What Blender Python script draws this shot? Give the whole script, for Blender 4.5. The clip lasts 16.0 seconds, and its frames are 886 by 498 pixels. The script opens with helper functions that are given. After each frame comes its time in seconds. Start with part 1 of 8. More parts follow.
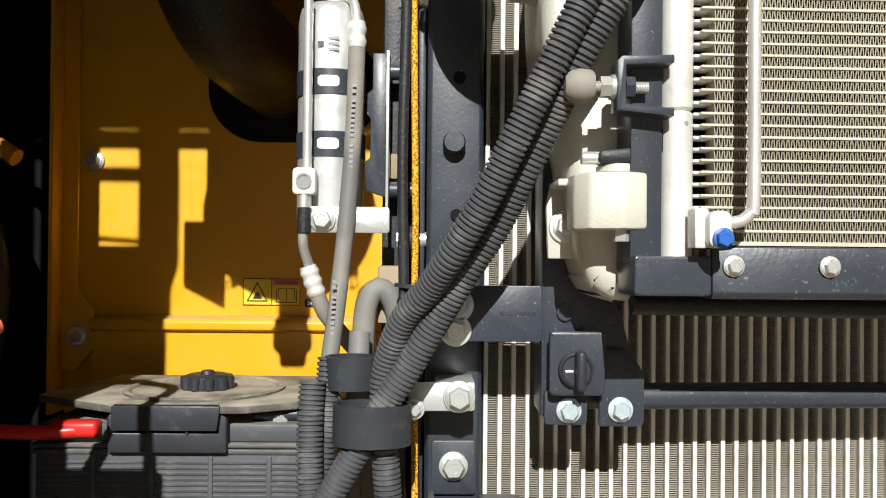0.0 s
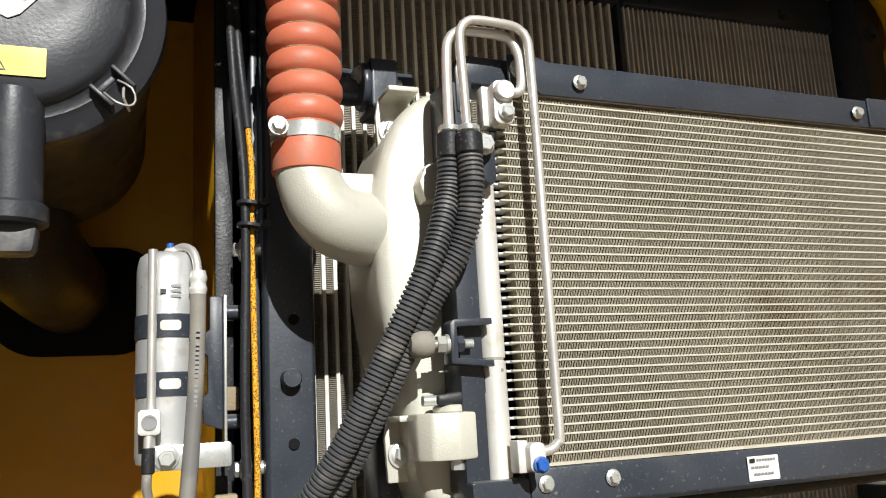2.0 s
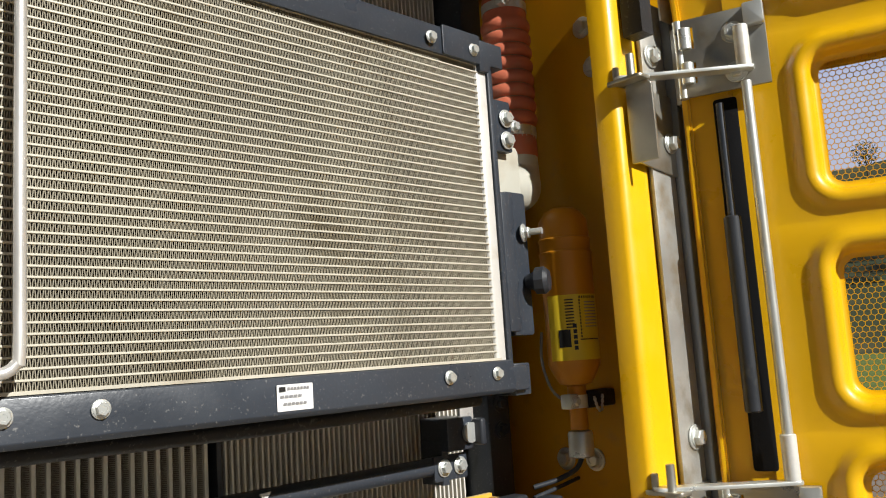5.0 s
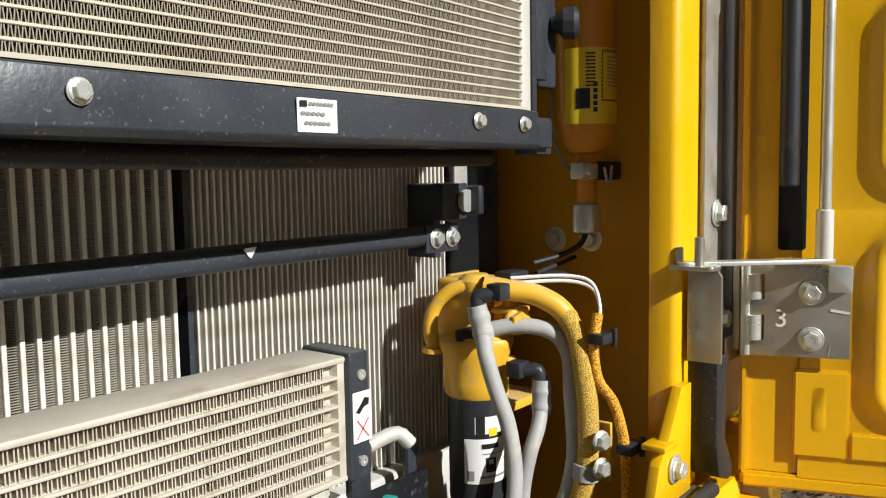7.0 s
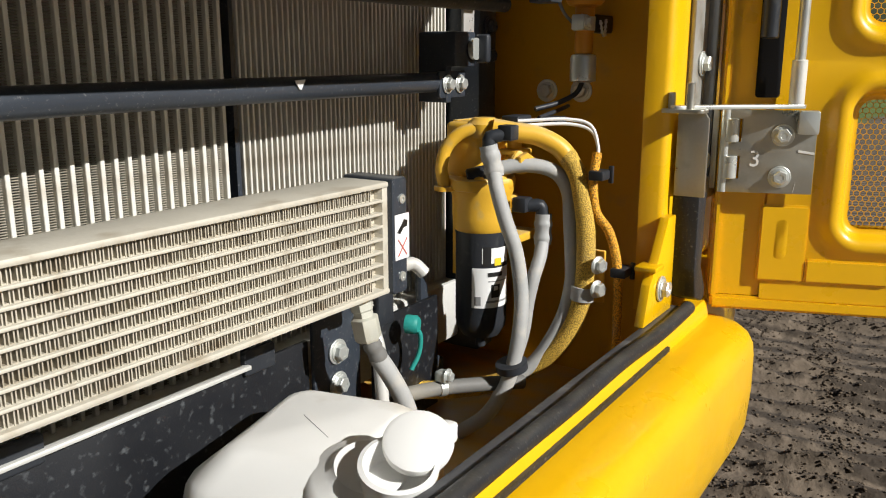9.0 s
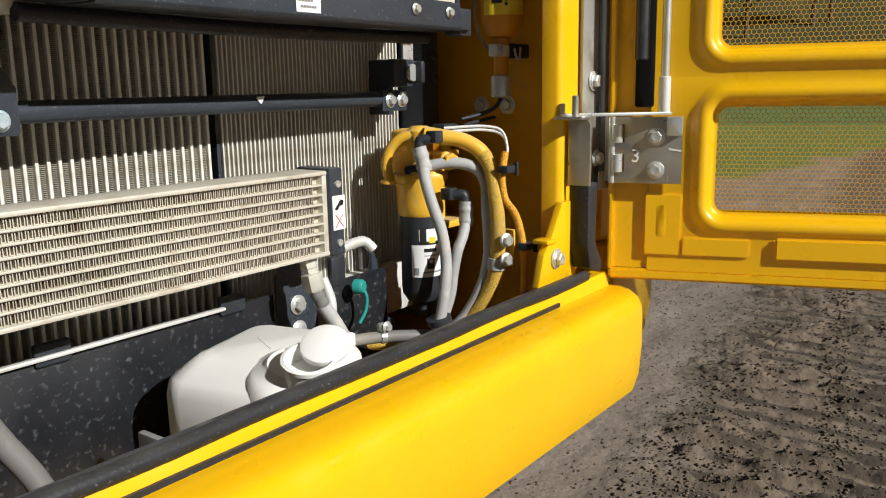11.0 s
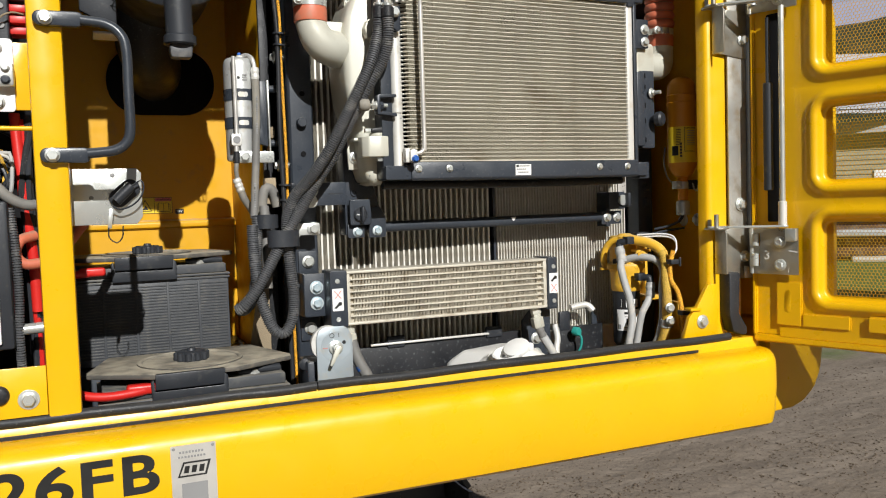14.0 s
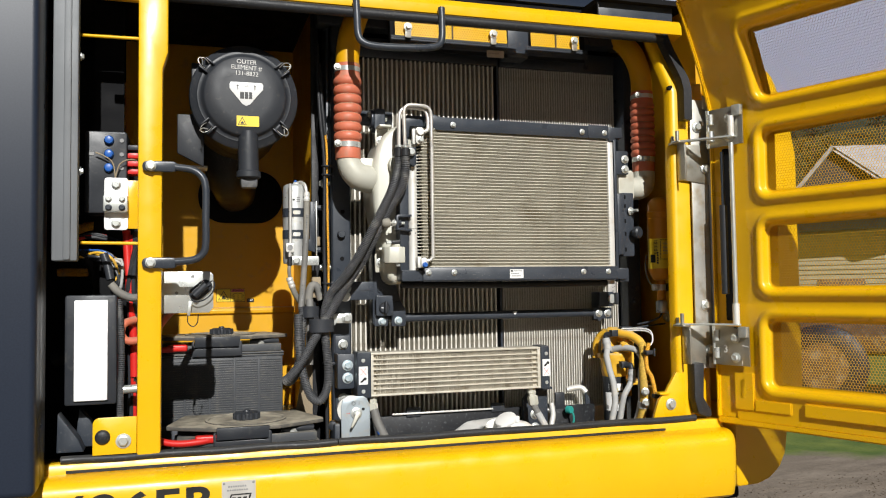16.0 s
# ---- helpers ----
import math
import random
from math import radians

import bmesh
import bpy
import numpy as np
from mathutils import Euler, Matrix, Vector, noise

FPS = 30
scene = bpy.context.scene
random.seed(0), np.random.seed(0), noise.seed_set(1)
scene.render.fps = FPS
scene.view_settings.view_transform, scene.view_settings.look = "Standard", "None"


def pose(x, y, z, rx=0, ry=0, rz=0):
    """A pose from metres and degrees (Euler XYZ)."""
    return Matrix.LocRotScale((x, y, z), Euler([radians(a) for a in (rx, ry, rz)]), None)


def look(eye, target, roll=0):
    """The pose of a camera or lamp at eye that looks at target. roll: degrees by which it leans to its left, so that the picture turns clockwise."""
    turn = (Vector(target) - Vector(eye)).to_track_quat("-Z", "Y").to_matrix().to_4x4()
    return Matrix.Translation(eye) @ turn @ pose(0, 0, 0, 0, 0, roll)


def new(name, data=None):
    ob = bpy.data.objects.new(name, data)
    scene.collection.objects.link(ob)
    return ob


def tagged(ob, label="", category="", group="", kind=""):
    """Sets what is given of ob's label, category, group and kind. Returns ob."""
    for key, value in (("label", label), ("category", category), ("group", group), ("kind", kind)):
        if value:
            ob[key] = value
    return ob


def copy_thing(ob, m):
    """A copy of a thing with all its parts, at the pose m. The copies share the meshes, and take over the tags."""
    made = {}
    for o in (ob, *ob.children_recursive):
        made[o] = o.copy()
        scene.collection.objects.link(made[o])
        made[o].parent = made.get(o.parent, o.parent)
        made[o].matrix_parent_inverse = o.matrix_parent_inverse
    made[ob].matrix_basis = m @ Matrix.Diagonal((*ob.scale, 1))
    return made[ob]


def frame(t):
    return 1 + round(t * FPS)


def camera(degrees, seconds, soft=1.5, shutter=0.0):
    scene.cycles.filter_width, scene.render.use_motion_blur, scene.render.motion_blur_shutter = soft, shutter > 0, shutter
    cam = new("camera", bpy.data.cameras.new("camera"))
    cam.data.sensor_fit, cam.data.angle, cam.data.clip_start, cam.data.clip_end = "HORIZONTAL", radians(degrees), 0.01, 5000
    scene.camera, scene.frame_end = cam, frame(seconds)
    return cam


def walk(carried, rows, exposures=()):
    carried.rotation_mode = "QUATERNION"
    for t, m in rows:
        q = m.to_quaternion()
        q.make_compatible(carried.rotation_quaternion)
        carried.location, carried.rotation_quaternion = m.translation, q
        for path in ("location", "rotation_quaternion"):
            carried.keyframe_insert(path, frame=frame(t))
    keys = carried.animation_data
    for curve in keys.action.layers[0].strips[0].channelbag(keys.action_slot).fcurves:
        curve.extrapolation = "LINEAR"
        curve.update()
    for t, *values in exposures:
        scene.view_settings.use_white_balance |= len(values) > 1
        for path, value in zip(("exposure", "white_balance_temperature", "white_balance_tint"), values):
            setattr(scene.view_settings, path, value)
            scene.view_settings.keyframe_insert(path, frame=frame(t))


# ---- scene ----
cam = camera(56.6, 16.0, soft=1.1)
# seconds, eye, then yaw to the left, pitch and roll in degrees
PATH = [
    (0, (-0.0083, -0.0067, 1.7554), -1.060, 0.500, 0.532),
    (0.5, (-0.0943, -0.0264, 1.7827), -10.194, 3.270, -1.889),
    (1, (-0.1399, -0.0625, 1.7968), -15.450, 5.201, -2.824),
    (1.5, (-0.1404, -0.0976, 1.8144), -18.398, 8.483, -3.094),
    (2, (-0.1429, -0.1145, 1.8255), -20.783, 10.906, -3.196),
    (2.5, (-0.1340, -0.1241, 1.8350), -22.762, 12.135, -3.143),
    (3, (-0.1266, -0.1253, 1.8452), -26.995, 12.792, -3.632),
    (3.5, (-0.1003, -0.1265, 1.8414), -31.869, 12.105, -4.544),
    (4, (-0.0643, -0.1225, 1.8200), -36.346, 10.475, -4.494),
    (4.2, (-0.0452, -0.1197, 1.8058), -37.624, 10.433, -4.634),
    (6.3, (0.1187, 0.0618, 1.7278), -50.219, -0.210, -0.263),
    (6.5, (0.1091, 0.0829, 1.7137), -49.803, -1.475, -0.379),
    (7, (0.0540, 0.1496, 1.6985), -51.130, -5.063, -0.985),
    (7.5, (0.0046, 0.2109, 1.6927), -54.640, -7.947, -0.513),
    (8, (-0.0268, 0.2254, 1.6826), -55.068, -10.384, -0.478),
    (8.5, (-0.0566, 0.2085, 1.6643), -55.364, -12.077, -0.124),
    (9, (-0.0892, 0.1875, 1.6559), -56.699, -13.039, -0.048),
    (9.5, (-0.1271, 0.1582, 1.6529), -56.804, -12.843, -0.312),
    (9.7, (-0.1374, 0.1401, 1.6508), -56.825, -12.597, -0.346),
    (11.8, (-0.3127, -0.3043, 1.6425), -48.307, -9.894, -1.844),
    (12, (-0.3326, -0.3464, 1.6434), -46.592, -9.588, -2.095),
    (12.5, (-0.3713, -0.4878, 1.6741), -38.618, -8.735, -2.639),
    (13, (-0.3508, -0.6966, 1.6569), -29.833, -6.443, -2.294),
    (13.5, (-0.3905, -0.8525, 1.6666), -25.473, -4.987, -2.119),
    (14, (-0.4404, -1.0380, 1.6733), -23.425, -3.144, -1.848),
    (14.5, (-0.4563, -1.1886, 1.6932), -21.720, -1.141, -1.081),
    (15, (-0.4291, -1.3376, 1.7053), -19.693, 0.281, -0.528),
    (15.5, (-0.4040, -1.4675, 1.6993), -18.102, 1.361, -0.516),
    (16, (-0.3997, -1.5356, 1.7033), -17.180, 2.830, -0.786),
]


def ahead(yaw, pitch):
    a, b = radians(yaw), radians(pitch)
    return Vector((-math.sin(a) * math.cos(b), math.cos(a) * math.cos(b), math.sin(b)))


walk(cam, [(t, look(eye, Vector(eye) + ahead(yaw, pitch), roll)) for t, eye, yaw, pitch, roll in PATH], exposures=[(0.0, 0.44), (0.5, 0.38), (2.5, 0.28), (4.0, 0.26), (9.0, 0.20), (12.0, 0.10), (13.0, 0.05), (16.0, 0.05)])

# ---- world, sun ----
world = bpy.data.worlds.new("world")
scene.world = world
world.use_nodes = True
wn = world.node_tree
SUN_ELEV, SUN_AZ = 31.6, -2.0      # degrees; azimuth from -y towards +x
sky = wn.nodes.new("ShaderNodeTexSky")
sky.sky_type, sky.sun_disc = "NISHITA", False
sky.sun_elevation, sky.sun_rotation = radians(SUN_ELEV), radians(180 - SUN_AZ)
wn.links.new(sky.outputs[0], wn.nodes["Background"].inputs[0])
wn.nodes["Background"].inputs[1].default_value = 0.011
to_sun = Vector((math.sin(radians(SUN_AZ)) * math.cos(radians(SUN_ELEV)), -math.cos(radians(SUN_AZ)) * math.cos(radians(SUN_ELEV)), math.sin(radians(SUN_ELEV))))
sun_data = bpy.data.lights.new("sun", "SUN")
sun_data.energy, sun_data.angle, sun_data.color = 5.0, radians(0.53), (1.0, 0.992, 0.960)
sun = new("sun", sun_data)
sun.matrix_basis = look(to_sun * 20, (0, 0, 0))


# ---- materials ----
def nodes_of(name):
    m = bpy.data.materials.new(name)
    m.use_nodes = True
    return m, m.node_tree.nodes, m.node_tree.links, m.node_tree.nodes["Principled BSDF"]


def noise_fac(nt, lk, scale, lo, hi, detail=4, vec=None):
    n = nt.new("ShaderNodeTexNoise")
    n.inputs["Scale"].default_value, n.inputs["Detail"].default_value = scale, detail
    if vec:
        lk.new(vec, n.inputs["Vector"])
    r = nt.new("ShaderNodeMapRange")
    r.inputs["From Min"].default_value, r.inputs["From Max"].default_value = lo, hi
    lk.new(n.outputs["Fac"], r.inputs["Value"])
    return r.outputs[0]


def mixed(nt, lk, fac, a, b):
    m = nt.new("ShaderNodeMix")
    m.data_type = "RGBA"
    for sock, v in ((m.inputs[6], a), (m.inputs[7], b)):
        if isinstance(v, tuple):
            sock.default_value = (*v, 1)
        else:
            lk.new(v, sock)
    if isinstance(fac, float):
        m.inputs[0].default_value = fac
    else:
        lk.new(fac, m.inputs[0])
    return m.outputs[2]


def surface(name, base, rough=0.5, metal=0.0, vary=0.18, dirt=None, dirt_amount=0.5, dirt_scale=9.0, grain=260.0, bump=0.15, coat=0.0, top_dust=None, spec=0.5):
    """A worn surface: base colour with broad and fine variation, patches of dirt, uneven gloss, fine relief, dust on upward faces."""
    m, nt, lk, p = nodes_of(name)
    tc = nt.new("ShaderNodeTexCoord").outputs["Object"]
    broad = noise_fac(nt, lk, 5.0, 0.3, 0.7, 5, tc)
    fine = noise_fac(nt, lk, grain, 0.3, 0.7, 3, tc)
    dark, light = tuple(c * (1 - vary) for c in base), tuple(min(1, c * (1 + vary * 0.6)) for c in base)
    col = mixed(nt, lk, broad, dark, light)
    col = mixed(nt, lk, fine, col, mixed(nt, lk, 0.25, col, dark))
    if dirt:
        d = noise_fac(nt, lk, dirt_scale, 0.62 - 0.22 * dirt_amount, 0.78 - 0.1 * dirt_amount, 9, tc)
        col = mixed(nt, lk, d, col, dirt)
    if top_dust:
        g = nt.new("ShaderNodeNewGeometry")
        s = nt.new("ShaderNodeSeparateXYZ")
        lk.new(g.outputs["Normal"], s.inputs[0])
        up = nt.new("ShaderNodeMapRange")
        up.inputs["From Min"].default_value, up.inputs["From Max"].default_value = 0.55, 0.98
        lk.new(s.outputs[2], up.inputs["Value"])
        mul = nt.new("ShaderNodeMath")
        mul.operation = "MULTIPLY"
        lk.new(up.outputs[0], mul.inputs[0])
        lk.new(noise_fac(nt, lk, 22.0, 0.25, 0.62, 8, tc), mul.inputs[1])
        col = mixed(nt, lk, mul.outputs[0], col, top_dust)
    lk.new(col, p.inputs["Base Color"])
    rr = nt.new("ShaderNodeMapRange")
    rr.inputs["To Min"].default_value, rr.inputs["To Max"].default_value = max(0.05, rough - 0.1), min(1, rough + 0.12)
    lk.new(noise_fac(nt, lk, 18.0, 0.3, 0.7, 6, tc), rr.inputs["Value"])
    lk.new(rr.outputs[0], p.inputs["Roughness"])
    p.inputs["Metallic"].default_value, p.inputs["Coat Weight"].default_value = metal, coat
    p.inputs["Specular IOR Level"].default_value = spec
    if bump:
        b = nt.new("ShaderNodeBump")
        b.inputs["Strength"].default_value, b.inputs["Distance"].default_value = bump, 0.001
        lk.new(fine, b.inputs["Height"])
        lk.new(b.outputs[0], p.inputs["Normal"])
    return m


DUST = (0.33, 0.26, 0.17)
M = {
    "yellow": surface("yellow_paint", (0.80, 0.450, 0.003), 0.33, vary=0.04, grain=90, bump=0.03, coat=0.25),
    # the same yellow toned down for shaded inner faces; dirt and dust are wear
    "yellow_dim": surface("yellow_dimmed_paint", (0.67, 0.345, 0.003), 0.42, vary=0.06, grain=90, bump=0.04, dirt=(0.56, 0.31, 0.03), dirt_amount=0.1, dirt_scale=30, top_dust=(0.5, 0.36, 0.16)),
    "yellow_part": surface("yellow_component", (0.76, 0.43, 0.035), 0.42, vary=0.10, bump=0.08, dirt=(0.45, 0.33, 0.14), dirt_amount=0.2, dirt_scale=30, top_dust=(0.55, 0.42, 0.2)),
    "ochre": surface("ochre_bottle_paint", (0.55, 0.22, 0.006), 0.38, vary=0.08, bump=0.03),
    "black": surface("black_paint", (0.034, 0.041, 0.053), 0.36, vary=0.2, bump=0.06, dirt=(0.18, 0.18, 0.175), dirt_amount=0.010, dirt_scale=330, top_dust=(0.13, 0.13, 0.125), spec=0.45),
    "navy": surface("dark_panel_paint", (0.010, 0.014, 0.024), 0.22, vary=0.05, grain=60, bump=0.0, coat=0.05, spec=0.25),
    "rubber": surface("black_rubber", (0.020, 0.021, 0.024), 0.5, vary=0.25, bump=0.2, dirt=(0.13, 0.125, 0.115), dirt_amount=0.05, dirt_scale=260, top_dust=(0.06, 0.058, 0.053), spec=0.35),
    "conduit": surface("grey_black_conduit", (0.075, 0.077, 0.082), 0.48, vary=0.25, bump=0.1, dirt=(0.19, 0.185, 0.175), dirt_amount=0.35, dirt_scale=30, spec=0.35),
    "plastic": surface("black_plastic", (0.028, 0.031, 0.037), 0.42, vary=0.15, bump=0.1, dirt=(0.06, 0.06, 0.058), dirt_amount=0.1, dirt_scale=60, spec=0.35),
    "battery": surface("battery_case", (0.066, 0.070, 0.077), 0.5, vary=0.25, bump=0.1, dirt=(0.13, 0.125, 0.11), dirt_amount=0.3, dirt_scale=30, top_dust=(0.24, 0.22, 0.18), spec=0.35),
    "lid": surface("dusty_battery_lid", (0.10, 0.094, 0.084), 0.7, vary=0.3, bump=0.3, dirt=(0.20, 0.175, 0.135), dirt_amount=0.6, dirt_scale=60, top_dust=(0.40, 0.36, 0.28), spec=0.25),
    "cast": surface("cast_aluminium_tank", (0.58, 0.57, 0.49), 0.42, metal=0.15, vary=0.12, bump=0.15, grain=600, dirt=(0.44, 0.39, 0.30), dirt_amount=0.3, dirt_scale=14),
    "alu": surface("aluminium_tube", (0.72, 0.70, 0.66), 0.35, metal=0.55, vary=0.1, bump=0.05, dirt=(0.5, 0.44, 0.34), dirt_amount=0.2),
    "alu_white": surface("bright_dusty_aluminium", (0.70, 0.69, 0.65), 0.45, metal=0.25, vary=0.14, bump=0.1, dirt=(0.5, 0.45, 0.36), dirt_amount=0.3, dirt_scale=24),
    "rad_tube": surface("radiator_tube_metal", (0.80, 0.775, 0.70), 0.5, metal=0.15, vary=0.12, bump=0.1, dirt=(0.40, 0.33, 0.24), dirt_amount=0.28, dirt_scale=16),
    # dusty, and toned below the tubes to carry the shade in the gaps
    "rad_fin": surface("dim_dusty_fin_metal", (0.37, 0.335, 0.27), 0.75, metal=0.1, vary=0.25, bump=0.1, dirt=(0.12, 0.10, 0.07), dirt_amount=0.4, spec=0.1),
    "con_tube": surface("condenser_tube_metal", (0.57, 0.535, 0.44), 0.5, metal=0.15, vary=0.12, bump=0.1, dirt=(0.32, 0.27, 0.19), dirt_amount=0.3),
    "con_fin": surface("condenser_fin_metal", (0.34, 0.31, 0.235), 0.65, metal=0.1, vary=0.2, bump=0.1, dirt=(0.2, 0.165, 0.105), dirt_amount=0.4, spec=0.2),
    "cooler_cream": surface("dusty_cream_cooler", (0.58, 0.54, 0.45), 0.55, metal=0.1, vary=0.12, bump=0.1, dirt=(0.40, 0.34, 0.25), dirt_amount=0.35, dirt_scale=26),
    "zinc_pale": surface("pale_zinc_face", (0.44, 0.50, 0.54), 0.40, metal=0.5, vary=0.06, bump=0.04, dirt=(0.5, 0.48, 0.42), dirt_amount=0.15, dirt_scale=40),
    "baffle": surface("speckled_black_sheet", (0.012, 0.013, 0.016), 0.45, vary=0.3, bump=0.1, grain=500, dirt=(0.085, 0.090, 0.095), dirt_amount=0.22, dirt_scale=110, spec=0.4),
    "cooler_fin": surface("dusty_folded_fin", (0.52, 0.475, 0.385), 0.6, metal=0.1, vary=0.15, bump=0.1, dirt=(0.28, 0.23, 0.16), dirt_amount=0.4, dirt_scale=30, spec=0.2),
    "drier_alu": surface("brushed_drier_shell", (0.74, 0.75, 0.74), 0.36, metal=0.6, vary=0.15, bump=0.08, dirt=(0.5, 0.46, 0.38), dirt_amount=0.25, dirt_scale=40),
    "zinc": surface("zinc_plated_steel", (0.68, 0.70, 0.67), 0.34, metal=0.65, vary=0.12, bump=0.05, dirt=(0.45, 0.42, 0.34), dirt_amount=0.15),
    "zinc_sheet": surface("dull_zinc_sheet", (0.47, 0.46, 0.41), 0.36, metal=0.85, vary=0.15, bump=0.04, dirt=(0.34, 0.30, 0.22), dirt_amount=0.35, dirt_scale=24),
    "galv": surface("galvanised_strip", (0.50, 0.49, 0.45), 0.45, metal=0.6, vary=0.22, bump=0.1, dirt=(0.34, 0.29, 0.21), dirt_amount=0.5, dirt_scale=30),
    "grey": surface("grey_seal", (0.17, 0.18, 0.19), 0.55, vary=0.15, bump=0.06),
    "red": surface("red_silicone", (0.56, 0.150, 0.080), 0.5, vary=0.15, bump=0.08, dirt=(0.42, 0.2, 0.13), dirt_amount=0.35, dirt_scale=30, top_dust=(0.45, 0.22, 0.15)),
    "red_cap": surface("red_cable_sleeve", (0.62, 0.02, 0.015), 0.4, vary=0.15, bump=0.05),
    "white": surface("white_plastic", (0.80, 0.79, 0.76), 0.42, vary=0.04, bump=0.03, dirt=(0.62, 0.58, 0.5), dirt_amount=0.1),
    "white_box": surface("white_label_face", (0.84, 0.84, 0.84), 0.5, vary=0.02, bump=0.0),
    "hose_grey": surface("grey_rubber_hose", (0.40, 0.40, 0.39), 0.6, vary=0.15, bump=0.12, dirt=(0.50, 0.47, 0.41), dirt_amount=0.4, dirt_scale=30),
    "hose_dusty": surface("dusty_refrigerant_hose", (0.17, 0.165, 0.155), 0.6, vary=0.2, bump=0.1, dirt=(0.34, 0.31, 0.25), dirt_amount=0.5, spec=0.3),
    "label_white": surface("white_label", (0.78, 0.78, 0.77), 0.4, vary=0.05, bump=0),
    "label_yellow": surface("yellow_label", (0.80, 0.58, 0.03), 0.4, vary=0.06, bump=0),
    "ink": surface("black_ink", (0.012, 0.012, 0.012), 0.45, vary=0.1, bump=0),
    "ink_grey": surface("grey_ink", (0.25, 0.25, 0.25), 0.5, vary=0.1, bump=0),
    "ink_red": surface("red_ink", (0.62, 0.16, 0.13), 0.45, vary=0.1, bump=0),
    "chalk": surface("white_marker", (0.72, 0.71, 0.69), 0.7, vary=0.2, bump=0.1),
    "blue": surface("blue_plastic", (0.02, 0.11, 0.42), 0.4, vary=0.15, bump=0.05),
    "blue_zinc": surface("blue_marked_steel", (0.50, 0.62, 0.68), 0.38, metal=0.4, vary=0.25, bump=0.1, dirt=(0.70, 0.71, 0.69), dirt_amount=0.7, dirt_scale=90),
    "teal": surface("teal_plastic", (0.02, 0.30, 0.26), 0.5, vary=0.15, bump=0.08),
    # near-black that stands in for unlit depth: far walls, gaps, holes, slots
    "dark": surface("shade_black", (0.010, 0.010, 0.011), 0.7, vary=0.3, bump=0.1, spec=0.08),
    "dirt": surface("packed_dirt_skin", DUST, 0.9, vary=0.3, bump=0.4),
}


m, nt, lk, p = nodes_of("smooth_navy_paint")
tcn = nt.new("ShaderNodeTexCoord").outputs["Object"]
lk.new(mixed(nt, lk, noise_fac(nt, lk, 260, 0.35, 0.65, 2, tcn), (0.011, 0.017, 0.031), (0.014, 0.021, 0.037)), p.inputs["Base Color"])
p.inputs["Roughness"].default_value, p.inputs["Specular IOR Level"].default_value = 0.42, 0.4
M["navy"] = m


def braided(name, a, b, scale):
    m, nt, lk, p = nodes_of(name)
    tc = nt.new("ShaderNodeTexCoord").outputs["Object"]
    v = nt.new("ShaderNodeTexVoronoi")
    v.inputs["Scale"].default_value = scale
    lk.new(tc, v.inputs["Vector"])
    r = nt.new("ShaderNodeMapRange")
    r.inputs["From Min"].default_value, r.inputs["From Max"].default_value = 0.2, 0.6
    lk.new(v.outputs["Distance"], r.inputs["Value"])
    col = mixed(nt, lk, r.outputs[0], a, b)
    lk.new(mixed(nt, lk, noise_fac(nt, lk, 20, 0.58, 0.9, 5, tc), col, DUST), p.inputs["Base Color"])
    p.inputs["Roughness"].default_value = 0.7
    bp = nt.new("ShaderNodeBump")
    bp.inputs["Strength"].default_value, bp.inputs["Distance"].default_value, bp.invert = 0.5, 0.002, True
    lk.new(v.outputs["Distance"], bp.inputs["Height"])
    lk.new(bp.outputs[0], p.inputs["Normal"])
    return m


M["loom"] = braided("orange_braided_sleeve", (0.06, 0.026, 0.008), (0.90, 0.42, 0.02), 520)
M["yellow_braid"] = braided("yellow_braided_sleeve", (0.17, 0.105, 0.018), (0.70, 0.44, 0.06), 640)

# ---- helpers for building ----
def thing(name, label, category, loc=(0, 0, 0), group="", kind=""):
    e = new(name)
    e.empty_display_size = 0.02
    e.matrix_basis = Matrix.Translation(loc)
    return tagged(e, label, category, group, kind)


def mesh_of(name, bm, material, sharp=38):
    me = bpy.data.meshes.new(name)
    bm.normal_update()
    for f in bm.faces:
        f.smooth = True
    bm.to_mesh(me)
    bm.free()
    me.materials.append(M[material])
    me.set_sharp_from_angle(angle=radians(sharp))
    return me


def hang(ob, parent):
    if parent is not None:
        ob.parent = parent
        ob.matrix_parent_inverse = parent.matrix_basis.inverted()
    return ob


def part(name, bm, material, parent, label="", kind="", sharp=38):
    """One mesh object, built in world coordinates, under a thing or a part."""
    return tagged(hang(new(name, mesh_of(name, bm, material, sharp)), parent), label, kind=kind)


def setting(name, bm, material, label=""):
    return tagged(new(name, mesh_of(name, bm, material)), label, kind="structure")


def place(name, me, parent, m):
    """A piece that shares its mesh."""
    ob = new(name, me)
    ob.matrix_basis = m
    return hang(ob, parent)


def box(a, b, bevel=0.0, bm=None, seg=2):
    bm = bm or bmesh.new()
    c, s = (Vector(a) + Vector(b)) / 2, Vector(b) - Vector(a)
    g = bmesh.ops.create_cube(bm, size=1, matrix=Matrix.Translation(c) @ Matrix.Diagonal((abs(s.x), abs(s.y), abs(s.z), 1)))
    if bevel:
        es = list({e for v in g["verts"] for e in v.link_edges})
        bmesh.ops.bevel(bm, geom=es, offset=bevel, segments=seg, affect="EDGES", profile=0.5)
    return bm


def axes_for(way):
    w = Vector(way).normalized()
    u = w.cross(Vector((0, 0, 1)) if abs(w.z) < 0.9 else Vector((1, 0, 0))).normalized()
    return u, w.cross(u), w


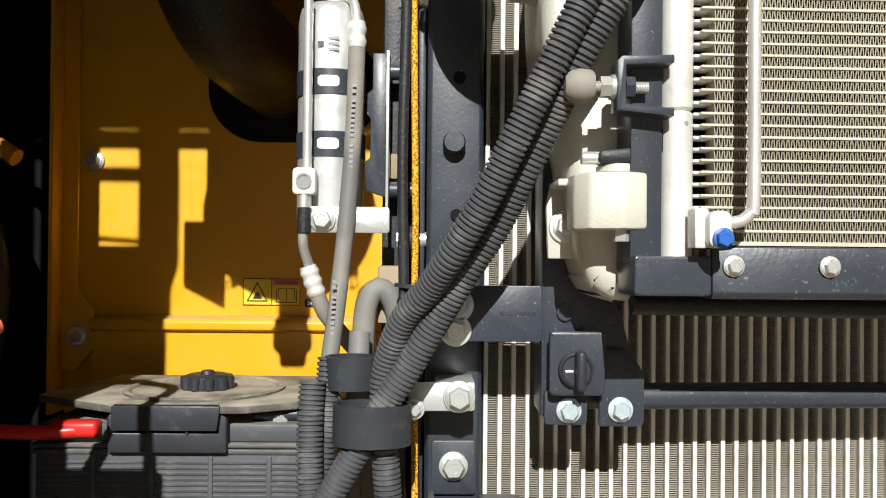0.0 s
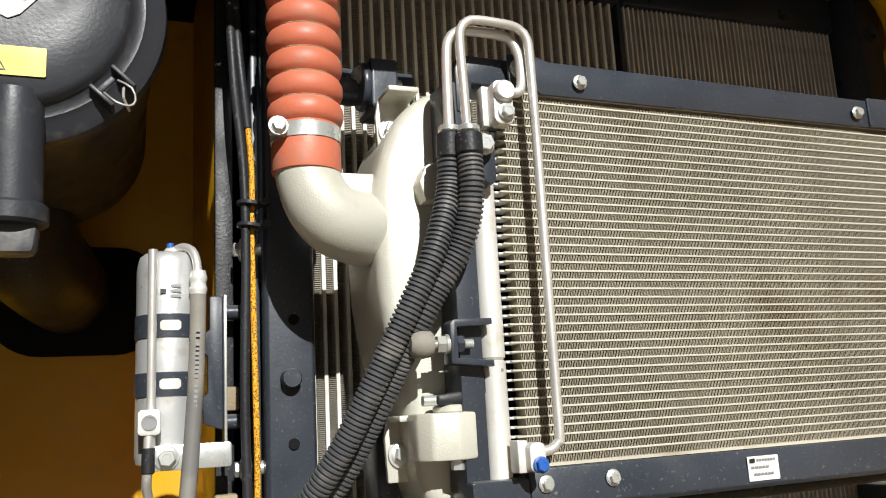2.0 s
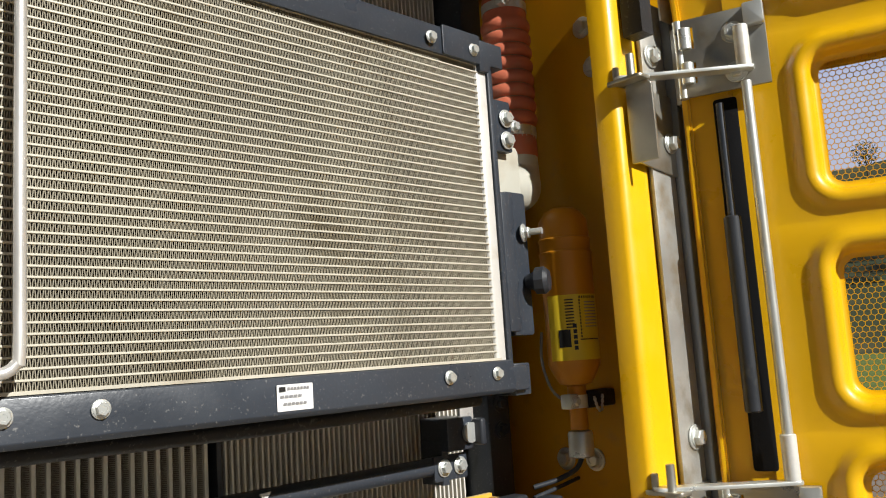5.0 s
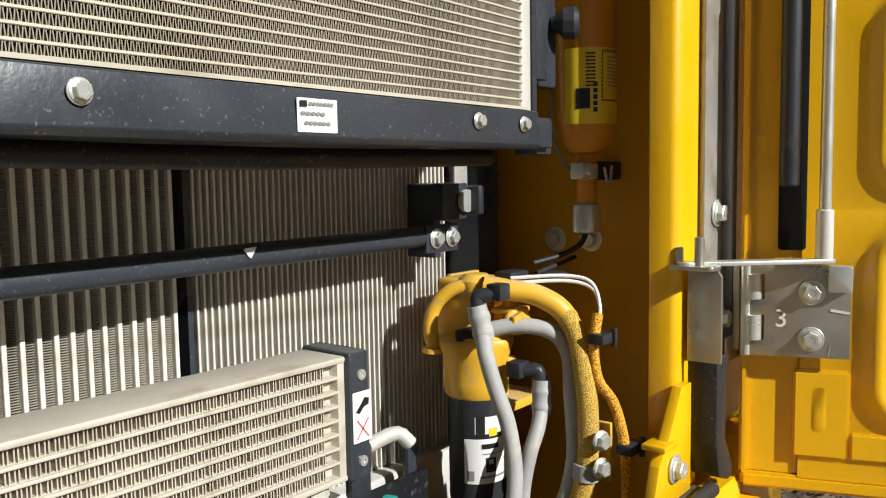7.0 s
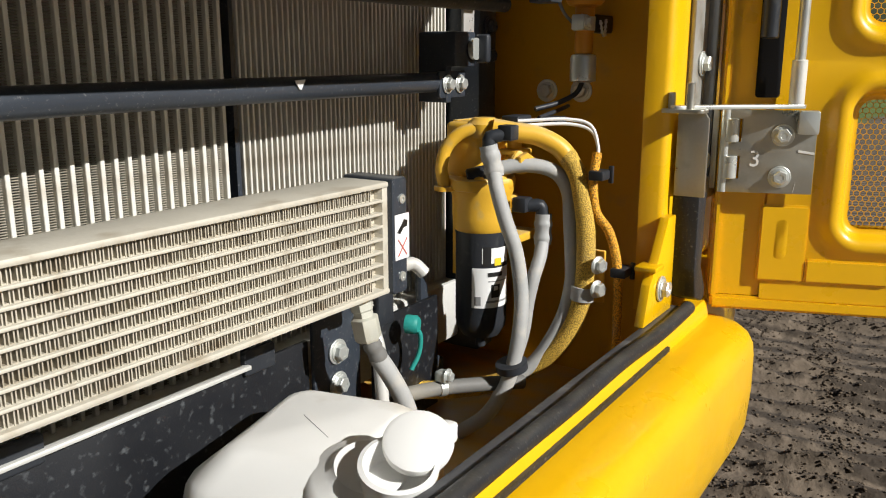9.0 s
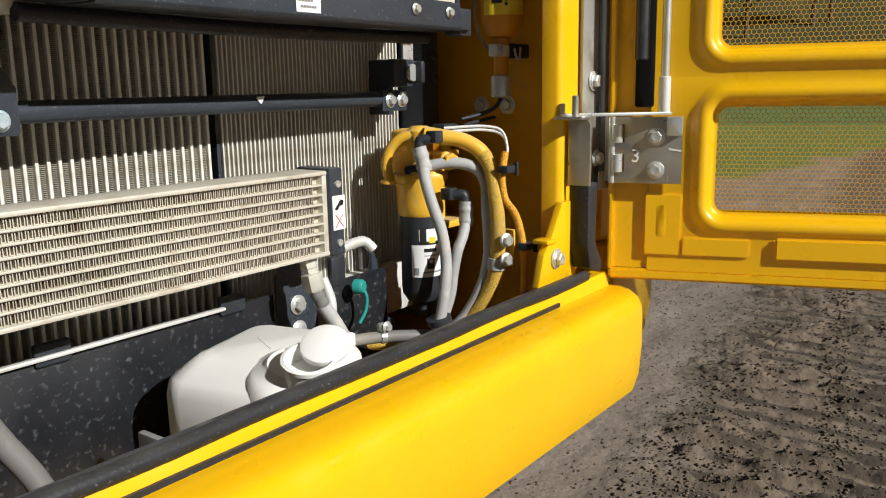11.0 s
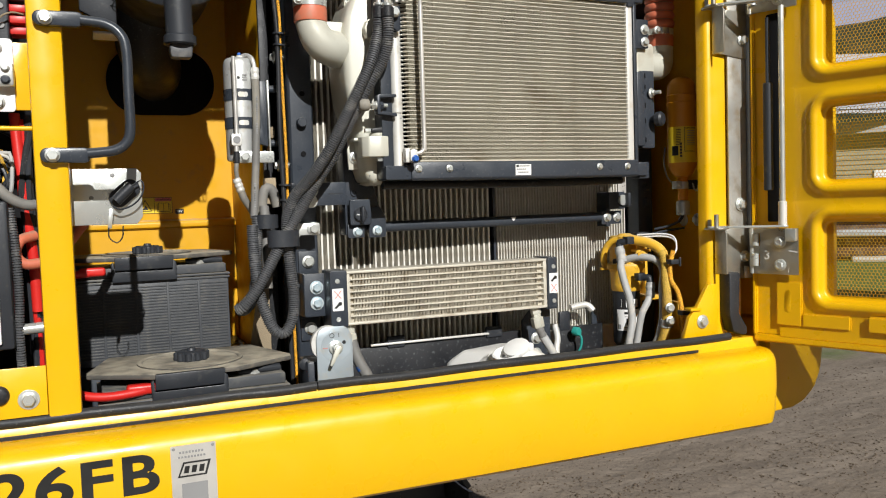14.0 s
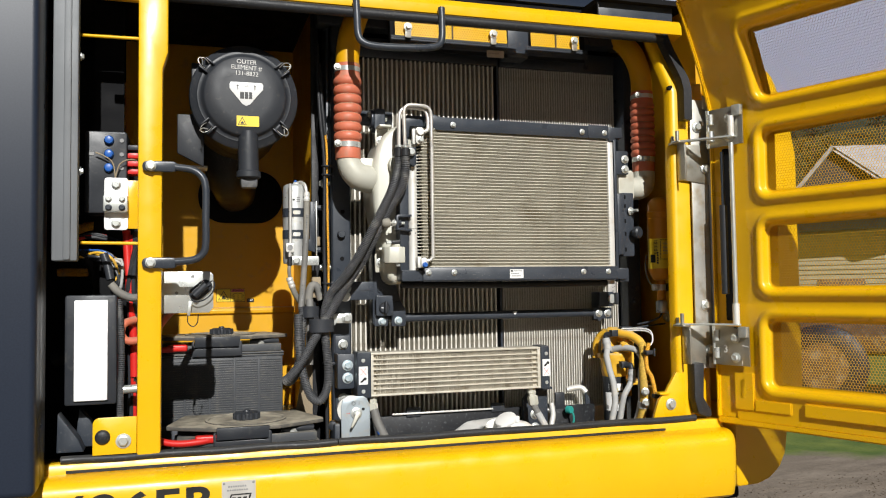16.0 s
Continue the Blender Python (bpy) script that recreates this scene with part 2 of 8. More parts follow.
def lathe(profile, origin, way=(0, 0, 1), seg=28, bm=None):
    """profile: (radius, height) along way."""
    bm = bm or bmesh.new()
    u, v, w = axes_for(way)
    o, rings = Vector(origin), []
    for r, h in profile:
        if r < 1e-6:
            rings.append([bm.verts.new(o + w * h)])
        else:
            rings.append([bm.verts.new(o + w * h + (u * math.cos(a) + v * math.sin(a)) * r) for a in (2 * math.pi * i / seg for i in range(seg))])
    for a, b in zip(rings, rings[1:]):
        for i in range(seg):
            j = (i + 1) % seg
            q = [a[i % len(a)], a[j % len(a)], b[j % len(b)], b[i % len(b)]]
            q = [x for k, x in enumerate(q) if x not in q[:k]]
            if len(q) > 2:
                bm.faces.new(q)
    for ring in (rings[0], rings[-1]):
        if len(ring) > 2:
            bm.faces.new(ring)
    bmesh.ops.recalc_face_normals(bm, faces=bm.faces[:])
    return bm


def cyl(p, q, r, seg=24, bevel=0.0, bm=None):
    p, q = Vector(p), Vector(q)
    h, c = (q - p).length, min(bevel, r * 0.6)
    prof = [(r, 0), (r, h)] if not c else [(r - c, 0), (r, c), (r, h - c), (r - c, h)]
    return lathe(prof, p, q - p, seg, bm)


def curve_points(pts, step=0.006):
    """A smooth line through the points."""
    P = [Vector(p) for p in pts]
    P = [2 * P[0] - P[1]] + P + [2 * P[-1] - P[-2]]
    out = []
    for a, b, c, d in zip(P, P[1:], P[2:], P[3:]):
        n = max(2, int((c - b).length / step))
        for i in range(n):
            t = i / n
            out.append(0.5 * (2 * b + (c - a) * t + (2 * a - 5 * b + 4 * c - d) * t * t + (3 * b - a - 3 * c + d) * t ** 3))
    return out + [P[-2]]


def tube(pts, r, seg=14, step=0.006, smooth=True, bm=None, caps=True):
    """A pipe along the points; r may be a function of the length run."""
    bm = bm or bmesh.new()
    line = curve_points(pts, step) if smooth else [Vector(p) for p in pts]
    u, rings, run = None, [], 0.0
    for i, p in enumerate(line):
        w = (line[min(i + 1, len(line) - 1)] - line[max(i - 1, 0)]).normalized()
        u = axes_for(w)[0] if u is None else (u - w * u.dot(w)).normalized()
        v = w.cross(u)
        run += (p - line[i - 1]).length if i else 0
        rad = r(run) if callable(r) else r
        rings.append([bm.verts.new(p + (u * math.cos(a) + v * math.sin(a)) * rad) for a in (2 * math.pi * k / seg for k in range(seg))])
    for a, b in zip(rings, rings[1:]):
        for k in range(seg):
            bm.faces.new((a[k], a[(k + 1) % seg], b[(k + 1) % seg], b[k]))
    if caps:
        bm.faces.new(rings[0][::-1])
        bm.faces.new(rings[-1])
    return bm


def ribbed(pts, r, pitch=0.0046, depth=0.0021, seg=18):
    """Corrugated conduit."""
    def rad(s):
        f = (s / pitch) % 1
        return r if f < 0.60 else r - depth
    return tube(pts, rad, seg, pitch / 5)


def prism(outline, m, depth, bevel=0.0, bm=None, seg=2):
    """A plate with the outline in m's xy plane, depth along m's z."""
    bm = bm or bmesh.new()
    vs = [bm.verts.new(m @ Vector((x, y, 0))) for x, y in outline]
    f = bm.faces.new(vs)
    ex = bmesh.ops.extrude_face_region(bm, geom=[f])
    top = [g for g in ex["geom"] if isinstance(g, bmesh.types.BMVert)]
    bmesh.ops.translate(bm, verts=top, vec=m.to_3x3() @ Vector((0, 0, depth)))
    if bevel:
        es = list({e for v in vs + top for e in v.link_edges})
        bmesh.ops.bevel(bm, geom=es, offset=bevel, segments=seg, affect="EDGES", profile=0.5)
    bmesh.ops.recalc_face_normals(bm, faces=bm.faces[:])
    return bm


def facing(y):
    """Plane x, z at the depth y; its z runs along +y, so a depth goes inwards."""
    return Matrix(((1, 0, 0, 0), (0, 0, 1, y), (0, 1, 0, 0), (0, 0, 0, 1)))


def sideways(x):
    """Plane y, z at x; depth along +x."""
    return Matrix(((0, 0, 1, x), (1, 0, 0, 0), (0, 1, 0, 0), (0, 0, 0, 1)))


def upwards(z):
    return Matrix.Translation((0, 0, z))


def rounded(x0, z0, x1, z1, r, n=4):
    """Outline of a rectangle with round corners."""
    out = []
    for cx, cz, a0 in ((x1 - r, z1 - r, 0), (x0 + r, z1 - r, 90), (x0 + r, z0 + r, 180), (x1 - r, z0 + r, 270)):
        out += [(cx + r * math.cos(radians(a0 + 90 * k / n)), cz + r * math.sin(radians(a0 + 90 * k / n))) for k in range(n + 1)]
    return out


def plate(x0, z0, x1, z1, y, thick=0.004, r=0.003, bevel=0.0008, bm=None):
    return prism(rounded(x0, z0, x1, z1, r), facing(y), thick, bevel, bm)


BOLTS = {}


def bolt_mesh(r, washer, material):
    key = (r, washer, material)
    if key not in BOLTS:
        bm = lathe([(r * washer, 0), (r * washer, r * 0.16), (r * washer * 0.96, r * 0.2)], (0, 0, 0), seg=26)
        lathe([(r * 1.22, r * 0.2), (r * 1.22, r * 0.32), (r * 0.98, r * 0.42)], (0, 0, 0), seg=26, bm=bm)
        lathe([(r, r * 0.38), (r, r * 1.0), (r * 0.88, r * 1.12), (r * 0.5, r * 1.12), (r * 0.46, r * 1.06), (0, r * 1.06)], (0, 0, 0), seg=6, bm=bm)
        BOLTS[key] = mesh_of("bolt", bm, material, 30)
    return BOLTS[key]


def bolt(parent, loc, way=(0, -1, 0), r=0.0095, washer=1.55, material="zinc", name="bolt", spin=None):
    u, v, w = axes_for(way)
    a = random.uniform(0, 1.0) if spin is None else spin
    m = Matrix((u * math.cos(a) + v * math.sin(a), v * math.cos(a) - u * math.sin(a), w)).transposed().to_4x4()
    return place(name, bolt_mesh(r, washer, material), parent, Matrix.Translation(loc) @ m)


def bars(parent, name, boxes, y, material="ink", proud=0.0006, m=None):
    """Flat print on a label: bars given as x0, z0, x1, z1."""
    bm = bmesh.new()
    for x0, z0, x1, z1 in boxes:
        c = [(x0, z0), (x1, z0), (x1, z1), (x0, z1)]
        vs = [bm.verts.new((m @ Vector((px, pz, -proud))) if m else Vector((px, y - proud, pz))) for px, pz in c]
        bm.faces.new(vs)
    return part(name, bm, material, parent)


def writing(text, size, parent, m, material, name="lettering", align="CENTER", bold=0.0):
    """Built-in letters turned into a mesh."""
    cu = bpy.data.curves.new(name, "FONT")
    cu.body, cu.size, cu.align_x, cu.align_y, cu.extrude, cu.offset = text, size, align, "CENTER", 0.0003, bold
    ob = bpy.data.objects.new(name, cu)
    me = bpy.data.meshes.new_from_object(ob)
    me.transform(m)
    me.materials.clear()
    me.materials.append(M[material])
    bpy.data.objects.remove(ob)
    return hang(new(name, me), parent)


def front(x, y, z, spin=0):
    """Writing on a face that looks towards -y."""
    return pose(x, y, z, 90, 0, 0) @ pose(0, 0, 0, 0, 0, spin)


def hose_clamp(parent, c, way, r, width=0.012, screw=(1, 0, 0)):
    """Worm-drive band with its screw housing."""
    w = Vector(way).normalized()
    c = Vector(c)
    band = lathe([(r, -width / 2), (r + 0.0012, -width / 2), (r + 0.0012, width / 2), (r, width / 2)], c, w, 36)
    k = part("hose_clamp", band, "zinc", parent, "shiny steel hose clamp")
    s = Vector(screw).normalized()
    part("screw_housing", box(c + s * (r + 0.006) - Vector((0.008, 0.007, 0.007)), c + s * (r + 0.006) + Vector((0.008, 0.007, 0.007)), 0.003), "zinc", k)
    bolt(k, c + s * (r + 0.007) + Vector((0, -0.008, 0)), (0, -1, 0), 0.0065, 1.5, "zinc", "clamp_screw")
    return k

# ---- large structure: body of the machine ----
# side sill with a rounded front, extruded along x
sill = [(0.60, 1.20), (0.52, 1.135), (0.445, 1.118), (0.428, 1.128), (0.418, 1.16), (0.414, 1.215), (0.4145, 1.262), (0.4165, 1.278), (0.4235, 1.291), (0.437, 1.299), (0.458, 1.3025), (0.482, 1.304), (0.484, 1.321), (0.488, 1.327), (0.512, 1.327), (0.512, 1.17)]
bm = bmesh.new()
loops = []
def sill_loop(x, dy):
    return [bm.verts.new((x, y + dy * min(1.0, (0.505 - y) / 0.085) if y < 0.505 else y, z)) for y, z in sill]


for x in (-1.6, -1.2, -0.8, -0.4, 0, 0.4, 0.8, 1.0):
    loops.append(sill_loop(x, 0.0))
for k in range(1, 9):      # rounded end
    a = radians(11 * k)
    loops.append(sill_loop(1.020 + 0.032 * math.sin(a), 0.026 * (1 - math.cos(a))))
for a, b in zip(loops, loops[1:]):
    for i in range(len(sill)):
        j = (i + 1) % len(sill)
        bm.faces.new((a[i], b[i], b[j], a[j]))
bm.faces.new(loops[-1][::-1])
bm.faces.new(loops[0])
bmesh.ops.recalc_face_normals(bm, faces=bm.faces[:])
side_sill = setting("trim_sill", bm, "yellow", "glossy yellow painted steel sill beam below the opening")
# shadow line under the folded lip, drawn as a black strip
part("seam_shadow", box((-0.66, 0.479, 1.306), (0.86, 0.483, 1.312)), "rubber", side_sill, "thin black strip drawn for the seam's shadow line")
# bulb seal on the sill, with slight sag and joints
for x0, x1 in ((-0.672, -0.052), (-0.05, 0.962)):
    pts = [(x0 + (x1 - x0) * i / 14, 0.4885 + 0.0010 * math.sin(i * 1.9), 1.3335 + 0.0010 * math.sin(i * 1.3 + 1)) for i in range(15)]
    part("bulb_seal", tube(pts, 0.0092, 14, 0.03), "rubber", side_sill, "black rubber bulb seal")
    part("seal_foot", box((x0, 0.4975, 1.322), (x1, 0.5135, 1.3345), 0.002), "conduit", side_sill, "worn grey-black seal carrier")
    part("seal_edge", box((x0, 0.4960, 1.330), (x1, 0.4974, 1.3358)), "hose_dusty", side_sill, "thin pale edge of the carrier")

# rear corner casting beyond the sill
out = [(1.090, 1.124), (1.165, 1.127), (1.205, 1.140), (1.243, 1.170), (1.266, 1.215), (1.274, 1.27), (1.274, 1.36), (1.090, 1.36)]
setting("trim_corner", prism([(x + 0.012, z) for x, z in out], facing(0.500), 1.0, 0.014), "yellow", "dark yellow rounded rear corner of the body")

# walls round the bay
setting("wall_back_left", box((-0.60, 1.352, 1.10), (-0.015, 1.372, 2.55)), "yellow_dim", "yellow painted sheet back wall of the battery bay")
# near-black sheet in place of the deep shade behind the cores
setting("wall_back_right", box((-0.015, 1.10, 1.05), (1.10, 1.12, 2.55)), "dark", "near-black sheet for the shade behind the cooler cores")
setting("wall_partition", box((-0.052, 0.88, 1.10), (-0.040, 1.352, 2.55), 0.002), "yellow_dim", "yellow sheet partition beside the radiator")
# added black strip, keeps the partition's front edge from showing sunlit
setting("trim_edge_cover", box((-0.057, 0.868, 1.10), (-0.036, 0.879, 2.55), 0.002), "rubber", "black strip added over the partition edge")
setting("wall_right", box((1.045, 0.56, 1.17), (1.065, 1.10, 2.55)), "yellow_dim", "yellow sheet side wall in shade")
# near-black sheets in place of the unlit space beyond the bay
setting("wall_far_left", box((-1.65, 0.60, 1.05), (-1.63, 1.40, 2.55)), "dark", "near-black end wall for the unlit space")
setting("wall_engine", box((-1.65, 1.38, 1.05), (-0.60, 1.40, 2.55)), "dark", "near-black sheet for the unlit engine side")
# unseen sheets, added so that their shadow falls on the back wall
setting("wall_shadow_sheet", box((-0.64, 0.80, 2.10), (-0.566, 0.812, 2.54)), "dark", "unseen sheet added to shadow the battery bay wall")
setting("wall_shadow_sheet_lower", box((-0.64, 0.80, 1.30), (-0.500, 0.812, 2.10)), "dark", "unseen sheet added to shadow the battery bay wall")
setting("floor", box((-1.65, 0.50, 1.165), (1.06, 1.40, 1.18)), "yellow_dim", "dusty yellow bay floor")
# near-black for the hood's shade; its slot lets sun onto the guards
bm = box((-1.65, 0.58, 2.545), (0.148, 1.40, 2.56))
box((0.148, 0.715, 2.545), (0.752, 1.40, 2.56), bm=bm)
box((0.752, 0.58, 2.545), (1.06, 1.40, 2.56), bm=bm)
setting("ceiling", bm, "dark", "near-black underside of the hood, for its shade")
setting("wall_inner_far_side", box((-1.65, 1.41, 1.0), (1.3, 2.6, 2.5), 0.02), "yellow", "yellow body of the machine beyond")
setting("wall_belly", box((-2.4, 0.62, 1.06), (1.2, 2.5, 1.10), 0.01), "dark", "dark underside frame")

# folded ledge and gussets on the back wall
ledge = thing("wall_ledge", "yellow folded steel ledge across the battery bay wall", "ledge", (-0.3, 1.34, 1.65), kind="structure")
part("ledge", prism([(1.352, 1.655), (1.325, 1.650), (1.322, 1.645), (1.322, 1.634), (1.330, 1.630), (1.352, 1.630)], sideways(-0.55), 0.50, 0.001), "yellow_dim", ledge)
part("lower_panel", box((-0.548, 1.333, 1.18), (-0.054, 1.350, 1.632)), "yellow_dim", ledge)
gus = thing("side_gusset", "yellow bolted gusset plate beside the battery bay wall", "bracket", (-0.57, 1.2, 1.5))
part("gusset_plate", prism([(-0.600, 1.565), (-0.575, 1.565), (-0.548, 1.60), (-0.548, 1.66), (-0.575, 1.70), (-0.575, 2.3), (-0.600, 2.3)], facing(1.335), 0.006, 0.001), "yellow_dim", gus)
part("gusset_flange", box((-0.606, 1.30, 1.50), (-0.600, 1.352, 2.4)), "yellow_dim", gus)
bolt(gus, (-0.556, 1.350, 1.907), r=0.011)
bolt(gus, (-0.574, 1.334, 1.62), r=0.011)

# left pillar with foot
pil = thing("pillar", "yellow painted steel pillar standing on the sill", "pillar", (-0.48, 0.5, 1.33), kind="structure")
po = [(-0.513, 1.335), (-0.461, 1.335), (-0.459, 2.23), (-0.447, 2.27), (-0.447, 2.40), (-0.513, 2.40)]
part("post", prism(po, facing(0.480), 0.045, 0.005), "yellow", pil)
part("foot_plate", prism([(-0.606, 1.342), (-0.513, 1.342), (-0.513, 1.425), (-0.594, 1.425), (-0.602, 1.421), (-0.606, 1.413)], facing(0.479), 0.006, 0.001), "yellow", pil)
bolt(pil, (-0.541, 0.479, 1.371), r=0.0105, washer=1.6)
part("rubber_plug", lathe([(0.0, -0.006), (0.011, -0.006), (0.0155, -0.003), (0.0165, 0.0), (0.0165, 0.004)], (-0.585, 0.477, 1.382), (0, 1, 0)), "rubber", pil, "black rubber plug")
part("upper_lean", prism([(0.480, 2.395), (0.525, 2.395), (0.585, 2.50), (0.555, 2.50)], sideways(-0.513), 0.066, 0.004), "yellow", pil)
part("top_arm", box((-0.60, 0.50, 2.395), (-0.513, 0.52, 2.41), 0.002), "yellow", pil)

# grab handle on the pillar
hp = [(-0.430, 0.462, 1.996), (-0.392, 0.456, 1.990), (-0.370, 0.452, 1.973), (-0.3625, 0.450, 1.945), (-0.3625, 0.450, 1.88), (-0.3625, 0.450, 1.82), (-0.368, 0.452, 1.796), (-0.388, 0.455, 1.781), (-0.430, 0.461, 1.776)]
gh = part("grab_handle", tube(hp, 0.0085, 16, 0.006), "black", pil, "black painted steel grab handle")
for z in (1.998, 1.774):
    part("end_lug", prism(rounded(-0.503, z - 0.0125, -0.425, z + 0.0125, 0.011), facing(0.466), 0.012, 0.003), "black", gh)
    bolt(gh, (-0.484, 0.466, z), r=0.0095, washer=1.25)

# right post with its bend, flange and foot
rp = thing("door_post", "yellow painted hinge post of the door opening", "pillar", (0.92, 0.5, 1.33), kind="structure")
bm = bmesh.new()
prof = [(0.985, 0.0), (0.945, 0.0), (0.938, 0.002), (0.933, 0.005), (0.930, 0.010), (0.929, 0.034), (0.985, 0.034)]
rings = []
for z, dy, dx in ((1.33, 0, 0), (2.27, 0, 0), (2.285, 0.004, -0.001), (2.50, 0.125, -0.004)):
    rings.append([bm.verts.new((x + dx, 0.519 + y + dy, z)) for x, y in prof])
for a, b in zip(rings, rings[1:]):
    for i in range(len(prof)):
        j = (i + 1) % len(prof)
        bm.faces.new((a[i], a[j], b[j], b[i]))
bm.faces.new(rings[-1])
bmesh.ops.recalc_face_normals(bm, faces=bm.faces[:])
part("post", bm, "yellow", rp, sharp=50)
part("weld_hole", cyl((0.934, 0.523, 2.279), (0.934, 0.535, 2.279), 0.007, 16), "dark", rp, "dark drilled hole")
part("foot_gusset", prism([(0.842, 1.335), (0.945, 1.335), (0.945, 1.46), (0.918, 1.46), (0.885, 1.41), (0.86, 1.385)], facing(0.508), 0.012, 0.001), "yellow", rp)
part("foot_tab", box((0.86, 0.502, 1.400), (0.892, 0.53, 1.407), 0.002), "yellow", rp)
bolt(rp, (0.897, 0.507, 1.373), r=0.0105)
part("return_flange", box((0.985, 0.535, 1.33), (1.044, 0.55, 2.30), 0.002), "yellow", rp)

# beam and hood above the opening
beam = [(0.555, 2.448), (0.600, 2.441), (0.604, 2.462), (0.596, 2.500), (0.566, 2.491), (0.557, 2.474)]
tb = setting("trim_beam", prism(beam, sideways(-1.5), 2.50, 0.003), "yellow", "yellow painted beam above the opening")
part("beam_seal", tube([(-0.9, 0.557, 2.431), (0.2, 0.557, 2.432), (0.93, 0.557, 2.433)], 0.0135, 12, 0.1), "rubber", tb, "black rubber bulb seal")
hood = [(0.70, 2.560), (0.715, 2.59), (0.75, 2.69), (0.82, 2.73), (1.4, 2.75), (1.4, 2.565)]
hd = setting("roof", prism(hood, sideways(-0.1), 0.98, 0.01), "navy", "dark grey hood panel on top of the machine")
bm = bmesh.new()
for i in range(34):
    for j in range(5):
        lathe([(0.0028, 0), (0.0028, 0.001)], (0.42 + i * 0.0062 + (j % 2) * 0.0031, 0.717 + j * 0.0022, 2.612 + j * 0.0062), (0, -0.94, 0.33), 6, bm)
part("hood_grille", bm, "ink", hd, "black perforated grille", kind="stuff")

# added strips that block sun over the beam, except above the mesh guards
for x0, x1 in ((-1.5, 0.148), (0.752, 1.0)):
    setting("trim_sun_stop", box((x0, 0.606, 2.47), (x1, 0.616, 2.555), 0.001), "black", "added black strip that stops sun above the beam")

# tall dark panel and seal strip at the far left
fp = thing("dark_side_panel", "glossy dark navy side panel standing beside the opening", "panel", (-0.95, 0.4, 1.2))
part("panel_skin", box((-1.6, 0.335, 1.290), (-0.700, 0.40, 2.75), 0.014, seg=4), "navy", fp)
part("panel_edge", box((-0.712, 0.40, 1.30), (-0.702, 0.47, 2.7), 0.003), "black", fp)
ss = thing("seal_channel", "dusty grey rubber edged channel hanging beside the panel", "channel", (-0.66, 0.45, 1.78))
part("channel_face", prism([(-0.689, 1.778), (-0.636, 1.778), (-0.636, 2.6), (-0.689, 2.6)], facing(0.44), 0.03, 0.004), "grey", ss)
part("channel_lip", box((-0.665, 0.434, 1.78), (-0.650, 0.441, 2.6), 0.003), "grey", ss)
for z in (1.98, 2.24):
    bolt(ss, (-0.633, 0.455, z), (1, 0, 0), 0.006)
tie = thing("tie_rod", "thin yellow rod across the electrics bay", "rod", (-0.58, 0.5, 1.84), group="tie rods")
part("rod", cyl((-0.637, 0.505, 1.822), (-0.512, 0.495, 1.820), 0.004, 10), "yellow", tie)
copy_thing(tie, Matrix.Translation((-0.58, 0.5, 2.322)))

# ---- cooler cores ----
def fin_mesh(cells, legs, pitch, y0, y1, lean, vertical, edge=0.34):
    """Corrugated fins: thin sheets in every gap between the tubes. cells: (a0, a1) gaps across; legs: from, to along."""
    lo, hi = legs
    n = int((hi - lo) / pitch)
    v, f = [], []
    s = lo + np.arange(n) * pitch
    for a0, a1 in cells:
        for k, p in enumerate(s):
            d = lean if k % 2 else -lean
            b = len(v)
            if vertical:   # tubes upright, sheets lie across
                v += [(a0, y0, p - d), (a1, y0, p + d), (a1, y1, p + d), (a0, y1, p - d)]
            else:
                v += [(p - d, y0, a0), (p + d, y0, a1), (p + d, y1, a1), (p - d, y1, a0)]
            f.append((b, b + 1, b + 2, b + 3))
    th = pitch * edge / 2
    for a0, a1 in cells:      # front edges of the sheets
        for k, p in enumerate(s):
            d = lean if k % 2 else -lean
            b = len(v)
            if vertical:
                v += [(a0, y0, p - d - th), (a1, y0, p + d - th), (a1, y0, p + d + th), (a0, y0, p - d + th)]
            else:
                v += [(p - d - th, y0, a0), (p - d + th, y0, a0), (p + d + th, y0, a1), (p + d - th, y0, a1)]
            f.append((b, b + 1, b + 2, b + 3))
    me = bpy.data.meshes.new("fins")
    me.from_pydata(v, [], f)
    return me


def core(name, label, x0, x1, z0, z1, pitch, width, y, mat_fin, fin_pitch):
    root = thing(name, label, "radiator", ((x0 + x1) / 2, y + 0.05, z0))
    n = int(round((x1 - x0) / pitch))
    me = mesh_of("tube", box((-width / 2, 0, 0), (width / 2, 0.05, z1 - z0), 0.0006, seg=1), "rad_tube")
    xs = [x0 + pitch * (i + 0.5) for i in range(n)]
    for x in xs:
        place("tube", me, root, Matrix.Translation((x + random.uniform(-0.0003, 0.0003), y + random.uniform(0, 0.0008), z0)))
    cells = [(a + width / 2, b - width / 2) for a, b in zip(xs, xs[1:])]
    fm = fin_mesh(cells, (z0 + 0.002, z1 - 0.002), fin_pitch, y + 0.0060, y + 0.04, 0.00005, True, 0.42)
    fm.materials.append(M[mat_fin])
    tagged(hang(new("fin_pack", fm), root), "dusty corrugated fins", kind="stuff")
    # near-black sheet carries the shade deep between the fins
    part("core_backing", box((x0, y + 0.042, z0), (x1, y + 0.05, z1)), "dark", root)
    return root


left_core = core("radiator", "dusty aluminium radiator core with upright tubes", 0.046, 0.521, 1.33, 2.40, 0.01465, 0.0047, 0.85, "rad_fin", 0.0023)
right_core = core("hydraulic_oil_cooler", "dusty fine-tubed cooler core beside the radiator", 0.530, 0.935, 1.33, 2.40, 0.0084, 0.0029, 0.852, "rad_fin", 0.0023)
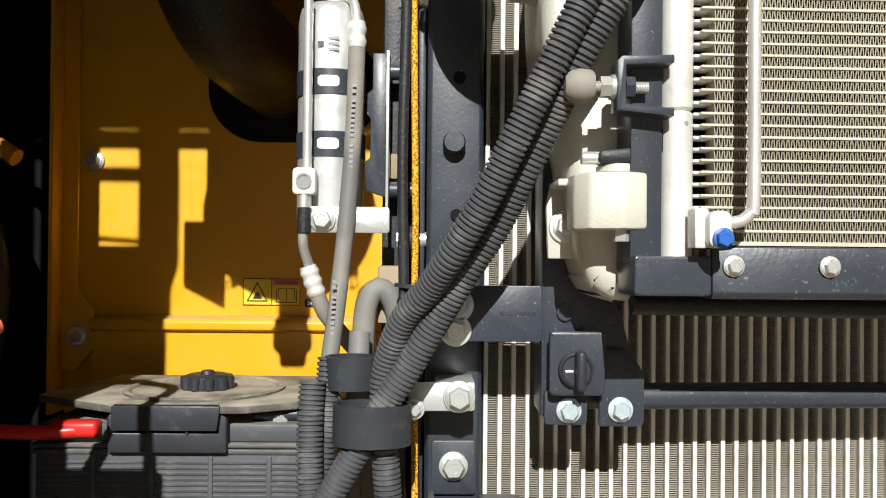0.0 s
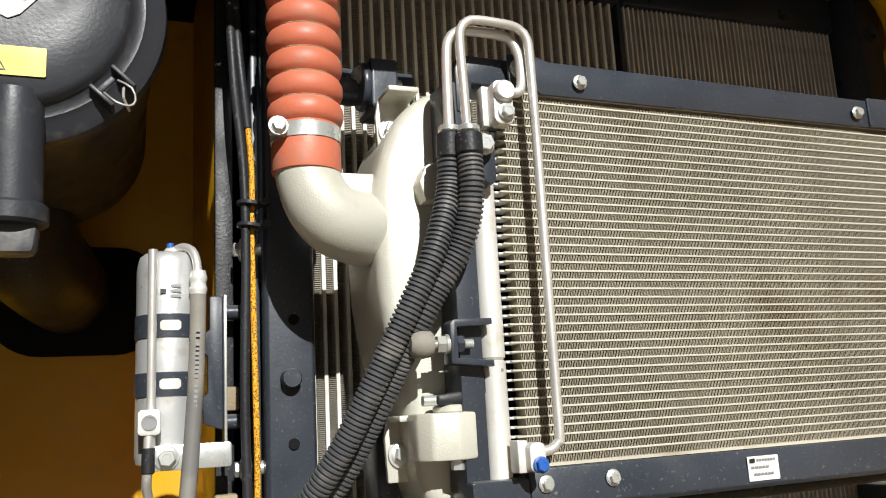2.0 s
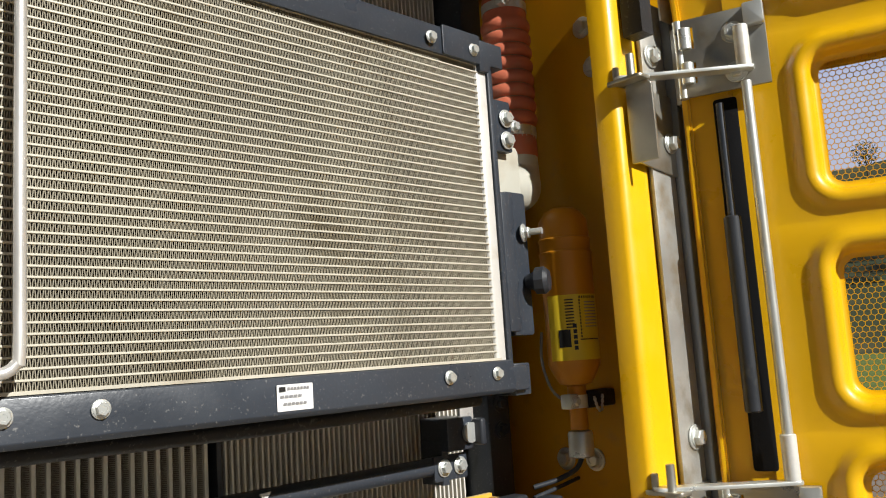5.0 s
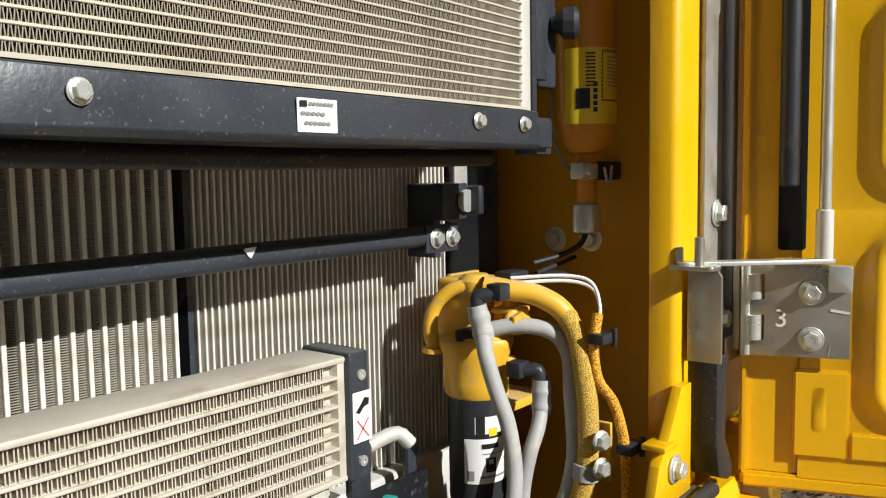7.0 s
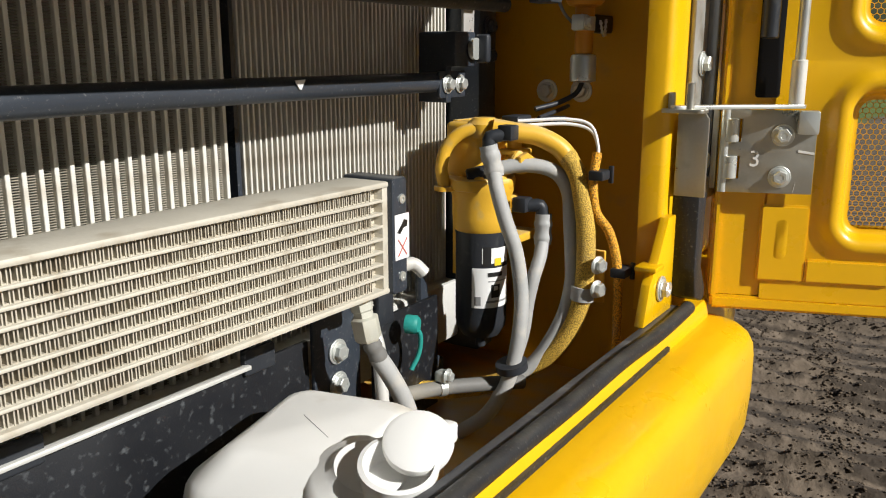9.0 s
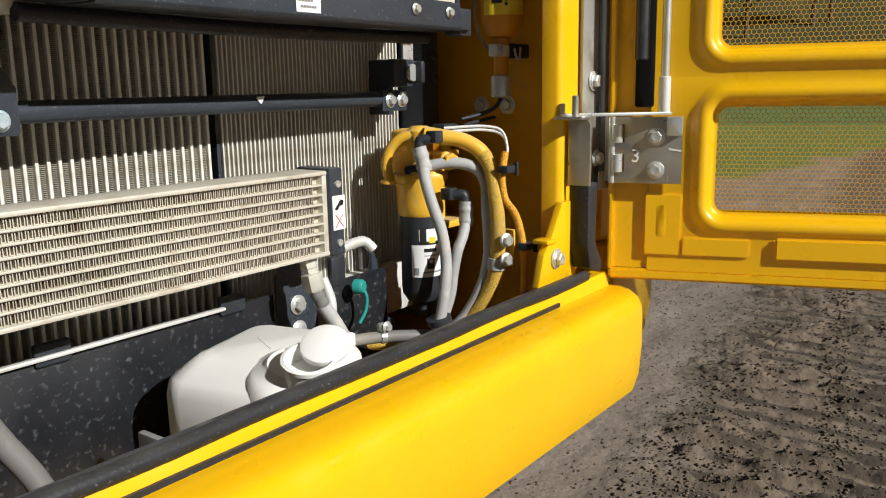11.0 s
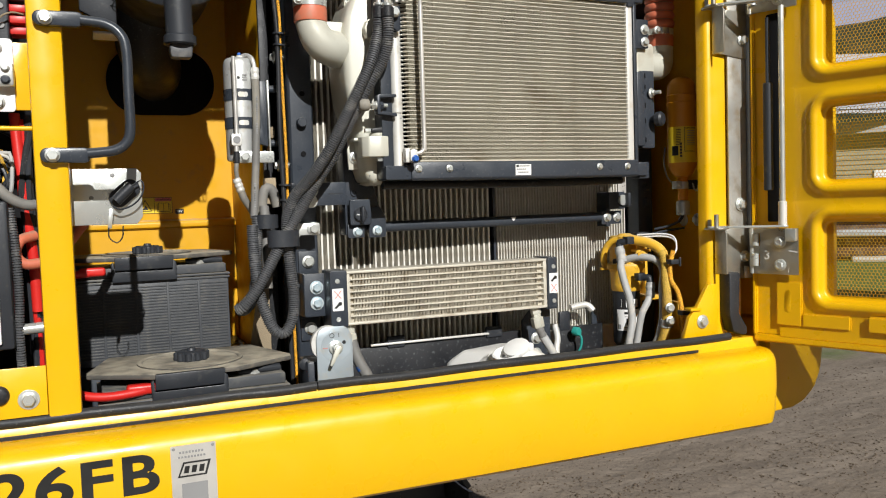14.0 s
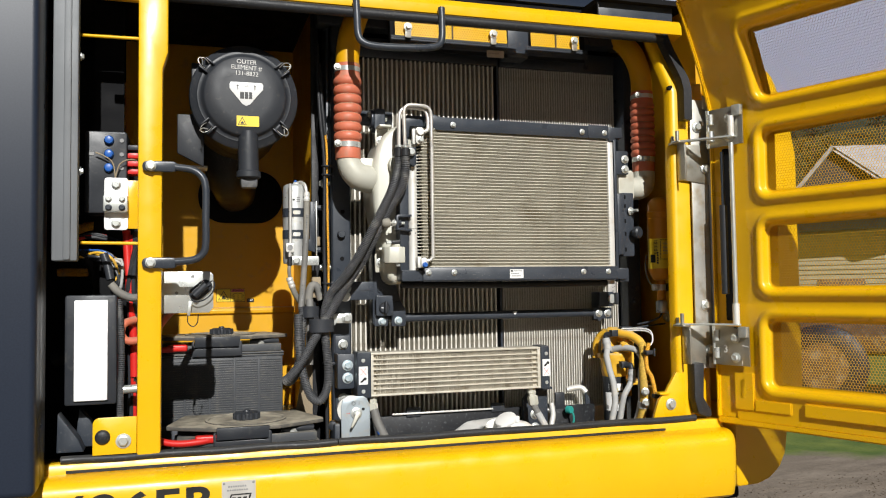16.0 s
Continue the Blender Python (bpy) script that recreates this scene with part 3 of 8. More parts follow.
part("top_header", box((0.046, 0.845, 2.40), (0.521, 0.90, 2.46), 0.004), "black", left_core)
part("top_header", box((0.530, 0.845, 2.40), (0.935, 0.90, 2.46), 0.004), "black", right_core)
part("side_plate", box((0.5225, 0.853, 1.33), (0.5285, 0.9, 2.46)), "black", right_core)
part("bottom_header", box((0.046, 0.83, 1.24), (0.521, 0.90, 1.33), 0.006), "alu_white", left_core)
part("bottom_header", box((0.530, 0.83, 1.24), (0.935, 0.90, 1.33), 0.006), "alu_white", right_core)

# black side frame of the cooler stack, left
rail = thing("radiator_side_frame", "black painted steel channel beside the radiator core", "frame", (0.02, 0.82, 1.25))
part("channel", prism([(0.800, -0.006), (0.806, -0.010), (0.90, -0.010), (0.90, 0.046), (0.806, 0.046), (0.800, 0.042)], Matrix(((0, 1, 0, 0), (1, 0, 0, 0), (0, 0, 1, 1.22), (0, 0, 0, 1))), 1.26, 0.0015), "black", rail)
part("outer_lip", box((-0.020, 0.825, 1.22), (-0.0115, 0.90, 2.48), 0.002), "black", rail)
part("hole", cyl((0.0215, 0.7975, 1.931), (0.0215, 0.801, 1.931), 0.006, 16), "dark", rail)
part("hole", cyl((0.0195, 0.7975, 1.796), (0.0195, 0.801, 1.796), 0.006, 16), "dark", rail)
part("stud", lathe([(0.011, 0), (0.011, 0.012), (0.0095, 0.015), (0, 0.015)], (0.0165, 0.799, 1.866), (0, -1, 0)), "black", rail, "black rubber stop")
part("clip", lathe([(0.009, 0), (0.009, 0.008), (0.007, 0.01), (0, 0.01)], (0.0125, 0.799, 1.45), (0, -1, 0)), "plastic", rail)
for z in (1.552, 1.40):
    part("tab", plate(-0.003, z - 0.028, 0.040, z + 0.024, 0.794, 0.005), "black", rail)
    bolt(rail, (0.0185, 0.793, z), r=0.0105, washer=1.35)
part("lower_stud", lathe([(0.010, 0), (0.010, 0.01), (0.008, 0.013), (0, 0.013)], (0.022, 0.799, 1.30), (0, -1, 0)), "plastic", rail)
# right side frame
railr = thing("cooler_side_frame", "black painted steel channel beside the oil cooler core", "frame", (0.96, 0.82, 1.25))
part("channel", box((0.938, 0.80, 1.22), (0.985, 0.92, 2.46), 0.003), "black", railr)
for z in (1.66, 1.70, 2.38):
    bolt(railr, (0.962, 0.799, z), r=0.009, material="black")

# cross plate and hanger plate, left of the condenser
xp = thing("cross_bracket", "flat black steel bracket with stamped marking", "bracket", (0.05, 0.75, 1.70))
part("bracket_plate", plate(0.004, 1.678, 0.097, 1.729, 0.742, 0.006, 0.003), "black", xp)
part("bracket_leg", box((0.004, 0.748, 1.678), (0.012, 0.80, 1.729), 0.001), "black", xp)
bars(xp, "stamped_marking", [(0.058 + 0.0042 * i, 1.702, 0.0612 + 0.0042 * i, 1.7055) for i in range(8)], 0.742, "plastic")
bolt(xp, (0.0195, 0.741, 1.711), material="blue_zinc")
bolt(xp, (0.0175, 0.741, 1.688), material="zinc")
hp2 = thing("hanger_plate", "black folded hanger plate beside the radiator core", "bracket", (0.13, 0.75, 1.62))
part("hanger_web", prism([(0.099, 1.607), (0.133, 1.607), (0.137, 1.632), (0.186, 1.645), (0.178, 1.675), (0.165, 1.72), (0.150, 1.73), (0.146, 1.85), (0.099, 1.85)], facing(0.748), 0.006, 0.0015), "black", hp2)
part("hanger_flange", box((0.097, 0.748, 1.61), (0.101, 0.80, 1.85), 0.001), "black", hp2)
part("boss", lathe([(0.0075, 0), (0.0075, 0.004), (0.006, 0.004), (0.006, 0.001), (0, 0.001)], (0.118, 0.748, 1.705), (0, -1, 0)), "black", hp2)


def quarter_turn_latch(x, z, y, name_label):
    t = thing("quarter_turn_latch", name_label, "latch", (x, y, z), group="condenser latches")
    part("latch_plate", plate(x - 0.025, z - 0.028, x + 0.025, z + 0.029, y - 0.004, 0.008, 0.004, 0.002), "black", t)
    part("latch_rim", lathe([(0.014, 0), (0.0155, -0.002), (0.0155, -0.006), (0.0135, -0.0075), (0.012, -0.006), (0, -0.006)], (x - 0.002, y - 0.004, z - 0.004), (0, 1, 0)), "plastic", t)
    part("latch_wing", box((x - 0.004, y - 0.024, z - 0.022), (x + 0.005, y - 0.009, z + 0.014), 0.004, seg=3), "plastic", t, "black plastic wing grip")
    part("latch_mark", box((x - 0.012, y - 0.0112, z - 0.006), (x - 0.005, y - 0.0105, z - 0.004)), "label_white", t)
    return t


quarter_turn_latch(0.126, 1.660, 0.728, "black quarter-turn latch on a steel plate")
# tie pipe in front of the core
tp = thing("cross_pipe", "scratched black steel pipe across the radiator core", "pipe", (0.49, 0.75, 1.62))
part("pipe", tube([(0.120, 0.768, 1.6245), (0.45, 0.782, 1.6255), (0.825, 0.792, 1.6260)], 0.0124, 24, 0.2), "black", tp)
part("end_plate", prism([(0.149, 1.602), (0.188, 1.602), (0.190, 1.606), (0.190, 1.650), (0.176, 1.672), (0.149, 1.672)], facing(0.740), 0.005, 0.0012), "black", tp)
bolt(tp, (0.168, 0.739, 1.6175), r=0.0082, washer=1.4, material="blue_zinc")
part("hanger_tab", plate(0.099, 1.603, 0.138, 1.634, 0.740, 0.005, 0.004), "black", tp)
bolt(tp, (0.121, 0.739, 1.6165), r=0.0082, washer=1.4, material="blue_zinc")
part("end_plate", plate(0.804, 1.606, 0.866, 1.640, 0.779, 0.005, 0.003), "black", tp)
bolt(tp, (0.821, 0.778, 1.6235), r=0.0078, material="zinc")
bolt(tp, (0.851, 0.778, 1.6235), r=0.0078, material="zinc")
part("paint_chip", prism([(0.530, 1.6345), (0.545, 1.6355), (0.538, 1.625), (0.535, 1.6265)], facing(0.7700), 0.0015), "chalk", tp, "bare metal paint chip")
lr = thing("quarter_turn_latch", "black quarter-turn latch beside the oil cooler core", "latch", (0.85, 0.76, 1.67), group="condenser latches")
part("latch_bracket", box((0.800, 0.742, 1.645), (0.850, 0.80, 1.690), 0.003), "black", lr)
part("latch_rim", lathe([(0.014, 0), (0.014, 0.005), (0, 0.005)], (0.840, 0.740, 1.668), (0, -1, 0)), "zinc", lr)
part("latch_wing", box((0.846, 0.722, 1.650), (0.857, 0.742, 1.687), 0.004, seg=3), "plastic", lr)
part("hanger", plate(0.836, 1.68, 0.862, 1.735, 0.752, 0.005), "alu", lr)
part("hanger_leg", box((0.800, 0.756, 1.60), (0.812, 0.80, 1.66), 0.001), "black", lr)
lr.location += Vector((0.018, 0.022, 0.0))

# ---- condenser ----
con = thing("air_conditioning_condenser", "dusty beige finned condenser in a black frame with bolted strips", "condenser", (0.49, 0.62, 1.73))
CX0, CX1, CZ0, CZ1, CY = 0.198, 0.783, 1.763, 2.147, 0.612
rows = 43
dz = (CZ1 - CZ0) / rows
tm = mesh_of("tube", box((CX0, 0, -0.0011), (CX1, 0.022, 0.0011), 0.0005, seg=1), "con_tube")
zs = [CZ0 + dz * (i + 0.5) for i in range(rows)]
for z in zs:
    place("tube", tm, con, Matrix.Translation((0, CY + random.uniform(-0.0003, 0.0004), z)))
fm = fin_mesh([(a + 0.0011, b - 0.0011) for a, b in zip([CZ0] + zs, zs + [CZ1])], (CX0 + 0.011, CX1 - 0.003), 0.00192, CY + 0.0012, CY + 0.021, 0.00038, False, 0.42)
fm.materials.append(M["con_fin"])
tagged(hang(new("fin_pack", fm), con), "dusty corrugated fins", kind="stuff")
# shade behind the condenser fins is put in as a near-black sheet
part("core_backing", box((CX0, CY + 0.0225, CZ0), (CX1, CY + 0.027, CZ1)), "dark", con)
bm = cyl((0.183, 0.625, 1.752), (0.183, 0.625, 1.868), 0.0125, 24, 0.002)
cyl((0.183, 0.625, 1.8685), (0.183, 0.625, 2.10), 0.0125, 24, 0.002, bm)
part("header_tank", bm, "alu_white", con, "pale aluminium header tank")
part("header_rivet", lathe([(0.002, 0), (0.0015, 0.001), (0, 0.001)], (0.187, 0.6135, 1.858), (0, -1, 0), 10), "ink_grey", con)
stub = mesh_of("tube_stub", box((0.194, 0.617, -0.0012), (0.206, 0.632, 0.0012), 0.0004, seg=1), "alu_white")
for z in zs:   # serrated edge of the header
    place("tube_stub", stub, con, Matrix.Translation((0, 0, z)))
part("header_tank", box((0.781, 0.612, 1.757), (0.801, 0.642, 2.150), 0.005, seg=3), "alu_white", con, "pale aluminium header tank")
part("side_channel", prism([(0.618, 0.146), (0.660, 0.146), (0.660, 0.170), (0.652, 0.170), (0.652, 0.152), (0.632, 0.152), (0.632, 0.170), (0.618, 0.170)], Matrix(((0, 1, 0, 0), (1, 0, 0, 0), (0, 0, 1, 1.745), (0, 0, 0, 1))), 0.405, 0.001), "black", con)
part("side_channel", box((0.803, 0.612, 1.742), (0.812, 0.66, 2.165), 0.002), "black", con)
# bottom strip with folded lip
lo = [(0.604, 1.730), (0.607, 1.764), (0.611, 1.766), (0.614, 1.734), (0.66, 1.732), (0.66, 1.726), (0.608, 1.725)]
part("bottom_strip", prism(lo, sideways(0.205), 0.60, 0.001), "black", con, "black painted lower strip")
part("bottom_edge", box((0.20, 0.607, 1.7655), (0.785, 0.633, 1.7685)), "con_tube", con)
for a, b in ((0.146, 0.205), (0.795, 0.833)):
    part("corner_cap", prism(rounded(a, 1.727, b, 1.757, 0.003), facing(0.606), 0.05, 0.002), "black", con)
for x in (0.2205, 0.294, 0.690, 0.771):
    bolt(con, (x, 0.604, 1.7500), r=0.0058, washer=1.4)
# top strip, stepped in its middle
to = [(0.214, 2.150), (0.236, 2.152), (0.250, 2.141), (0.782, 2.141), (0.785, 2.176), (0.262, 2.178), (0.242, 2.184), (0.214, 2.182)]
part("top_strip", prism(to, facing(0.606), 0.004, 0.001), "black", con, "black painted upper strip")
part("top_return", box((0.262, 0.610, 2.172), (0.785, 0.650, 2.177), 0.001), "black", con)
part("top_pad", plate(0.715, 2.141, 0.782, 2.179, 0.603, 0.004), "black", con)
part("corner_cap", prism([(0.783, 2.134), (0.80, 2.134), (0.805, 2.144), (0.828, 2.144), (0.828, 2.176), (0.783, 2.176)], facing(0.606), 0.05, 0.002), "black", con)
part("corner_cap", prism([(0.158, 2.118), (0.172, 2.118), (0.176, 2.150), (0.232, 2.150), (0.232, 2.180), (0.166, 2.180), (0.158, 2.172)], facing(0.616), 0.045, 0.002), "black", con)
bolt(con, (0.226, 0.606, 2.166), r=0.007)
for x in (0.296, 0.694, 0.768):
    bolt(con, (x, 0.6025, 2.157), r=0.0058, washer=1.4)
lab = part("label", plate(0.459, 1.7325, 0.500, 1.7575, 0.6035, 0.0006, 0.001, 0), "label_white", con, "white printed label")
bars(lab, "print", [(0.461, 1.751, 0.468, 1.7555)], 0.603, "ink")
bars(lab, "print", [(0.470 + 0.0037 * i, 1.7523, 0.4728 + 0.0037 * i, 1.7548) for i in range(7)] + [(0.462 + 0.005 * i, 1.745, 0.466 + 0.005 * i, 1.7475) for i in range(5)] + [(0.4655 + 0.0045 * i, 1.738, 0.469 + 0.0045 * i, 1.7405) for i in range(6)], 0.603, "ink_grey")
# lower seal of the plenum behind the condenser
part("plenum_seal", tube([(0.16, 0.665, 1.718), (0.49, 0.668, 1.715), (0.80, 0.668, 1.718)], 0.009, 12, 0.1), "rubber", con)
part("plenum", box((0.155, 0.66, 1.728), (0.80, 0.80, 1.745), 0.002), "black", con)

# the condenser stands slightly askew, its far end deeper in the bay
turn_at = Vector((0.20, 0.606, 0))
con.matrix_basis = Matrix.Translation(turn_at) @ Matrix.Rotation(radians(1.4), 4, "Z") @ Matrix.Translation(-turn_at) @ con.matrix_basis

# adjuster bracket with rubber bumper
ad = thing("adjuster_bracket", "black bracket with threaded bolt and worn rubber bumper", "bracket", (0.145, 0.61, 1.89))
part("bracket_box", prism([(0.131, 1.865), (0.174, 1.861), (0.174, 1.867), (0.138, 1.870), (0.138, 1.899), (0.174, 1.901), (0.174, 1.907), (0.135, 1.906), (0.131, 1.902)], facing(0.600), 0.022, 0.001), "black", ad)
part("threaded_rod", tube([(0.112, 0.608, 1.8835), (0.156, 0.609, 1.8835)], lambda s: 0.0042 + 0.0005 * (int(s / 0.0006) % 2), 12, 0.0006), "zinc", ad)
part("nut", lathe([(0.0085, 0), (0.0085, 0.008)], (0.1195, 0.6085, 1.8835), (1, 0, 0), 6), "zinc", ad)
part("washer", cyl((0.1275, 0.6085, 1.8835), (0.1308, 0.6085, 1.8835), 0.0095, 20), "zinc", ad)
part("nut", lathe([(0.0085, 0), (0.0085, 0.007)], (0.1385, 0.6085, 1.8835), (1, 0, 0), 6), "black", ad)
part("rubber_bumper", lathe([(0, -0.012), (0.008, -0.011), (0.0125, -0.006), (0.0135, 0.001), (0.012, 0.009), (0.010, 0.011), (0, 0.011)], (0.104, 0.6075, 1.884), (1, 0, 0)), "hose_dusty", ad, "worn grey rubber bumper")

# charge air tank with elbow
tank = thing("charge_air_tank", "pale cast aluminium charge air tank with elbow", "tank", (0.13, 0.72, 1.72))
ol = [(0.20, 1.722), (0.148, 1.718), (0.130, 1.724), (0.119, 1.742), (0.113, 1.78), (0.106, 1.83), (0.096, 1.875), (0.086, 1.925), (0.083, 1.975), (0.083, 2.04), (0.089, 2.08), (0.103, 2.117), (0.126, 2.146), (0.155, 2.163), (0.20, 2.168)]
part("tank_body", prism(ol, facing(0.662), 0.14, 0.018, seg=4), "cast", tank, sharp=60)
el = [(0.016, 0.678, 2.105), (0.016, 0.678, 2.082), (0.018, 0.678, 2.058), (0.028, 0.679, 2.034), (0.045, 0.683, 2.018), (0.068, 0.693, 2.013), (0.095, 0.708, 2.013), (0.13, 0.722, 2.013)]
part("elbow", tube(el, lambda s: 0.0325 + 0.006 * min(1, max(0, s - 0.05) / 0.07), 32, 0.005), "cast", tank, "smooth cast elbow")
part("elbow_web", box((0.048, 0.686, 2.022), (0.10, 0.694, 2.070), 0.003), "cast", tank)
part("bracket_block", prism([(0.128, 2.03), (0.165, 2.035), (0.165, 2.082), (0.130, 2.068), (0.122, 2.05)], facing(0.640), 0.03, 0.003), "cast", tank)
for c, w in (((0.114, 2.128), 1), ((0.110, 1.786), 0)):
    x, z = c
    ear = [(x - 0.014, z - 0.032), (x + 0.02, z - 0.032), (x + 0.025, z + 0.034), (x - 0.012, z + 0.034), (x - 0.016, z + 0.012)]
    part("ear", prism(ear, facing(0.705), 0.007, 0.0015), "cast", tank)
    part("ear_rib", box((x - 0.012, 0.665, z + 0.028), (x + 0.022, 0.71, z + 0.034), 0.0015), "cast", tank)
    bolt(tank, (x + 0.001, 0.704, z - 0.004), r=0.0095)
# mounting boss with cap
part("mount_boss", prism([(0.105, 0.634), (0.115, 0.618), (0.140, 0.612), (0.158, 0.616), (0.166, 0.630), (0.164, 0.665), (0.105, 0.665)], upwards(1.777), 0.044, 0.003), "cast", tank, "square-shouldered casting")
part("boss_pad", cyl((0.140, 0.635, 1.820), (0.140, 0.635, 1.828), 0.017, 24, 0.002), "cast", tank)
part("boss_stud", cyl((0.143, 0.628, 1.768), (0.143, 0.628, 1.780), 0.008, 6), "zinc", tank)
part("boss_arm", prism([(0.122, 1.828), (0.163, 1.829), (0.172, 1.837), (0.172, 1.856), (0.160, 1.861), (0.157, 1.841), (0.122, 1.837)], facing(0.618), 0.024, 0.003), "rubber", tank, "black arm")
part("arm_bolt", cyl((0.110, 0.628, 1.8325), (0.124, 0.628, 1.8325), 0.005, 12), "zinc", tank)

# upper mount above the tank
um = thing("upper_mount", "black steel mount between cooler frame and tank", "bracket", (0.09, 0.73, 2.14))
part("mount_bar", cyl((0.045, 0.77, 2.199), (0.16, 0.77, 2.199), 0.0215, 24), "black", um)
part("mount_block", prism(rounded(0.101, 2.160, 0.133, 2.219, 0.004), facing(0.725), 0.06, 0.003), "black", um)
part("mount_ear", lathe([(0, 0), (0.027, 0), (0.028, 0.002), (0.028, 0.006), (0.027, 0.008)], (0.093, 0.75, 2.192), (1, 0, 0), 28), "black", um)
bolt(um, (0.134, 0.75, 2.196), (1, 0, 0), 0.0085)
bolt(um, (0.093, 0.745, 2.205), (-1, -0.2, 0), 0.007)

# ---- refrigerant pipes on the condenser ----
rpipe = thing("refrigerant_pipe", "thin bent aluminium refrigerant pipe on the condenser", "pipe", (0.22, 0.59, 1.76))
xt = 0.2265
pp = [(0.151, 0.577, 2.086), (0.150, 0.577, 2.13), (0.149, 0.577, 2.172), (0.1505, 0.577, 2.188), (0.158, 0.577, 2.197), (0.170, 0.577, 2.200), (0.205, 0.578, 2.199), (0.2165, 0.579, 2.195), (0.2235, 0.579, 2.186), (0.2255, 0.580, 2.16), (xt, 0.581, 2.05), (xt, 0.582, 1.92), (xt, 0.582, 1.80), (0.2245, 0.582, 1.789), (0.217, 0.583, 1.7825), (0.206, 0.584, 1.781)]
part("pipe", tube(pp, 0.0047, 14, 0.005), "alu", rpipe)
bm = box((0.186, 0.588, 1.763), (0.196, 0.606, 1.792), 0.001)
prism(rounded(0.193, 1.763, 0.2095, 1.790, 0.006), facing(0.578), 0.016, 0.0015, bm)
blk = part("connector_block", bm, "alu_white", rpipe, "pale aluminium connector block")
bolt(blk, (0.2025, 0.577, 1.770), r=0.0062, washer=1.2, material="blue")
rp2 = thing("refrigerant_pipe", "short bent aluminium refrigerant pipe above the condenser corner", "pipe", (0.2, 0.6, 2.1))
pp2 = [(0.1383, 0.592, 2.080), (0.1387, 0.592, 2.12), (0.140, 0.592, 2.165), (0.143, 0.592, 2.182), (0.152, 0.592, 2.192), (0.166, 0.592, 2.195), (0.200, 0.592, 2.194), (0.213, 0.592, 2.188), (0.2195, 0.591, 2.17), (0.219, 0.590, 2.141), (0.214, 0.590, 2.133), (0.204, 0.590, 2.1315)]
part("pipe", tube(pp2, 0.0052, 14, 0.005), "alu", rp2)
blk = part("connector_block", prism(rounded(0.184, 2.096, 0.205, 2.142, 0.007), facing(0.583), 0.016, 0.0015), "alu_white", rp2, "pale aluminium connector block")
part("connector_cap", lathe([(0.0105, 0), (0.0105, 0.006), (0.009, 0.008), (0, 0.008)], (0.1945, 0.583, 2.129), (0, -1, 0)), "alu_white", blk)
bolt(blk, (0.196, 0.582, 2.108), r=0.007, washer=1.2)
part("connector_back", box((0.178, 0.598, 2.098), (0.186, 0.612, 2.140), 0.001), "alu_white", rp2)

# corrugated hoses from the pipes down to the clamps
def conduit_hose(name_label, pts, r, cap):
    t = thing("refrigerant_hose", name_label, "hose", pts[-1], group="corrugated refrigerant hoses")
    part("conduit", ribbed(pts, r), "conduit", t, "ribbed grey-black conduit")
    p, q = Vector(pts[0]), Vector(cap)
    part("ferrule", cyl(p, q, r * 1.06, 20, 0.003), "rubber", t, "black rubber ferrule")
    part("ferrule_neck", cyl(q, q + (q - p).normalized() * 0.006, r * 0.9, 20, 0.001), "zinc", t)
    return t


conduit_hose("corrugated grey-black refrigerant hose clipped across the radiator", [(0.152, 0.577, 2.058), (0.152, 0.577, 2.03), (0.150, 0.583, 2.00), (0.141, 0.592, 1.97), (0.123, 0.600, 1.94), (0.102, 0.612, 1.90), (0.085, 0.632, 1.86), (0.066, 0.645, 1.82), (0.047, 0.661, 1.78), (0.022, 0.675, 1.74), (-0.001, 0.688, 1.70), (-0.024, 0.697, 1.66), (-0.052, 0.701, 1.615), (-0.075, 0.702, 1.575), (-0.098, 0.703, 1.535), (-0.120, 0.705, 1.50), (-0.142, 0.71, 1.473), (-0.155, 0.718, 1.463)], 0.0126, (0.152, 0.577, 2.082))
conduit_hose("thinner corrugated grey-black refrigerant hose clipped across the radiator", [(0.1375, 0.593, 2.058), (0.135, 0.594, 2.03), (0.125, 0.590, 1.995), (0.112, 0.590, 1.96), (0.093, 0.596, 1.92), (0.074, 0.606, 1.88), (0.055, 0.616, 1.84), (0.036, 0.629, 1.80), (0.013, 0.646, 1.76), (-0.006, 0.669, 1.73), (-0.029, 0.692, 1.70), (-0.043, 0.709, 1.66), (-0.046, 0.712, 1.62), (-0.042, 0.712, 1.56), (-0.036, 0.712, 1.49), (-0.040, 0.712, 1.44), (-0.058, 0.712, 1.408), (-0.080, 0.715, 1.415), (-0.097, 0.72, 1.455), (-0.110, 0.73, 1.52), (-0.113, 0.74, 1.60), (-0.112, 0.745, 1.64)], 0.0122, (0.1385, 0.592, 2.086))
hb = thing("hose_bracket", "black bracket bolted beside the hose ends", "bracket", (0.18, 0.6, 2.06))
part("bracket_plate", prism([(0.160, 2.086), (0.187, 2.090), (0.187, 2.042), (0.181, 2.036), (0.164, 2.046)], facing(0.594), 0.018, 0.002), "black", hb)
bolt(hb, (0.1705, 0.586, 2.074), r=0.009, washer=1.2)

# P-clamps that hold the hoses at the frame
pc = thing("hose_support", "zinc strap with black rubber hose clamps", "clamp", (-0.02, 0.72, 1.62))
part("strap", plate(-0.025, 1.614, 0.036, 1.640, 0.745, 0.004), "zinc", pc)
part("strap_leg", box((0.0, 0.748, 1.614), (0.036, 0.80, 1.640), 0.001), "zinc", pc)
bolt(pc, (0.0215, 0.744, 1.6275), r=0.0105, washer=1.4)
bolt(pc, (-0.019, 0.738, 1.617), (0, -1, 0), 0.006)
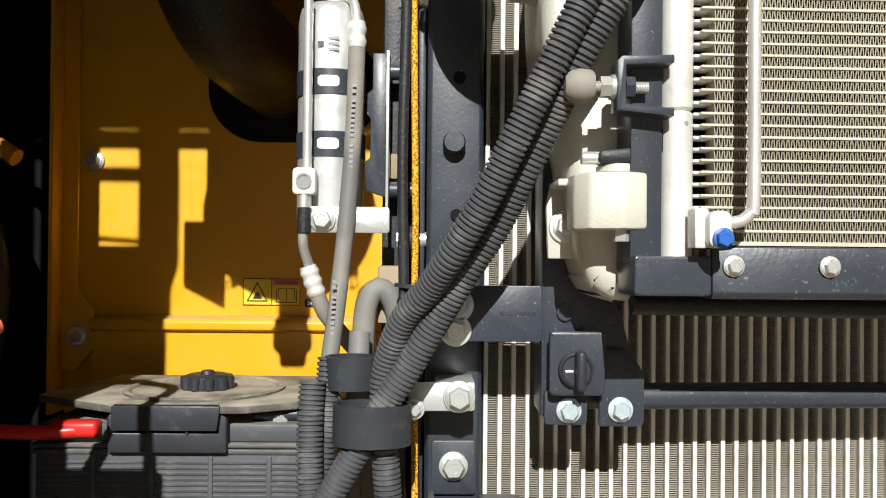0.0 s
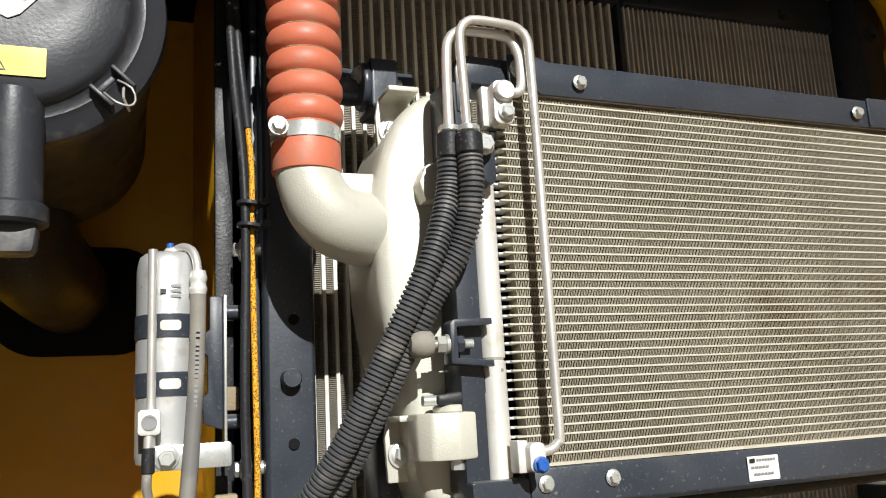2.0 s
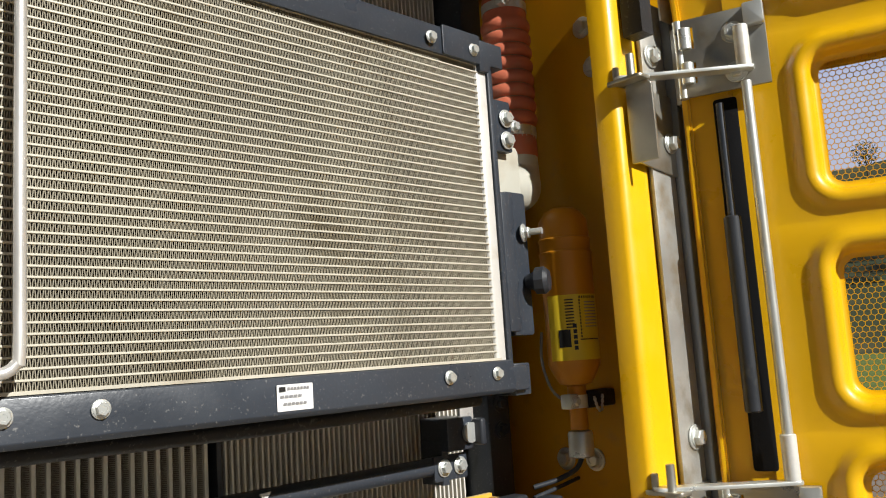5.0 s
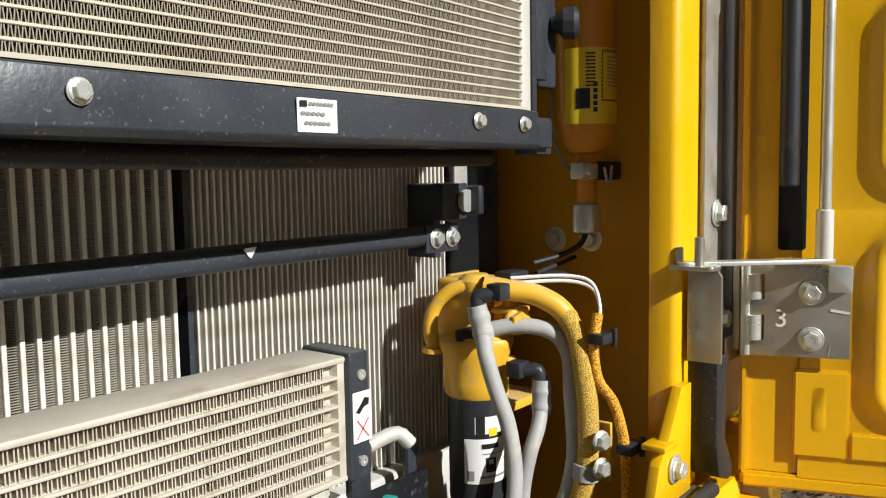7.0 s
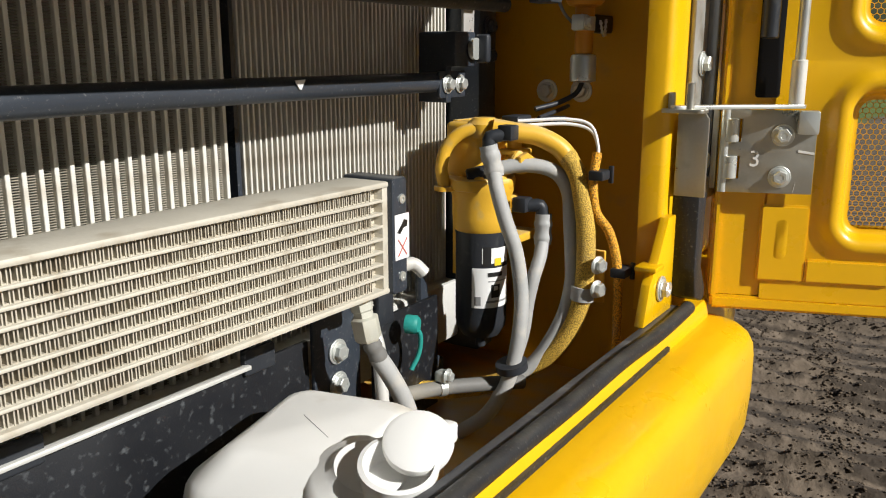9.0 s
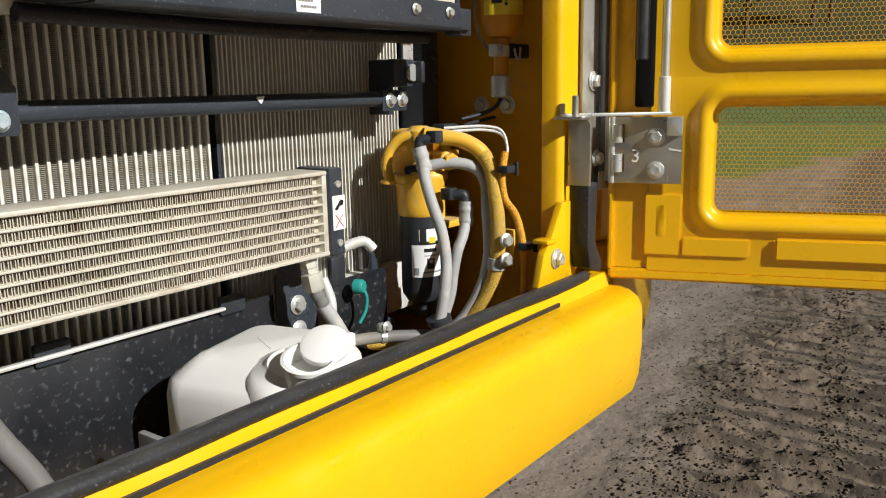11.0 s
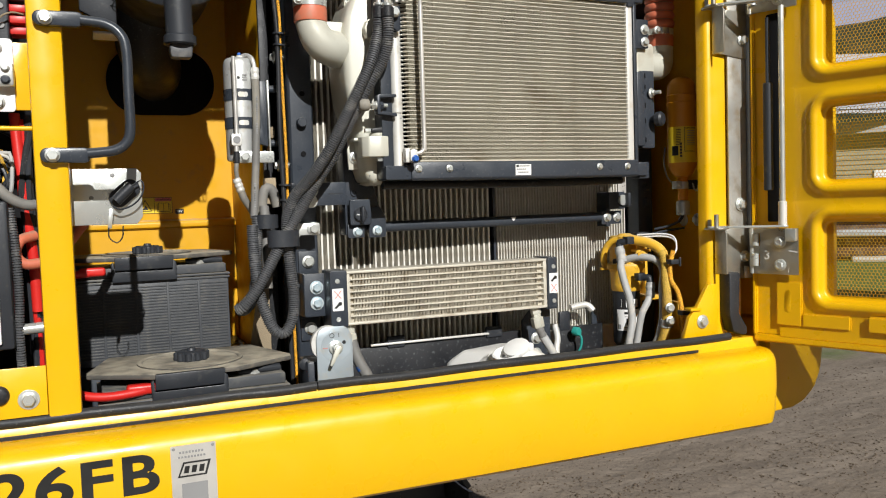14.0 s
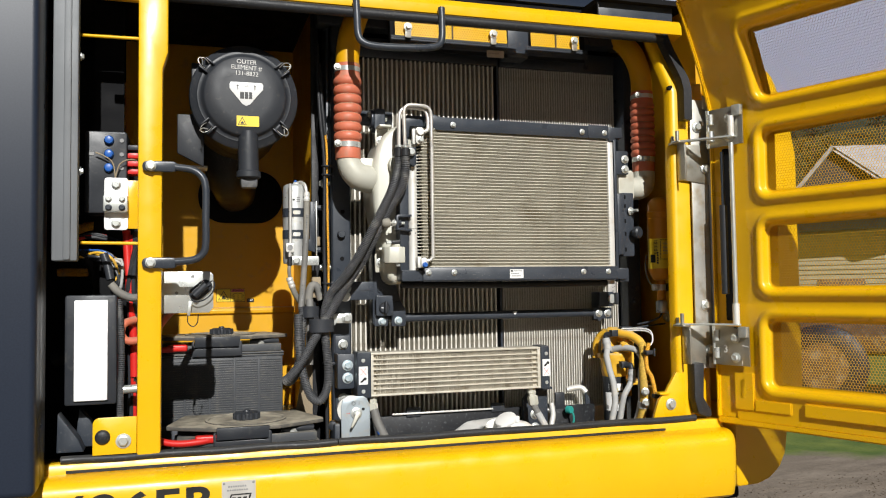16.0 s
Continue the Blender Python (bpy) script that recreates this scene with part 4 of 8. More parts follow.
def loop_band(cx, cy, z0, z1, rx, ry, n=28):
    bm = bmesh.new()
    ring = []
    for zz, k in ((z0, 0.0), (z0, 0.003), (z1, 0.003), (z1, 0.0)):
        ring.append([bm.verts.new((cx + (rx + k) * math.cos(2 * math.pi * i / n), cy + (ry + k) * math.sin(2 * math.pi * i / n), zz)) for i in range(n)])
    for a, b in zip(ring, ring[1:] + ring[:1]):
        for i in range(n):
            bm.faces.new((a[i], a[(i + 1) % n], b[(i + 1) % n], b[i]))
    bmesh.ops.recalc_face_normals(bm, faces=bm.faces[:])
    return bm


part("clamp_band", loop_band(-0.055, 0.705, 1.593, 1.628, 0.031, 0.020), "plastic", pc, "black rubber clamp band")
part("clamp_band", loop_band(-0.078, 0.760, 1.632, 1.662, 0.022, 0.018), "plastic", pc, "black rubber clamp band")

# ---- red bellows hoses and charge pipes ----
def bellows(x, y, z0, z1, n, r, label, flip):
    t = thing("bellows_hose", label, "hose", (x, y, z0), group="charge air hoses")
    prof = [(r * 0.93, 0), (r * 0.945, 0.002), (r * 0.945, 0.026), (r * 0.93, 0.028), (r * 0.93, 0.048)]
    span = (z1 - z0 - 0.083) / n
    for i in range(n):
        prof += [(r * (0.86 + 0.19 * math.sin(math.pi * k / 8) ** 0.5), 0.048 + span * (i + k / 8)) for k in range(0, 8)]
    prof += [(r * 0.93, z1 - z0 - 0.033), (r * 0.93, z1 - z0)]
    part("bellows", lathe(prof, (x, y, z0), (0, 0, 1), 36), "red", t, "ribbed red silicone")
    for i in range(n + 1):
        part("wire_ring", lathe([(r * 0.872, -0.0012), (r * 0.895, 0), (r * 0.872, 0.0012)], (x, y, z0 + 0.048 + span * i), (0, 0, 1), 32), "dirt", t, "tan wire ring")
    hose_clamp(t, (x, y, z0 + 0.038), (0, 0, 1), r * 0.93, 0.015, (flip * -0.8, -0.6, 0))
    hose_clamp(t, (x, y, z1 - 0.016), (0, 0, 1), r * 0.93, 0.013, (flip * -0.8, -0.6, 0))
    return t


bellows(0.016, 0.678, 2.063, 2.325, 7, 0.0370, "red silicone bellows hose with steel clamps above the cast elbow", 1)
bellows(0.963, 0.73, 2.063, 2.315, 8, 0.0365, "dull red silicone bellows hose in shade with steel clamps", 1)
for x, y, s in ((0.016, 0.678, 1), (0.963, 0.73, -1)):
    t = thing("charge_air_pipe", "yellow painted charge air pipe under the hood", "pipe", (x, y, 2.3), group="charge air pipes")
    part("pipe", tube([(x, y, 2.30), (x + 0.001 * s, y, 2.35), (x + 0.008 * s, y + 0.005, 2.40), (x + 0.024 * s, y + 0.02, 2.45), (x + 0.045 * s, y + 0.06, 2.50), (x + 0.06 * s, y + 0.10, 2.54)], 0.0325, 28, 0.01), "yellow_dim", t)
tr = thing("charge_air_elbow", "grey cast elbow under the red hose", "pipe", (0.94, 0.72, 2.0))
part("elbow", tube([(0.963, 0.73, 2.10), (0.963, 0.73, 2.06), (0.958, 0.725, 2.03), (0.938, 0.71, 2.01), (0.89, 0.70, 2.005), (0.84, 0.70, 2.005)], 0.034, 28, 0.006), "cast", tr)
part("elbow_flange", prism(rounded(0.832, 1.965, 0.885, 2.055, 0.01), facing(0.655), 0.02, 0.004), "cast", tr)

# right side bracket of the condenser with knob and stud
rb = thing("condenser_side_bracket", "black slotted bracket with knob beside the condenser", "bracket", (0.85, 0.62, 1.87))
part("bracket_plate", prism(rounded(0.832, 1.795, 0.872, 1.985, 0.004), facing(0.64), 0.02, 0.002), "black", rb)
part("bracket_face", box((0.812, 0.628, 1.80), (0.834, 0.66, 1.98), 0.002), "black", rb)
for z in (1.815, 1.862, 1.90, 1.945, 1.972):
    part("slot", plate(0.838, z - 0.006, 0.845, z + 0.006, 0.6385, 0.002, 0.002, 0), "dark", rb)
part("knob", lathe([(0.008, 0), (0.012, 0.01), (0.018, 0.014), (0.0185, 0.026), (0.014, 0.031), (0, 0.031)], (0.862, 0.640, 1.865), (0.5, -1, 0), 9), "plastic", rb, "black plastic knob")
bolt(rb, (0.860, 0.637, 1.93), (0.4, -1, 0), 0.008)
part("stud", cyl((0.860, 0.637, 1.93), (0.869, 0.612, 1.93), 0.0045, 12), "zinc", rb)
for z in (2.085, 2.055):
    bolt(rb, (0.846, 0.64, z), r=0.008)
part("upper_lug", plate(0.815, 2.04, 0.858, 2.11, 0.642, 0.012), "black", rb)
part("seal_cap", box((0.815, 0.63, 1.72), (0.845, 0.66, 1.76), 0.002), "black", rb)

# ---- lower finned cooler ----
oc = thing("fuel_cooler", "dusty cream bar-and-plate cooler with black end brackets", "cooler", (0.33, 0.73, 1.41))
OX0, OX1, OZ0, OZ1, OY = 0.084, 0.580, 1.412, 1.532, 0.700
part("top_bar", box((OX0 - 0.008, OY - 0.002, OZ1 - 0.006), (OX1 + 0.006, OY + 0.058, OZ1), 0.002), "cooler_cream", oc, "dusty cream top bar")
part("bottom_bar", box((OX0 - 0.008, OY - 0.002, OZ0), (OX1 + 0.006, OY + 0.058, OZ0 + 0.006), 0.002), "cooler_cream", oc)
nrow = 8
rowh = (OZ1 - OZ0 - 0.012) / nrow
bm_plate = mesh_of("plate", box((OX0, 0, -0.0015), (OX1, 0.052, 0.0015), 0.0009, seg=2), "cooler_cream")
lines = [OZ0 + 0.006 + rowh * i for i in range(1, nrow)]
for z in lines:
    place("plate", bm_plate, oc, Matrix.Translation((0, OY, z)))
cells = [(a + 0.0014, b - 0.0014) for a, b in zip([OZ0 + 0.0046] + lines, lines + [OZ1 - 0.0046])]
v, f = [], []


def quad(*c):
    v.extend(c)
    f.append(tuple(range(len(v) - 4, len(v))))


PER, TH = 0.0068, 0.00055
for row, (a, b) in enumerate(cells):      # one folded ribbon in each row, set back behind the plate edges
    for k in range(int((OX1 - OX0 - 0.022) / PER)):
        x = OX0 + 0.012 + k * PER + random.uniform(-0.0003, 0.0003)
        yf, yb = OY + 0.0034 + random.uniform(0, 0.0006), OY + 0.011
        x0, x1, xn = x, x + PER * 0.56, x + PER
        c = 0.0011      # rounded shoulders of the fold
        outer = ((x0, a), (x0, b - c), (x0 + c, b), (x1 - c, b), (x1, b - c), (x1, a))
        inner = ((x0 + 2 * TH, a), (x0 + 2 * TH, b - c - TH), (x0 + c + TH, b - 2 * TH), (x1 - c - TH, b - 2 * TH), (x1 - 2 * TH, b - c - TH), (x1 - 2 * TH, a))
        for (p, q), (r_, t_) in zip(zip(outer, outer[1:]), zip(inner, inner[1:])):
            quad((p[0], yf, p[1]), (q[0], yf, q[1]), (t_[0], yf, t_[1]), (r_[0], yf, r_[1]))
            quad((p[0], yf, p[1]), (q[0], yf, q[1]), (q[0], yb, q[1]), (p[0], yb, p[1]))
            quad((r_[0], yf, r_[1]), (t_[0], yf, t_[1]), (t_[0], yb, t_[1]), (r_[0], yb, r_[1]))
        quad((x1, yf, a), (xn, yf, a), (xn, yf, a + 2 * TH), (x1, yf, a + 2 * TH))
        quad((x1, yf, a + 2 * TH), (xn, yf, a + 2 * TH), (xn, yb, a + 2 * TH), (x1, yb, a + 2 * TH))
me = bpy.data.meshes.new("fin_pack")
me.from_pydata(v, [], f)
me.materials.append(M["cooler_fin"])
tagged(hang(new("fin_pack", me), oc), "folded cream fins", kind="stuff")
part("core_backing", box((OX0, OY + 0.0112, OZ0 + 0.004), (OX1, OY + 0.05, OZ1 - 0.004)), "cooler_fin", oc)
for x0, x1 in ((OX0 - 0.006, OX0 + 0.003), (OX1 - 0.003, OX1 + 0.006)):
    part("end_wall", box((x0, OY, OZ0), (x1, OY + 0.055, OZ1), 0.001), "cooler_cream", oc)
for x0, x1, s in ((0.040, 0.079, -1), (0.586, 0.612, 1)):
    e = part("end_bracket", prism(rounded(x0, 1.410, x1, 1.535, 0.004), facing(0.694), 0.066, 0.002), "black", oc, "black end bracket")
    xm = (x0 + x1) / 2 + 0.003 * s
    for z in (1.428, 1.512):
        part("screw", lathe([(0.0055, 0), (0.005, 0.0018), (0.002, 0.002), (0.002, 0.001), (0, 0.001)], (xm, 0.694, z), (0, -1, 0), 16), "zinc", e)
    lb = part("warning_label", plate(xm - 0.0125, 1.447, xm + 0.0125, 1.496, 0.6934, 0.0006, 0.001, 0), "label_white", e, "white pictogram label with red cross")
    zc = 1.482 if s < 0 else 1.460
    for a in (40, -40):
        d = Matrix.Rotation(radians(a), 4, "Y")
        bm = box((-0.0006, -0.0002, -0.012), (0.0006, 0.0002, 0.012))
        bmesh.ops.transform(bm, matrix=Matrix.Translation((xm, 0.6928, zc)) @ d, verts=bm.verts)
        part("red_cross", bm, "ink_red", lb)
    zk = 1.460 if s < 0 else 1.483
    part("pictogram", prism([(xm - 0.009, zk - 0.006), (xm - 0.004, zk - 0.008), (xm + 0.002, zk - 0.002), (xm + 0.008, zk - 0.001), (xm + 0.009, zk + 0.005), (xm + 0.003, zk + 0.007), (xm - 0.001, zk + 0.002)], facing(0.6928), 0.0004), "ink", lb)
# side mount of the cooler
sm = thing("cooler_mount", "black folded mount bolted beside the lower cooler", "bracket", (0.02, 0.75, 1.47))
part("mount_plate", plate(-0.006, 1.432, 0.046, 1.528, 0.742, 0.006, 0.005, 0.002), "black", sm)
part("mount_flange", box((-0.006, 0.745, 1.432), (0.0, 0.80, 1.528), 0.001), "black", sm)
bolt(sm, (0.022, 0.741, 1.497), r=0.0098, material="blue_zinc")
bolt(sm, (0.022, 0.741, 1.462), r=0.0098, material="blue_zinc")
sm2 = thing("cooler_mount", "black folded mount with two bolts under the lower cooler", "bracket", (0.60, 0.8, 1.3))
part("mount_plate", prism([(0.565, 1.22), (0.648, 1.22), (0.648, 1.40), (0.600, 1.41), (0.565, 1.37)], facing(0.792), 0.006, 0.002), "black", sm2)
bolt(sm2, (0.604, 0.791, 1.322), r=0.0098)
bolt(sm2, (0.604, 0.791, 1.282), r=0.0098)
part("mount_leg", box((0.60, 0.75, 1.40), (0.645, 0.80, 1.408), 0.001), "black", sm2)

# lower black baffle with pale foam strip
bf = thing("baffle_plate", "dusty black sheet baffle under the radiator", "panel", (0.33, 0.8, 1.2))
part("baffle", prism([(0.05, 1.19), (0.565, 1.19), (0.565, 1.345), (0.30, 1.343), (0.05, 1.338)], facing(0.800), 0.006, 0.001), "baffle", bf)
part("foam_strip", box((0.160, 0.790, 1.3435), (0.470, 0.799, 1.3485), 0.0015), "alu_white", bf, "pale foam strip")
part("foam_strip", box((0.060, 0.790, 1.3435), (0.110, 0.799, 1.3485), 0.0015), "alu_white", bf)
for x in (0.225, 0.487):
    part("baffle_clip", plate(x - 0.022, 1.335, x + 0.022, 1.362, 0.795, 0.008, 0.003, 0.002), "plastic", bf)
part("baffle_side", box((0.66, 0.78, 1.19), (0.80, 0.786, 1.345), 0.001), "baffle", bf)

# ---- battery bay ----
def warning_label(parent, x0, z0, x1, z1, y, border=True):
    lb = part("warning_label", plate(x0, z0, x1, z1, y, 0.0006, 0.0015, 0), "label_yellow", parent, "yellow warning label with pictograms")
    w, h, xm = x1 - x0, z1 - z0, (x0 + x1) / 2
    if border:
        t = 0.0012
        bars(lb, "label_border", [(x0, z0, x1, z0 + t), (x0, z1 - t, x1, z1), (x0, z0, x0 + t, z1), (x1 - t, z0, x1, z1), (xm - t / 2, z0, xm + t / 2, z1)], y, "ink")
    cx, s = x0 + w * 0.25, h * 0.40
    bm = bmesh.new()
    tri = [(cx - s, z0 + h * 0.14), (cx + s, z0 + h * 0.14), (cx, z0 + h * 0.88)]
    gx, gz = sum(p[0] for p in tri) / 3, sum(p[1] for p in tri) / 3
    inner = [(gx + (px - gx) * 0.82, gz + (pz - gz) * 0.82) for px, pz in tri]
    for k in range(3):
        a, b, c, d = tri[k], tri[(k + 1) % 3], inner[(k + 1) % 3], inner[k]
        bm.faces.new([bm.verts.new((px, y - 0.0006, pz)) for px, pz in (a, b, c, d)])
    part("triangle", bm, "ink", lb)
    part("pictogram", prism([(cx - s * 0.4, z0 + h * 0.24), (cx + s * 0.45, z0 + h * 0.24), (cx + s * 0.2, z0 + h * 0.42), (cx, z0 + h * 0.5), (cx - s * 0.25, z0 + h * 0.38)], facing(y - 0.0007), 0.0002), "ink", lb)
    return lb, xm


wl = thing("wall_label", "yellow warning label and small black voltage tag on the wall", "label", (-0.26, 1.35, 1.69))
lb, xm = warning_label(wl, -0.311, 1.672, -0.217, 1.716, 1.3508)
bars(lb, "red_band", [(-0.262, 1.705, -0.2195, 1.7145)], 1.3508, "ink_red", 0.0004)
writing("WARNING", 0.0075, lb, front(-0.2385, 1.3500, 1.7095), "ink")
bk = [(-0.257, 1.6765, -0.2225, 1.678), (-0.257, 1.6765, -0.2558, 1.698), (-0.2237, 1.6765, -0.2225, 1.698), (-0.2405, 1.680, -0.2393, 1.700), (-0.254, 1.6995, -0.242, 1.7007), (-0.238, 1.6995, -0.226, 1.7007), (-0.254, 1.682, -0.2528, 1.7007), (-0.2272, 1.682, -0.226, 1.7007)]
bars(lb, "open_book", bk, 1.3508, "ink")
tg = part("voltage_tag", plate(-0.210, 1.6695, -0.187, 1.6825, 1.3508, 0.0006, 0.002, 0), "ink", wl, "small black tag")
writing("24V", 0.009, tg, front(-0.1985, 1.3500, 1.676), "label_white")


def battery(x0, x1, yf, zl, label, shadowed):
    """Battery with ribbed case, raised terminal deck and a dusty hold-down lid with a wing knob."""
    t = thing("battery", label, "battery", ((x0 + x1) / 2, yf + 0.12, zl - 0.26), group="stacked batteries")
    w = x1 - x0
    part("case", box((x0, yf, zl - 0.255), (x1, yf + 0.23, zl - 0.062), 0.005), "battery", t)
    part("case_rim", box((x0 - 0.003, yf - 0.003, zl - 0.066), (x1 + 0.003, yf + 0.233, zl - 0.060), 0.002), "battery", t)
    part("case_rim", box((x0 - 0.004, yf - 0.004, zl - 0.058), (x1 + 0.004, yf + 0.234, zl - 0.053), 0.002), "battery", t)
    part("deck", box((x0 + 0.004, yf + 0.004, zl - 0.052), (x1 - 0.004, yf + 0.226, zl - 0.030), 0.003), "battery", t)
    rib = mesh_of("rib", box((x0 + w * 0.40, -0.0018, -0.0017), (x1 - 0.006, 0.0008, 0.0017), 0.0006, seg=1), "battery")
    rib2 = mesh_of("rib", box((x0 + 0.006, -0.0018, -0.0017), (x0 + w * 0.40 - 0.002, 0.0008, 0.0017), 0.0006, seg=1), "battery")
    for k in range(25):
        z = zl - 0.076 - k * 0.0068
        place("rib", rib, t, Matrix.Translation((0, yf, z)))
        place("rib", rib2, t, Matrix.Translation((0, yf, z)))
    for f in (0.2, 0.4, 0.6, 0.8):
        part("upright_rib", box((x0 + w * f - 0.003, yf - 0.003, zl - 0.25), (x0 + w * f + 0.003, yf + 0.001, zl - 0.068), 0.001), "battery", t)
    # lid: a wide plate with clipped corners and a round dished middle
    xc, ye = (x0 + x1) / 2, yf + 0.235
    out = [(x0 + 0.02, ye), (x1 - 0.03, ye), (x1 + 0.022, yf + 0.07), (x1 + 0.018, yf + 0.045), (x1 - 0.06, yf + 0.004), (x1 - 0.10, yf - 0.018), (x0 + 0.10, yf - 0.018), (x0 + 0.06, yf + 0.006), (x0 - 0.022, yf + 0.055), (x0 - 0.022, yf + 0.075)]
    lid = part("lid", prism(out, upwards(zl - 0.014), 0.010, 0.003), "lid", t, "dust covered black lid")
    part("lid_ring", lathe([(0.105, -0.001), (0.105, 0.003), (0.100, 0.0045), (0.096, 0.003), (0.094, 0.001)], (xc, yf + 0.108, zl - 0.004), (0, 0, 1), 40), "lid", lid)
    part("knob", lathe([(0.031, 0), (0.032, 0.004), (0.030, 0.017), (0.027, 0.019), (0.010, 0.019), (0.008, 0.024), (0, 0.025)], (xc + 0.002, yf + 0.108, zl - 0.003), (0, 0, 1), 10), "plastic", lid, "dusty black lobed knob")
    for k in range(10):
        a = 2 * math.pi * k / 10
        part("knob_lobe", cyl((xc + 0.002 + 0.029 * math.cos(a), yf + 0.108 + 0.029 * math.sin(a), zl - 0.003), (xc + 0.002 + 0.029 * math.cos(a), yf + 0.108 + 0.029 * math.sin(a), zl + 0.014), 0.007, 10, 0.002), "plastic", lid)
    # deep front lip and lower clip plate
    part("lid_lip", prism([(x0 + 0.098, zl - 0.034), (x1 - 0.130, zl - 0.034), (x1 - 0.126, zl - 0.004), (x0 + 0.098, zl - 0.004)], facing(yf - 0.020), 0.012, 0.002), "plastic", lid)
    part("front_clip", prism([(x0 + 0.092, zl - 0.062), (x1 - 0.120, zl - 0.062), (x1 - 0.120, zl - 0.020), (x1 - 0.128, zl - 0.014), (x1 - 0.130, zl - 0.038), (x0 + 0.098, zl - 0.038), (x0 + 0.096, zl - 0.014), (x0 + 0.090, zl - 0.020)], facing(yf - 0.012), 0.014, 0.002), "plastic", lid)
    for f in (0.40, 0.53):
        part("clip_rib", box((x0 + w * f - 0.001, yf - 0.0165, zl - 0.038), (x0 + w * f + 0.001, yf - 0.010, zl - 0.028)), "plastic", lid)
    tw = part("terminal_cover", box((x1 - 0.105, yf + 0.012, zl - 0.050), (x1 - 0.008, yf + 0.09, zl - 0.032), 0.004), "battery", t)
    part("terminal_nut", lathe([(0.012, 0), (0.012, 0.012), (0.006, 0.016), (0, 0.016)], (x1 - 0.062, yf + 0.03, zl - 0.034), (0, 0, 1), 8), "zinc", tw)
    part("cable_lug", tube([(x1 - 0.095, yf + 0.03, zl - 0.025), (x1 - 0.05, yf + 0.028, zl - 0.022), (x1 - 0.01, yf + 0.035, zl - 0.024)], 0.008, 12), "plastic", tw)
    return t


battery(-0.482, -0.128, 1.00, 1.578, "black battery with a dusty lid standing behind another", False)
battery(-0.432, -0.078, 0.612, 1.372, "black battery with a dusty lid close behind the sill", True)
sh = thing("battery_shelf", "black steel shelf under the rear battery", "shelf", (-0.3, 1.1, 1.25))
part("shelf", box((-0.53, 0.93, 1.19), (-0.06, 1.33, 1.318), 0.003), "black", sh)
bs = thing("battery_tray", "black tray under the front battery", "tray", (-0.26, 0.72, 1.15))
part("tray", box((-0.45, 0.60, 1.02), (-0.06, 0.90, 1.116), 0.003), "black", bs)
for n, (pts, mt, lbl) in enumerate(((
        [(-0.56, 0.98, 1.545), (-0.50, 0.985, 1.541), (-0.455, 0.99, 1.540), (-0.415, 1.0, 1.542)], "red_cap", "red sleeved battery cable at the rear battery"),
        ([(-0.49, 0.60, 1.36), (-0.46, 0.602, 1.342), (-0.42, 0.606, 1.334), (-0.37, 0.612, 1.335), (-0.34, 0.62, 1.338)], "red_cap", "red sleeved battery cable at the front battery"))):
    c = thing("battery_cable", lbl, "cable", pts[0], group="battery cables")
    part("cable", tube(pts, 0.0085, 14), mt, c)
    q = Vector(pts[-1])
    part("terminal_boot", box(q + Vector((-0.045, -0.012, -0.009)), q + Vector((0.012, 0.012, 0.011)), 0.006, seg=3), mt, c, "red terminal boot")

# master switch plate with switch and key
sp = thing("switch_plate", "zinc plate with black key switch fixed to the pillar", "switch", (-0.40, 0.575, 1.70))
part("plate", prism([(-0.47, 1.655), (-0.352, 1.655), (-0.342, 1.668), (-0.342, 1.748), (-0.350, 1.756), (-0.47, 1.756)], facing(0.570), 0.004, 0.001), "zinc", sp)
part("plate_leg", box((-0.476, 0.520, 1.655), (-0.470, 0.574, 1.756), 0.001), "zinc", sp)
part("switch_base", prism(rounded(-0.030, -0.017, 0.030, 0.017, 0.016), Matrix.Translation((-0.372, 0.562, 1.711)) @ Matrix.Rotation(radians(-40), 4, "Y") @ facing(0), 0.008, 0.003), "plastic", sp)
part("switch_grip", tube([(-0.388, 0.549, 1.697), (-0.360, 0.549, 1.724)], 0.010, 16, 0.01), "plastic", sp, "black switch grip")
part("key_cord", tube([(-0.358, 0.548, 1.724), (-0.345, 0.546, 1.733), (-0.340, 0.545, 1.722), (-0.346, 0.545, 1.703), (-0.362, 0.546, 1.688), (-0.382, 0.547, 1.682), (-0.394, 0.548, 1.688)], 0.0016, 8), "plastic", sp)
part("key", prism([(-0.404, 1.648), (-0.397, 1.648), (-0.392, 1.682), (-0.400, 1.684)], facing(0.553), 0.002, 0.0005), "zinc", sp, "small metal key")
part("key_ring", tube([(-0.402, 0.552, 1.650), (-0.402, 0.550, 1.632), (-0.390, 0.549, 1.622), (-0.380, 0.549, 1.632), (-0.378, 0.551, 1.652)], 0.0012, 8), "ink", sp)
for x, z in ((-0.391, 1.744), (-0.428, 1.704), (-0.398, 1.674)):
    part("rivet", lathe([(0.004, 0), (0.003, 0.0015), (0, 0.002)], (x, 0.570, z), (0, -1, 0), 12), "ink_grey", sp)

# ---- air cleaner ----
ac = thing("air_cleaner", "round black plastic air cleaner with latched cover and drain valve", "air filter", (-0.259, 0.85, 2.12))
AC = Vector((-0.259, 0.675, 2.222))
K_ = 1.06
part("housing", lathe([(r_ * K_, h_) for r_, h_ in ((0.128, 0.03), (0.128, 0.06), (0.122, 0.065), (0.122, 0.16), (0.118, 0.17), (0.118, 0.42), (0.05, 0.44))], AC, (0, 1, 0), 56), "plastic", ac)
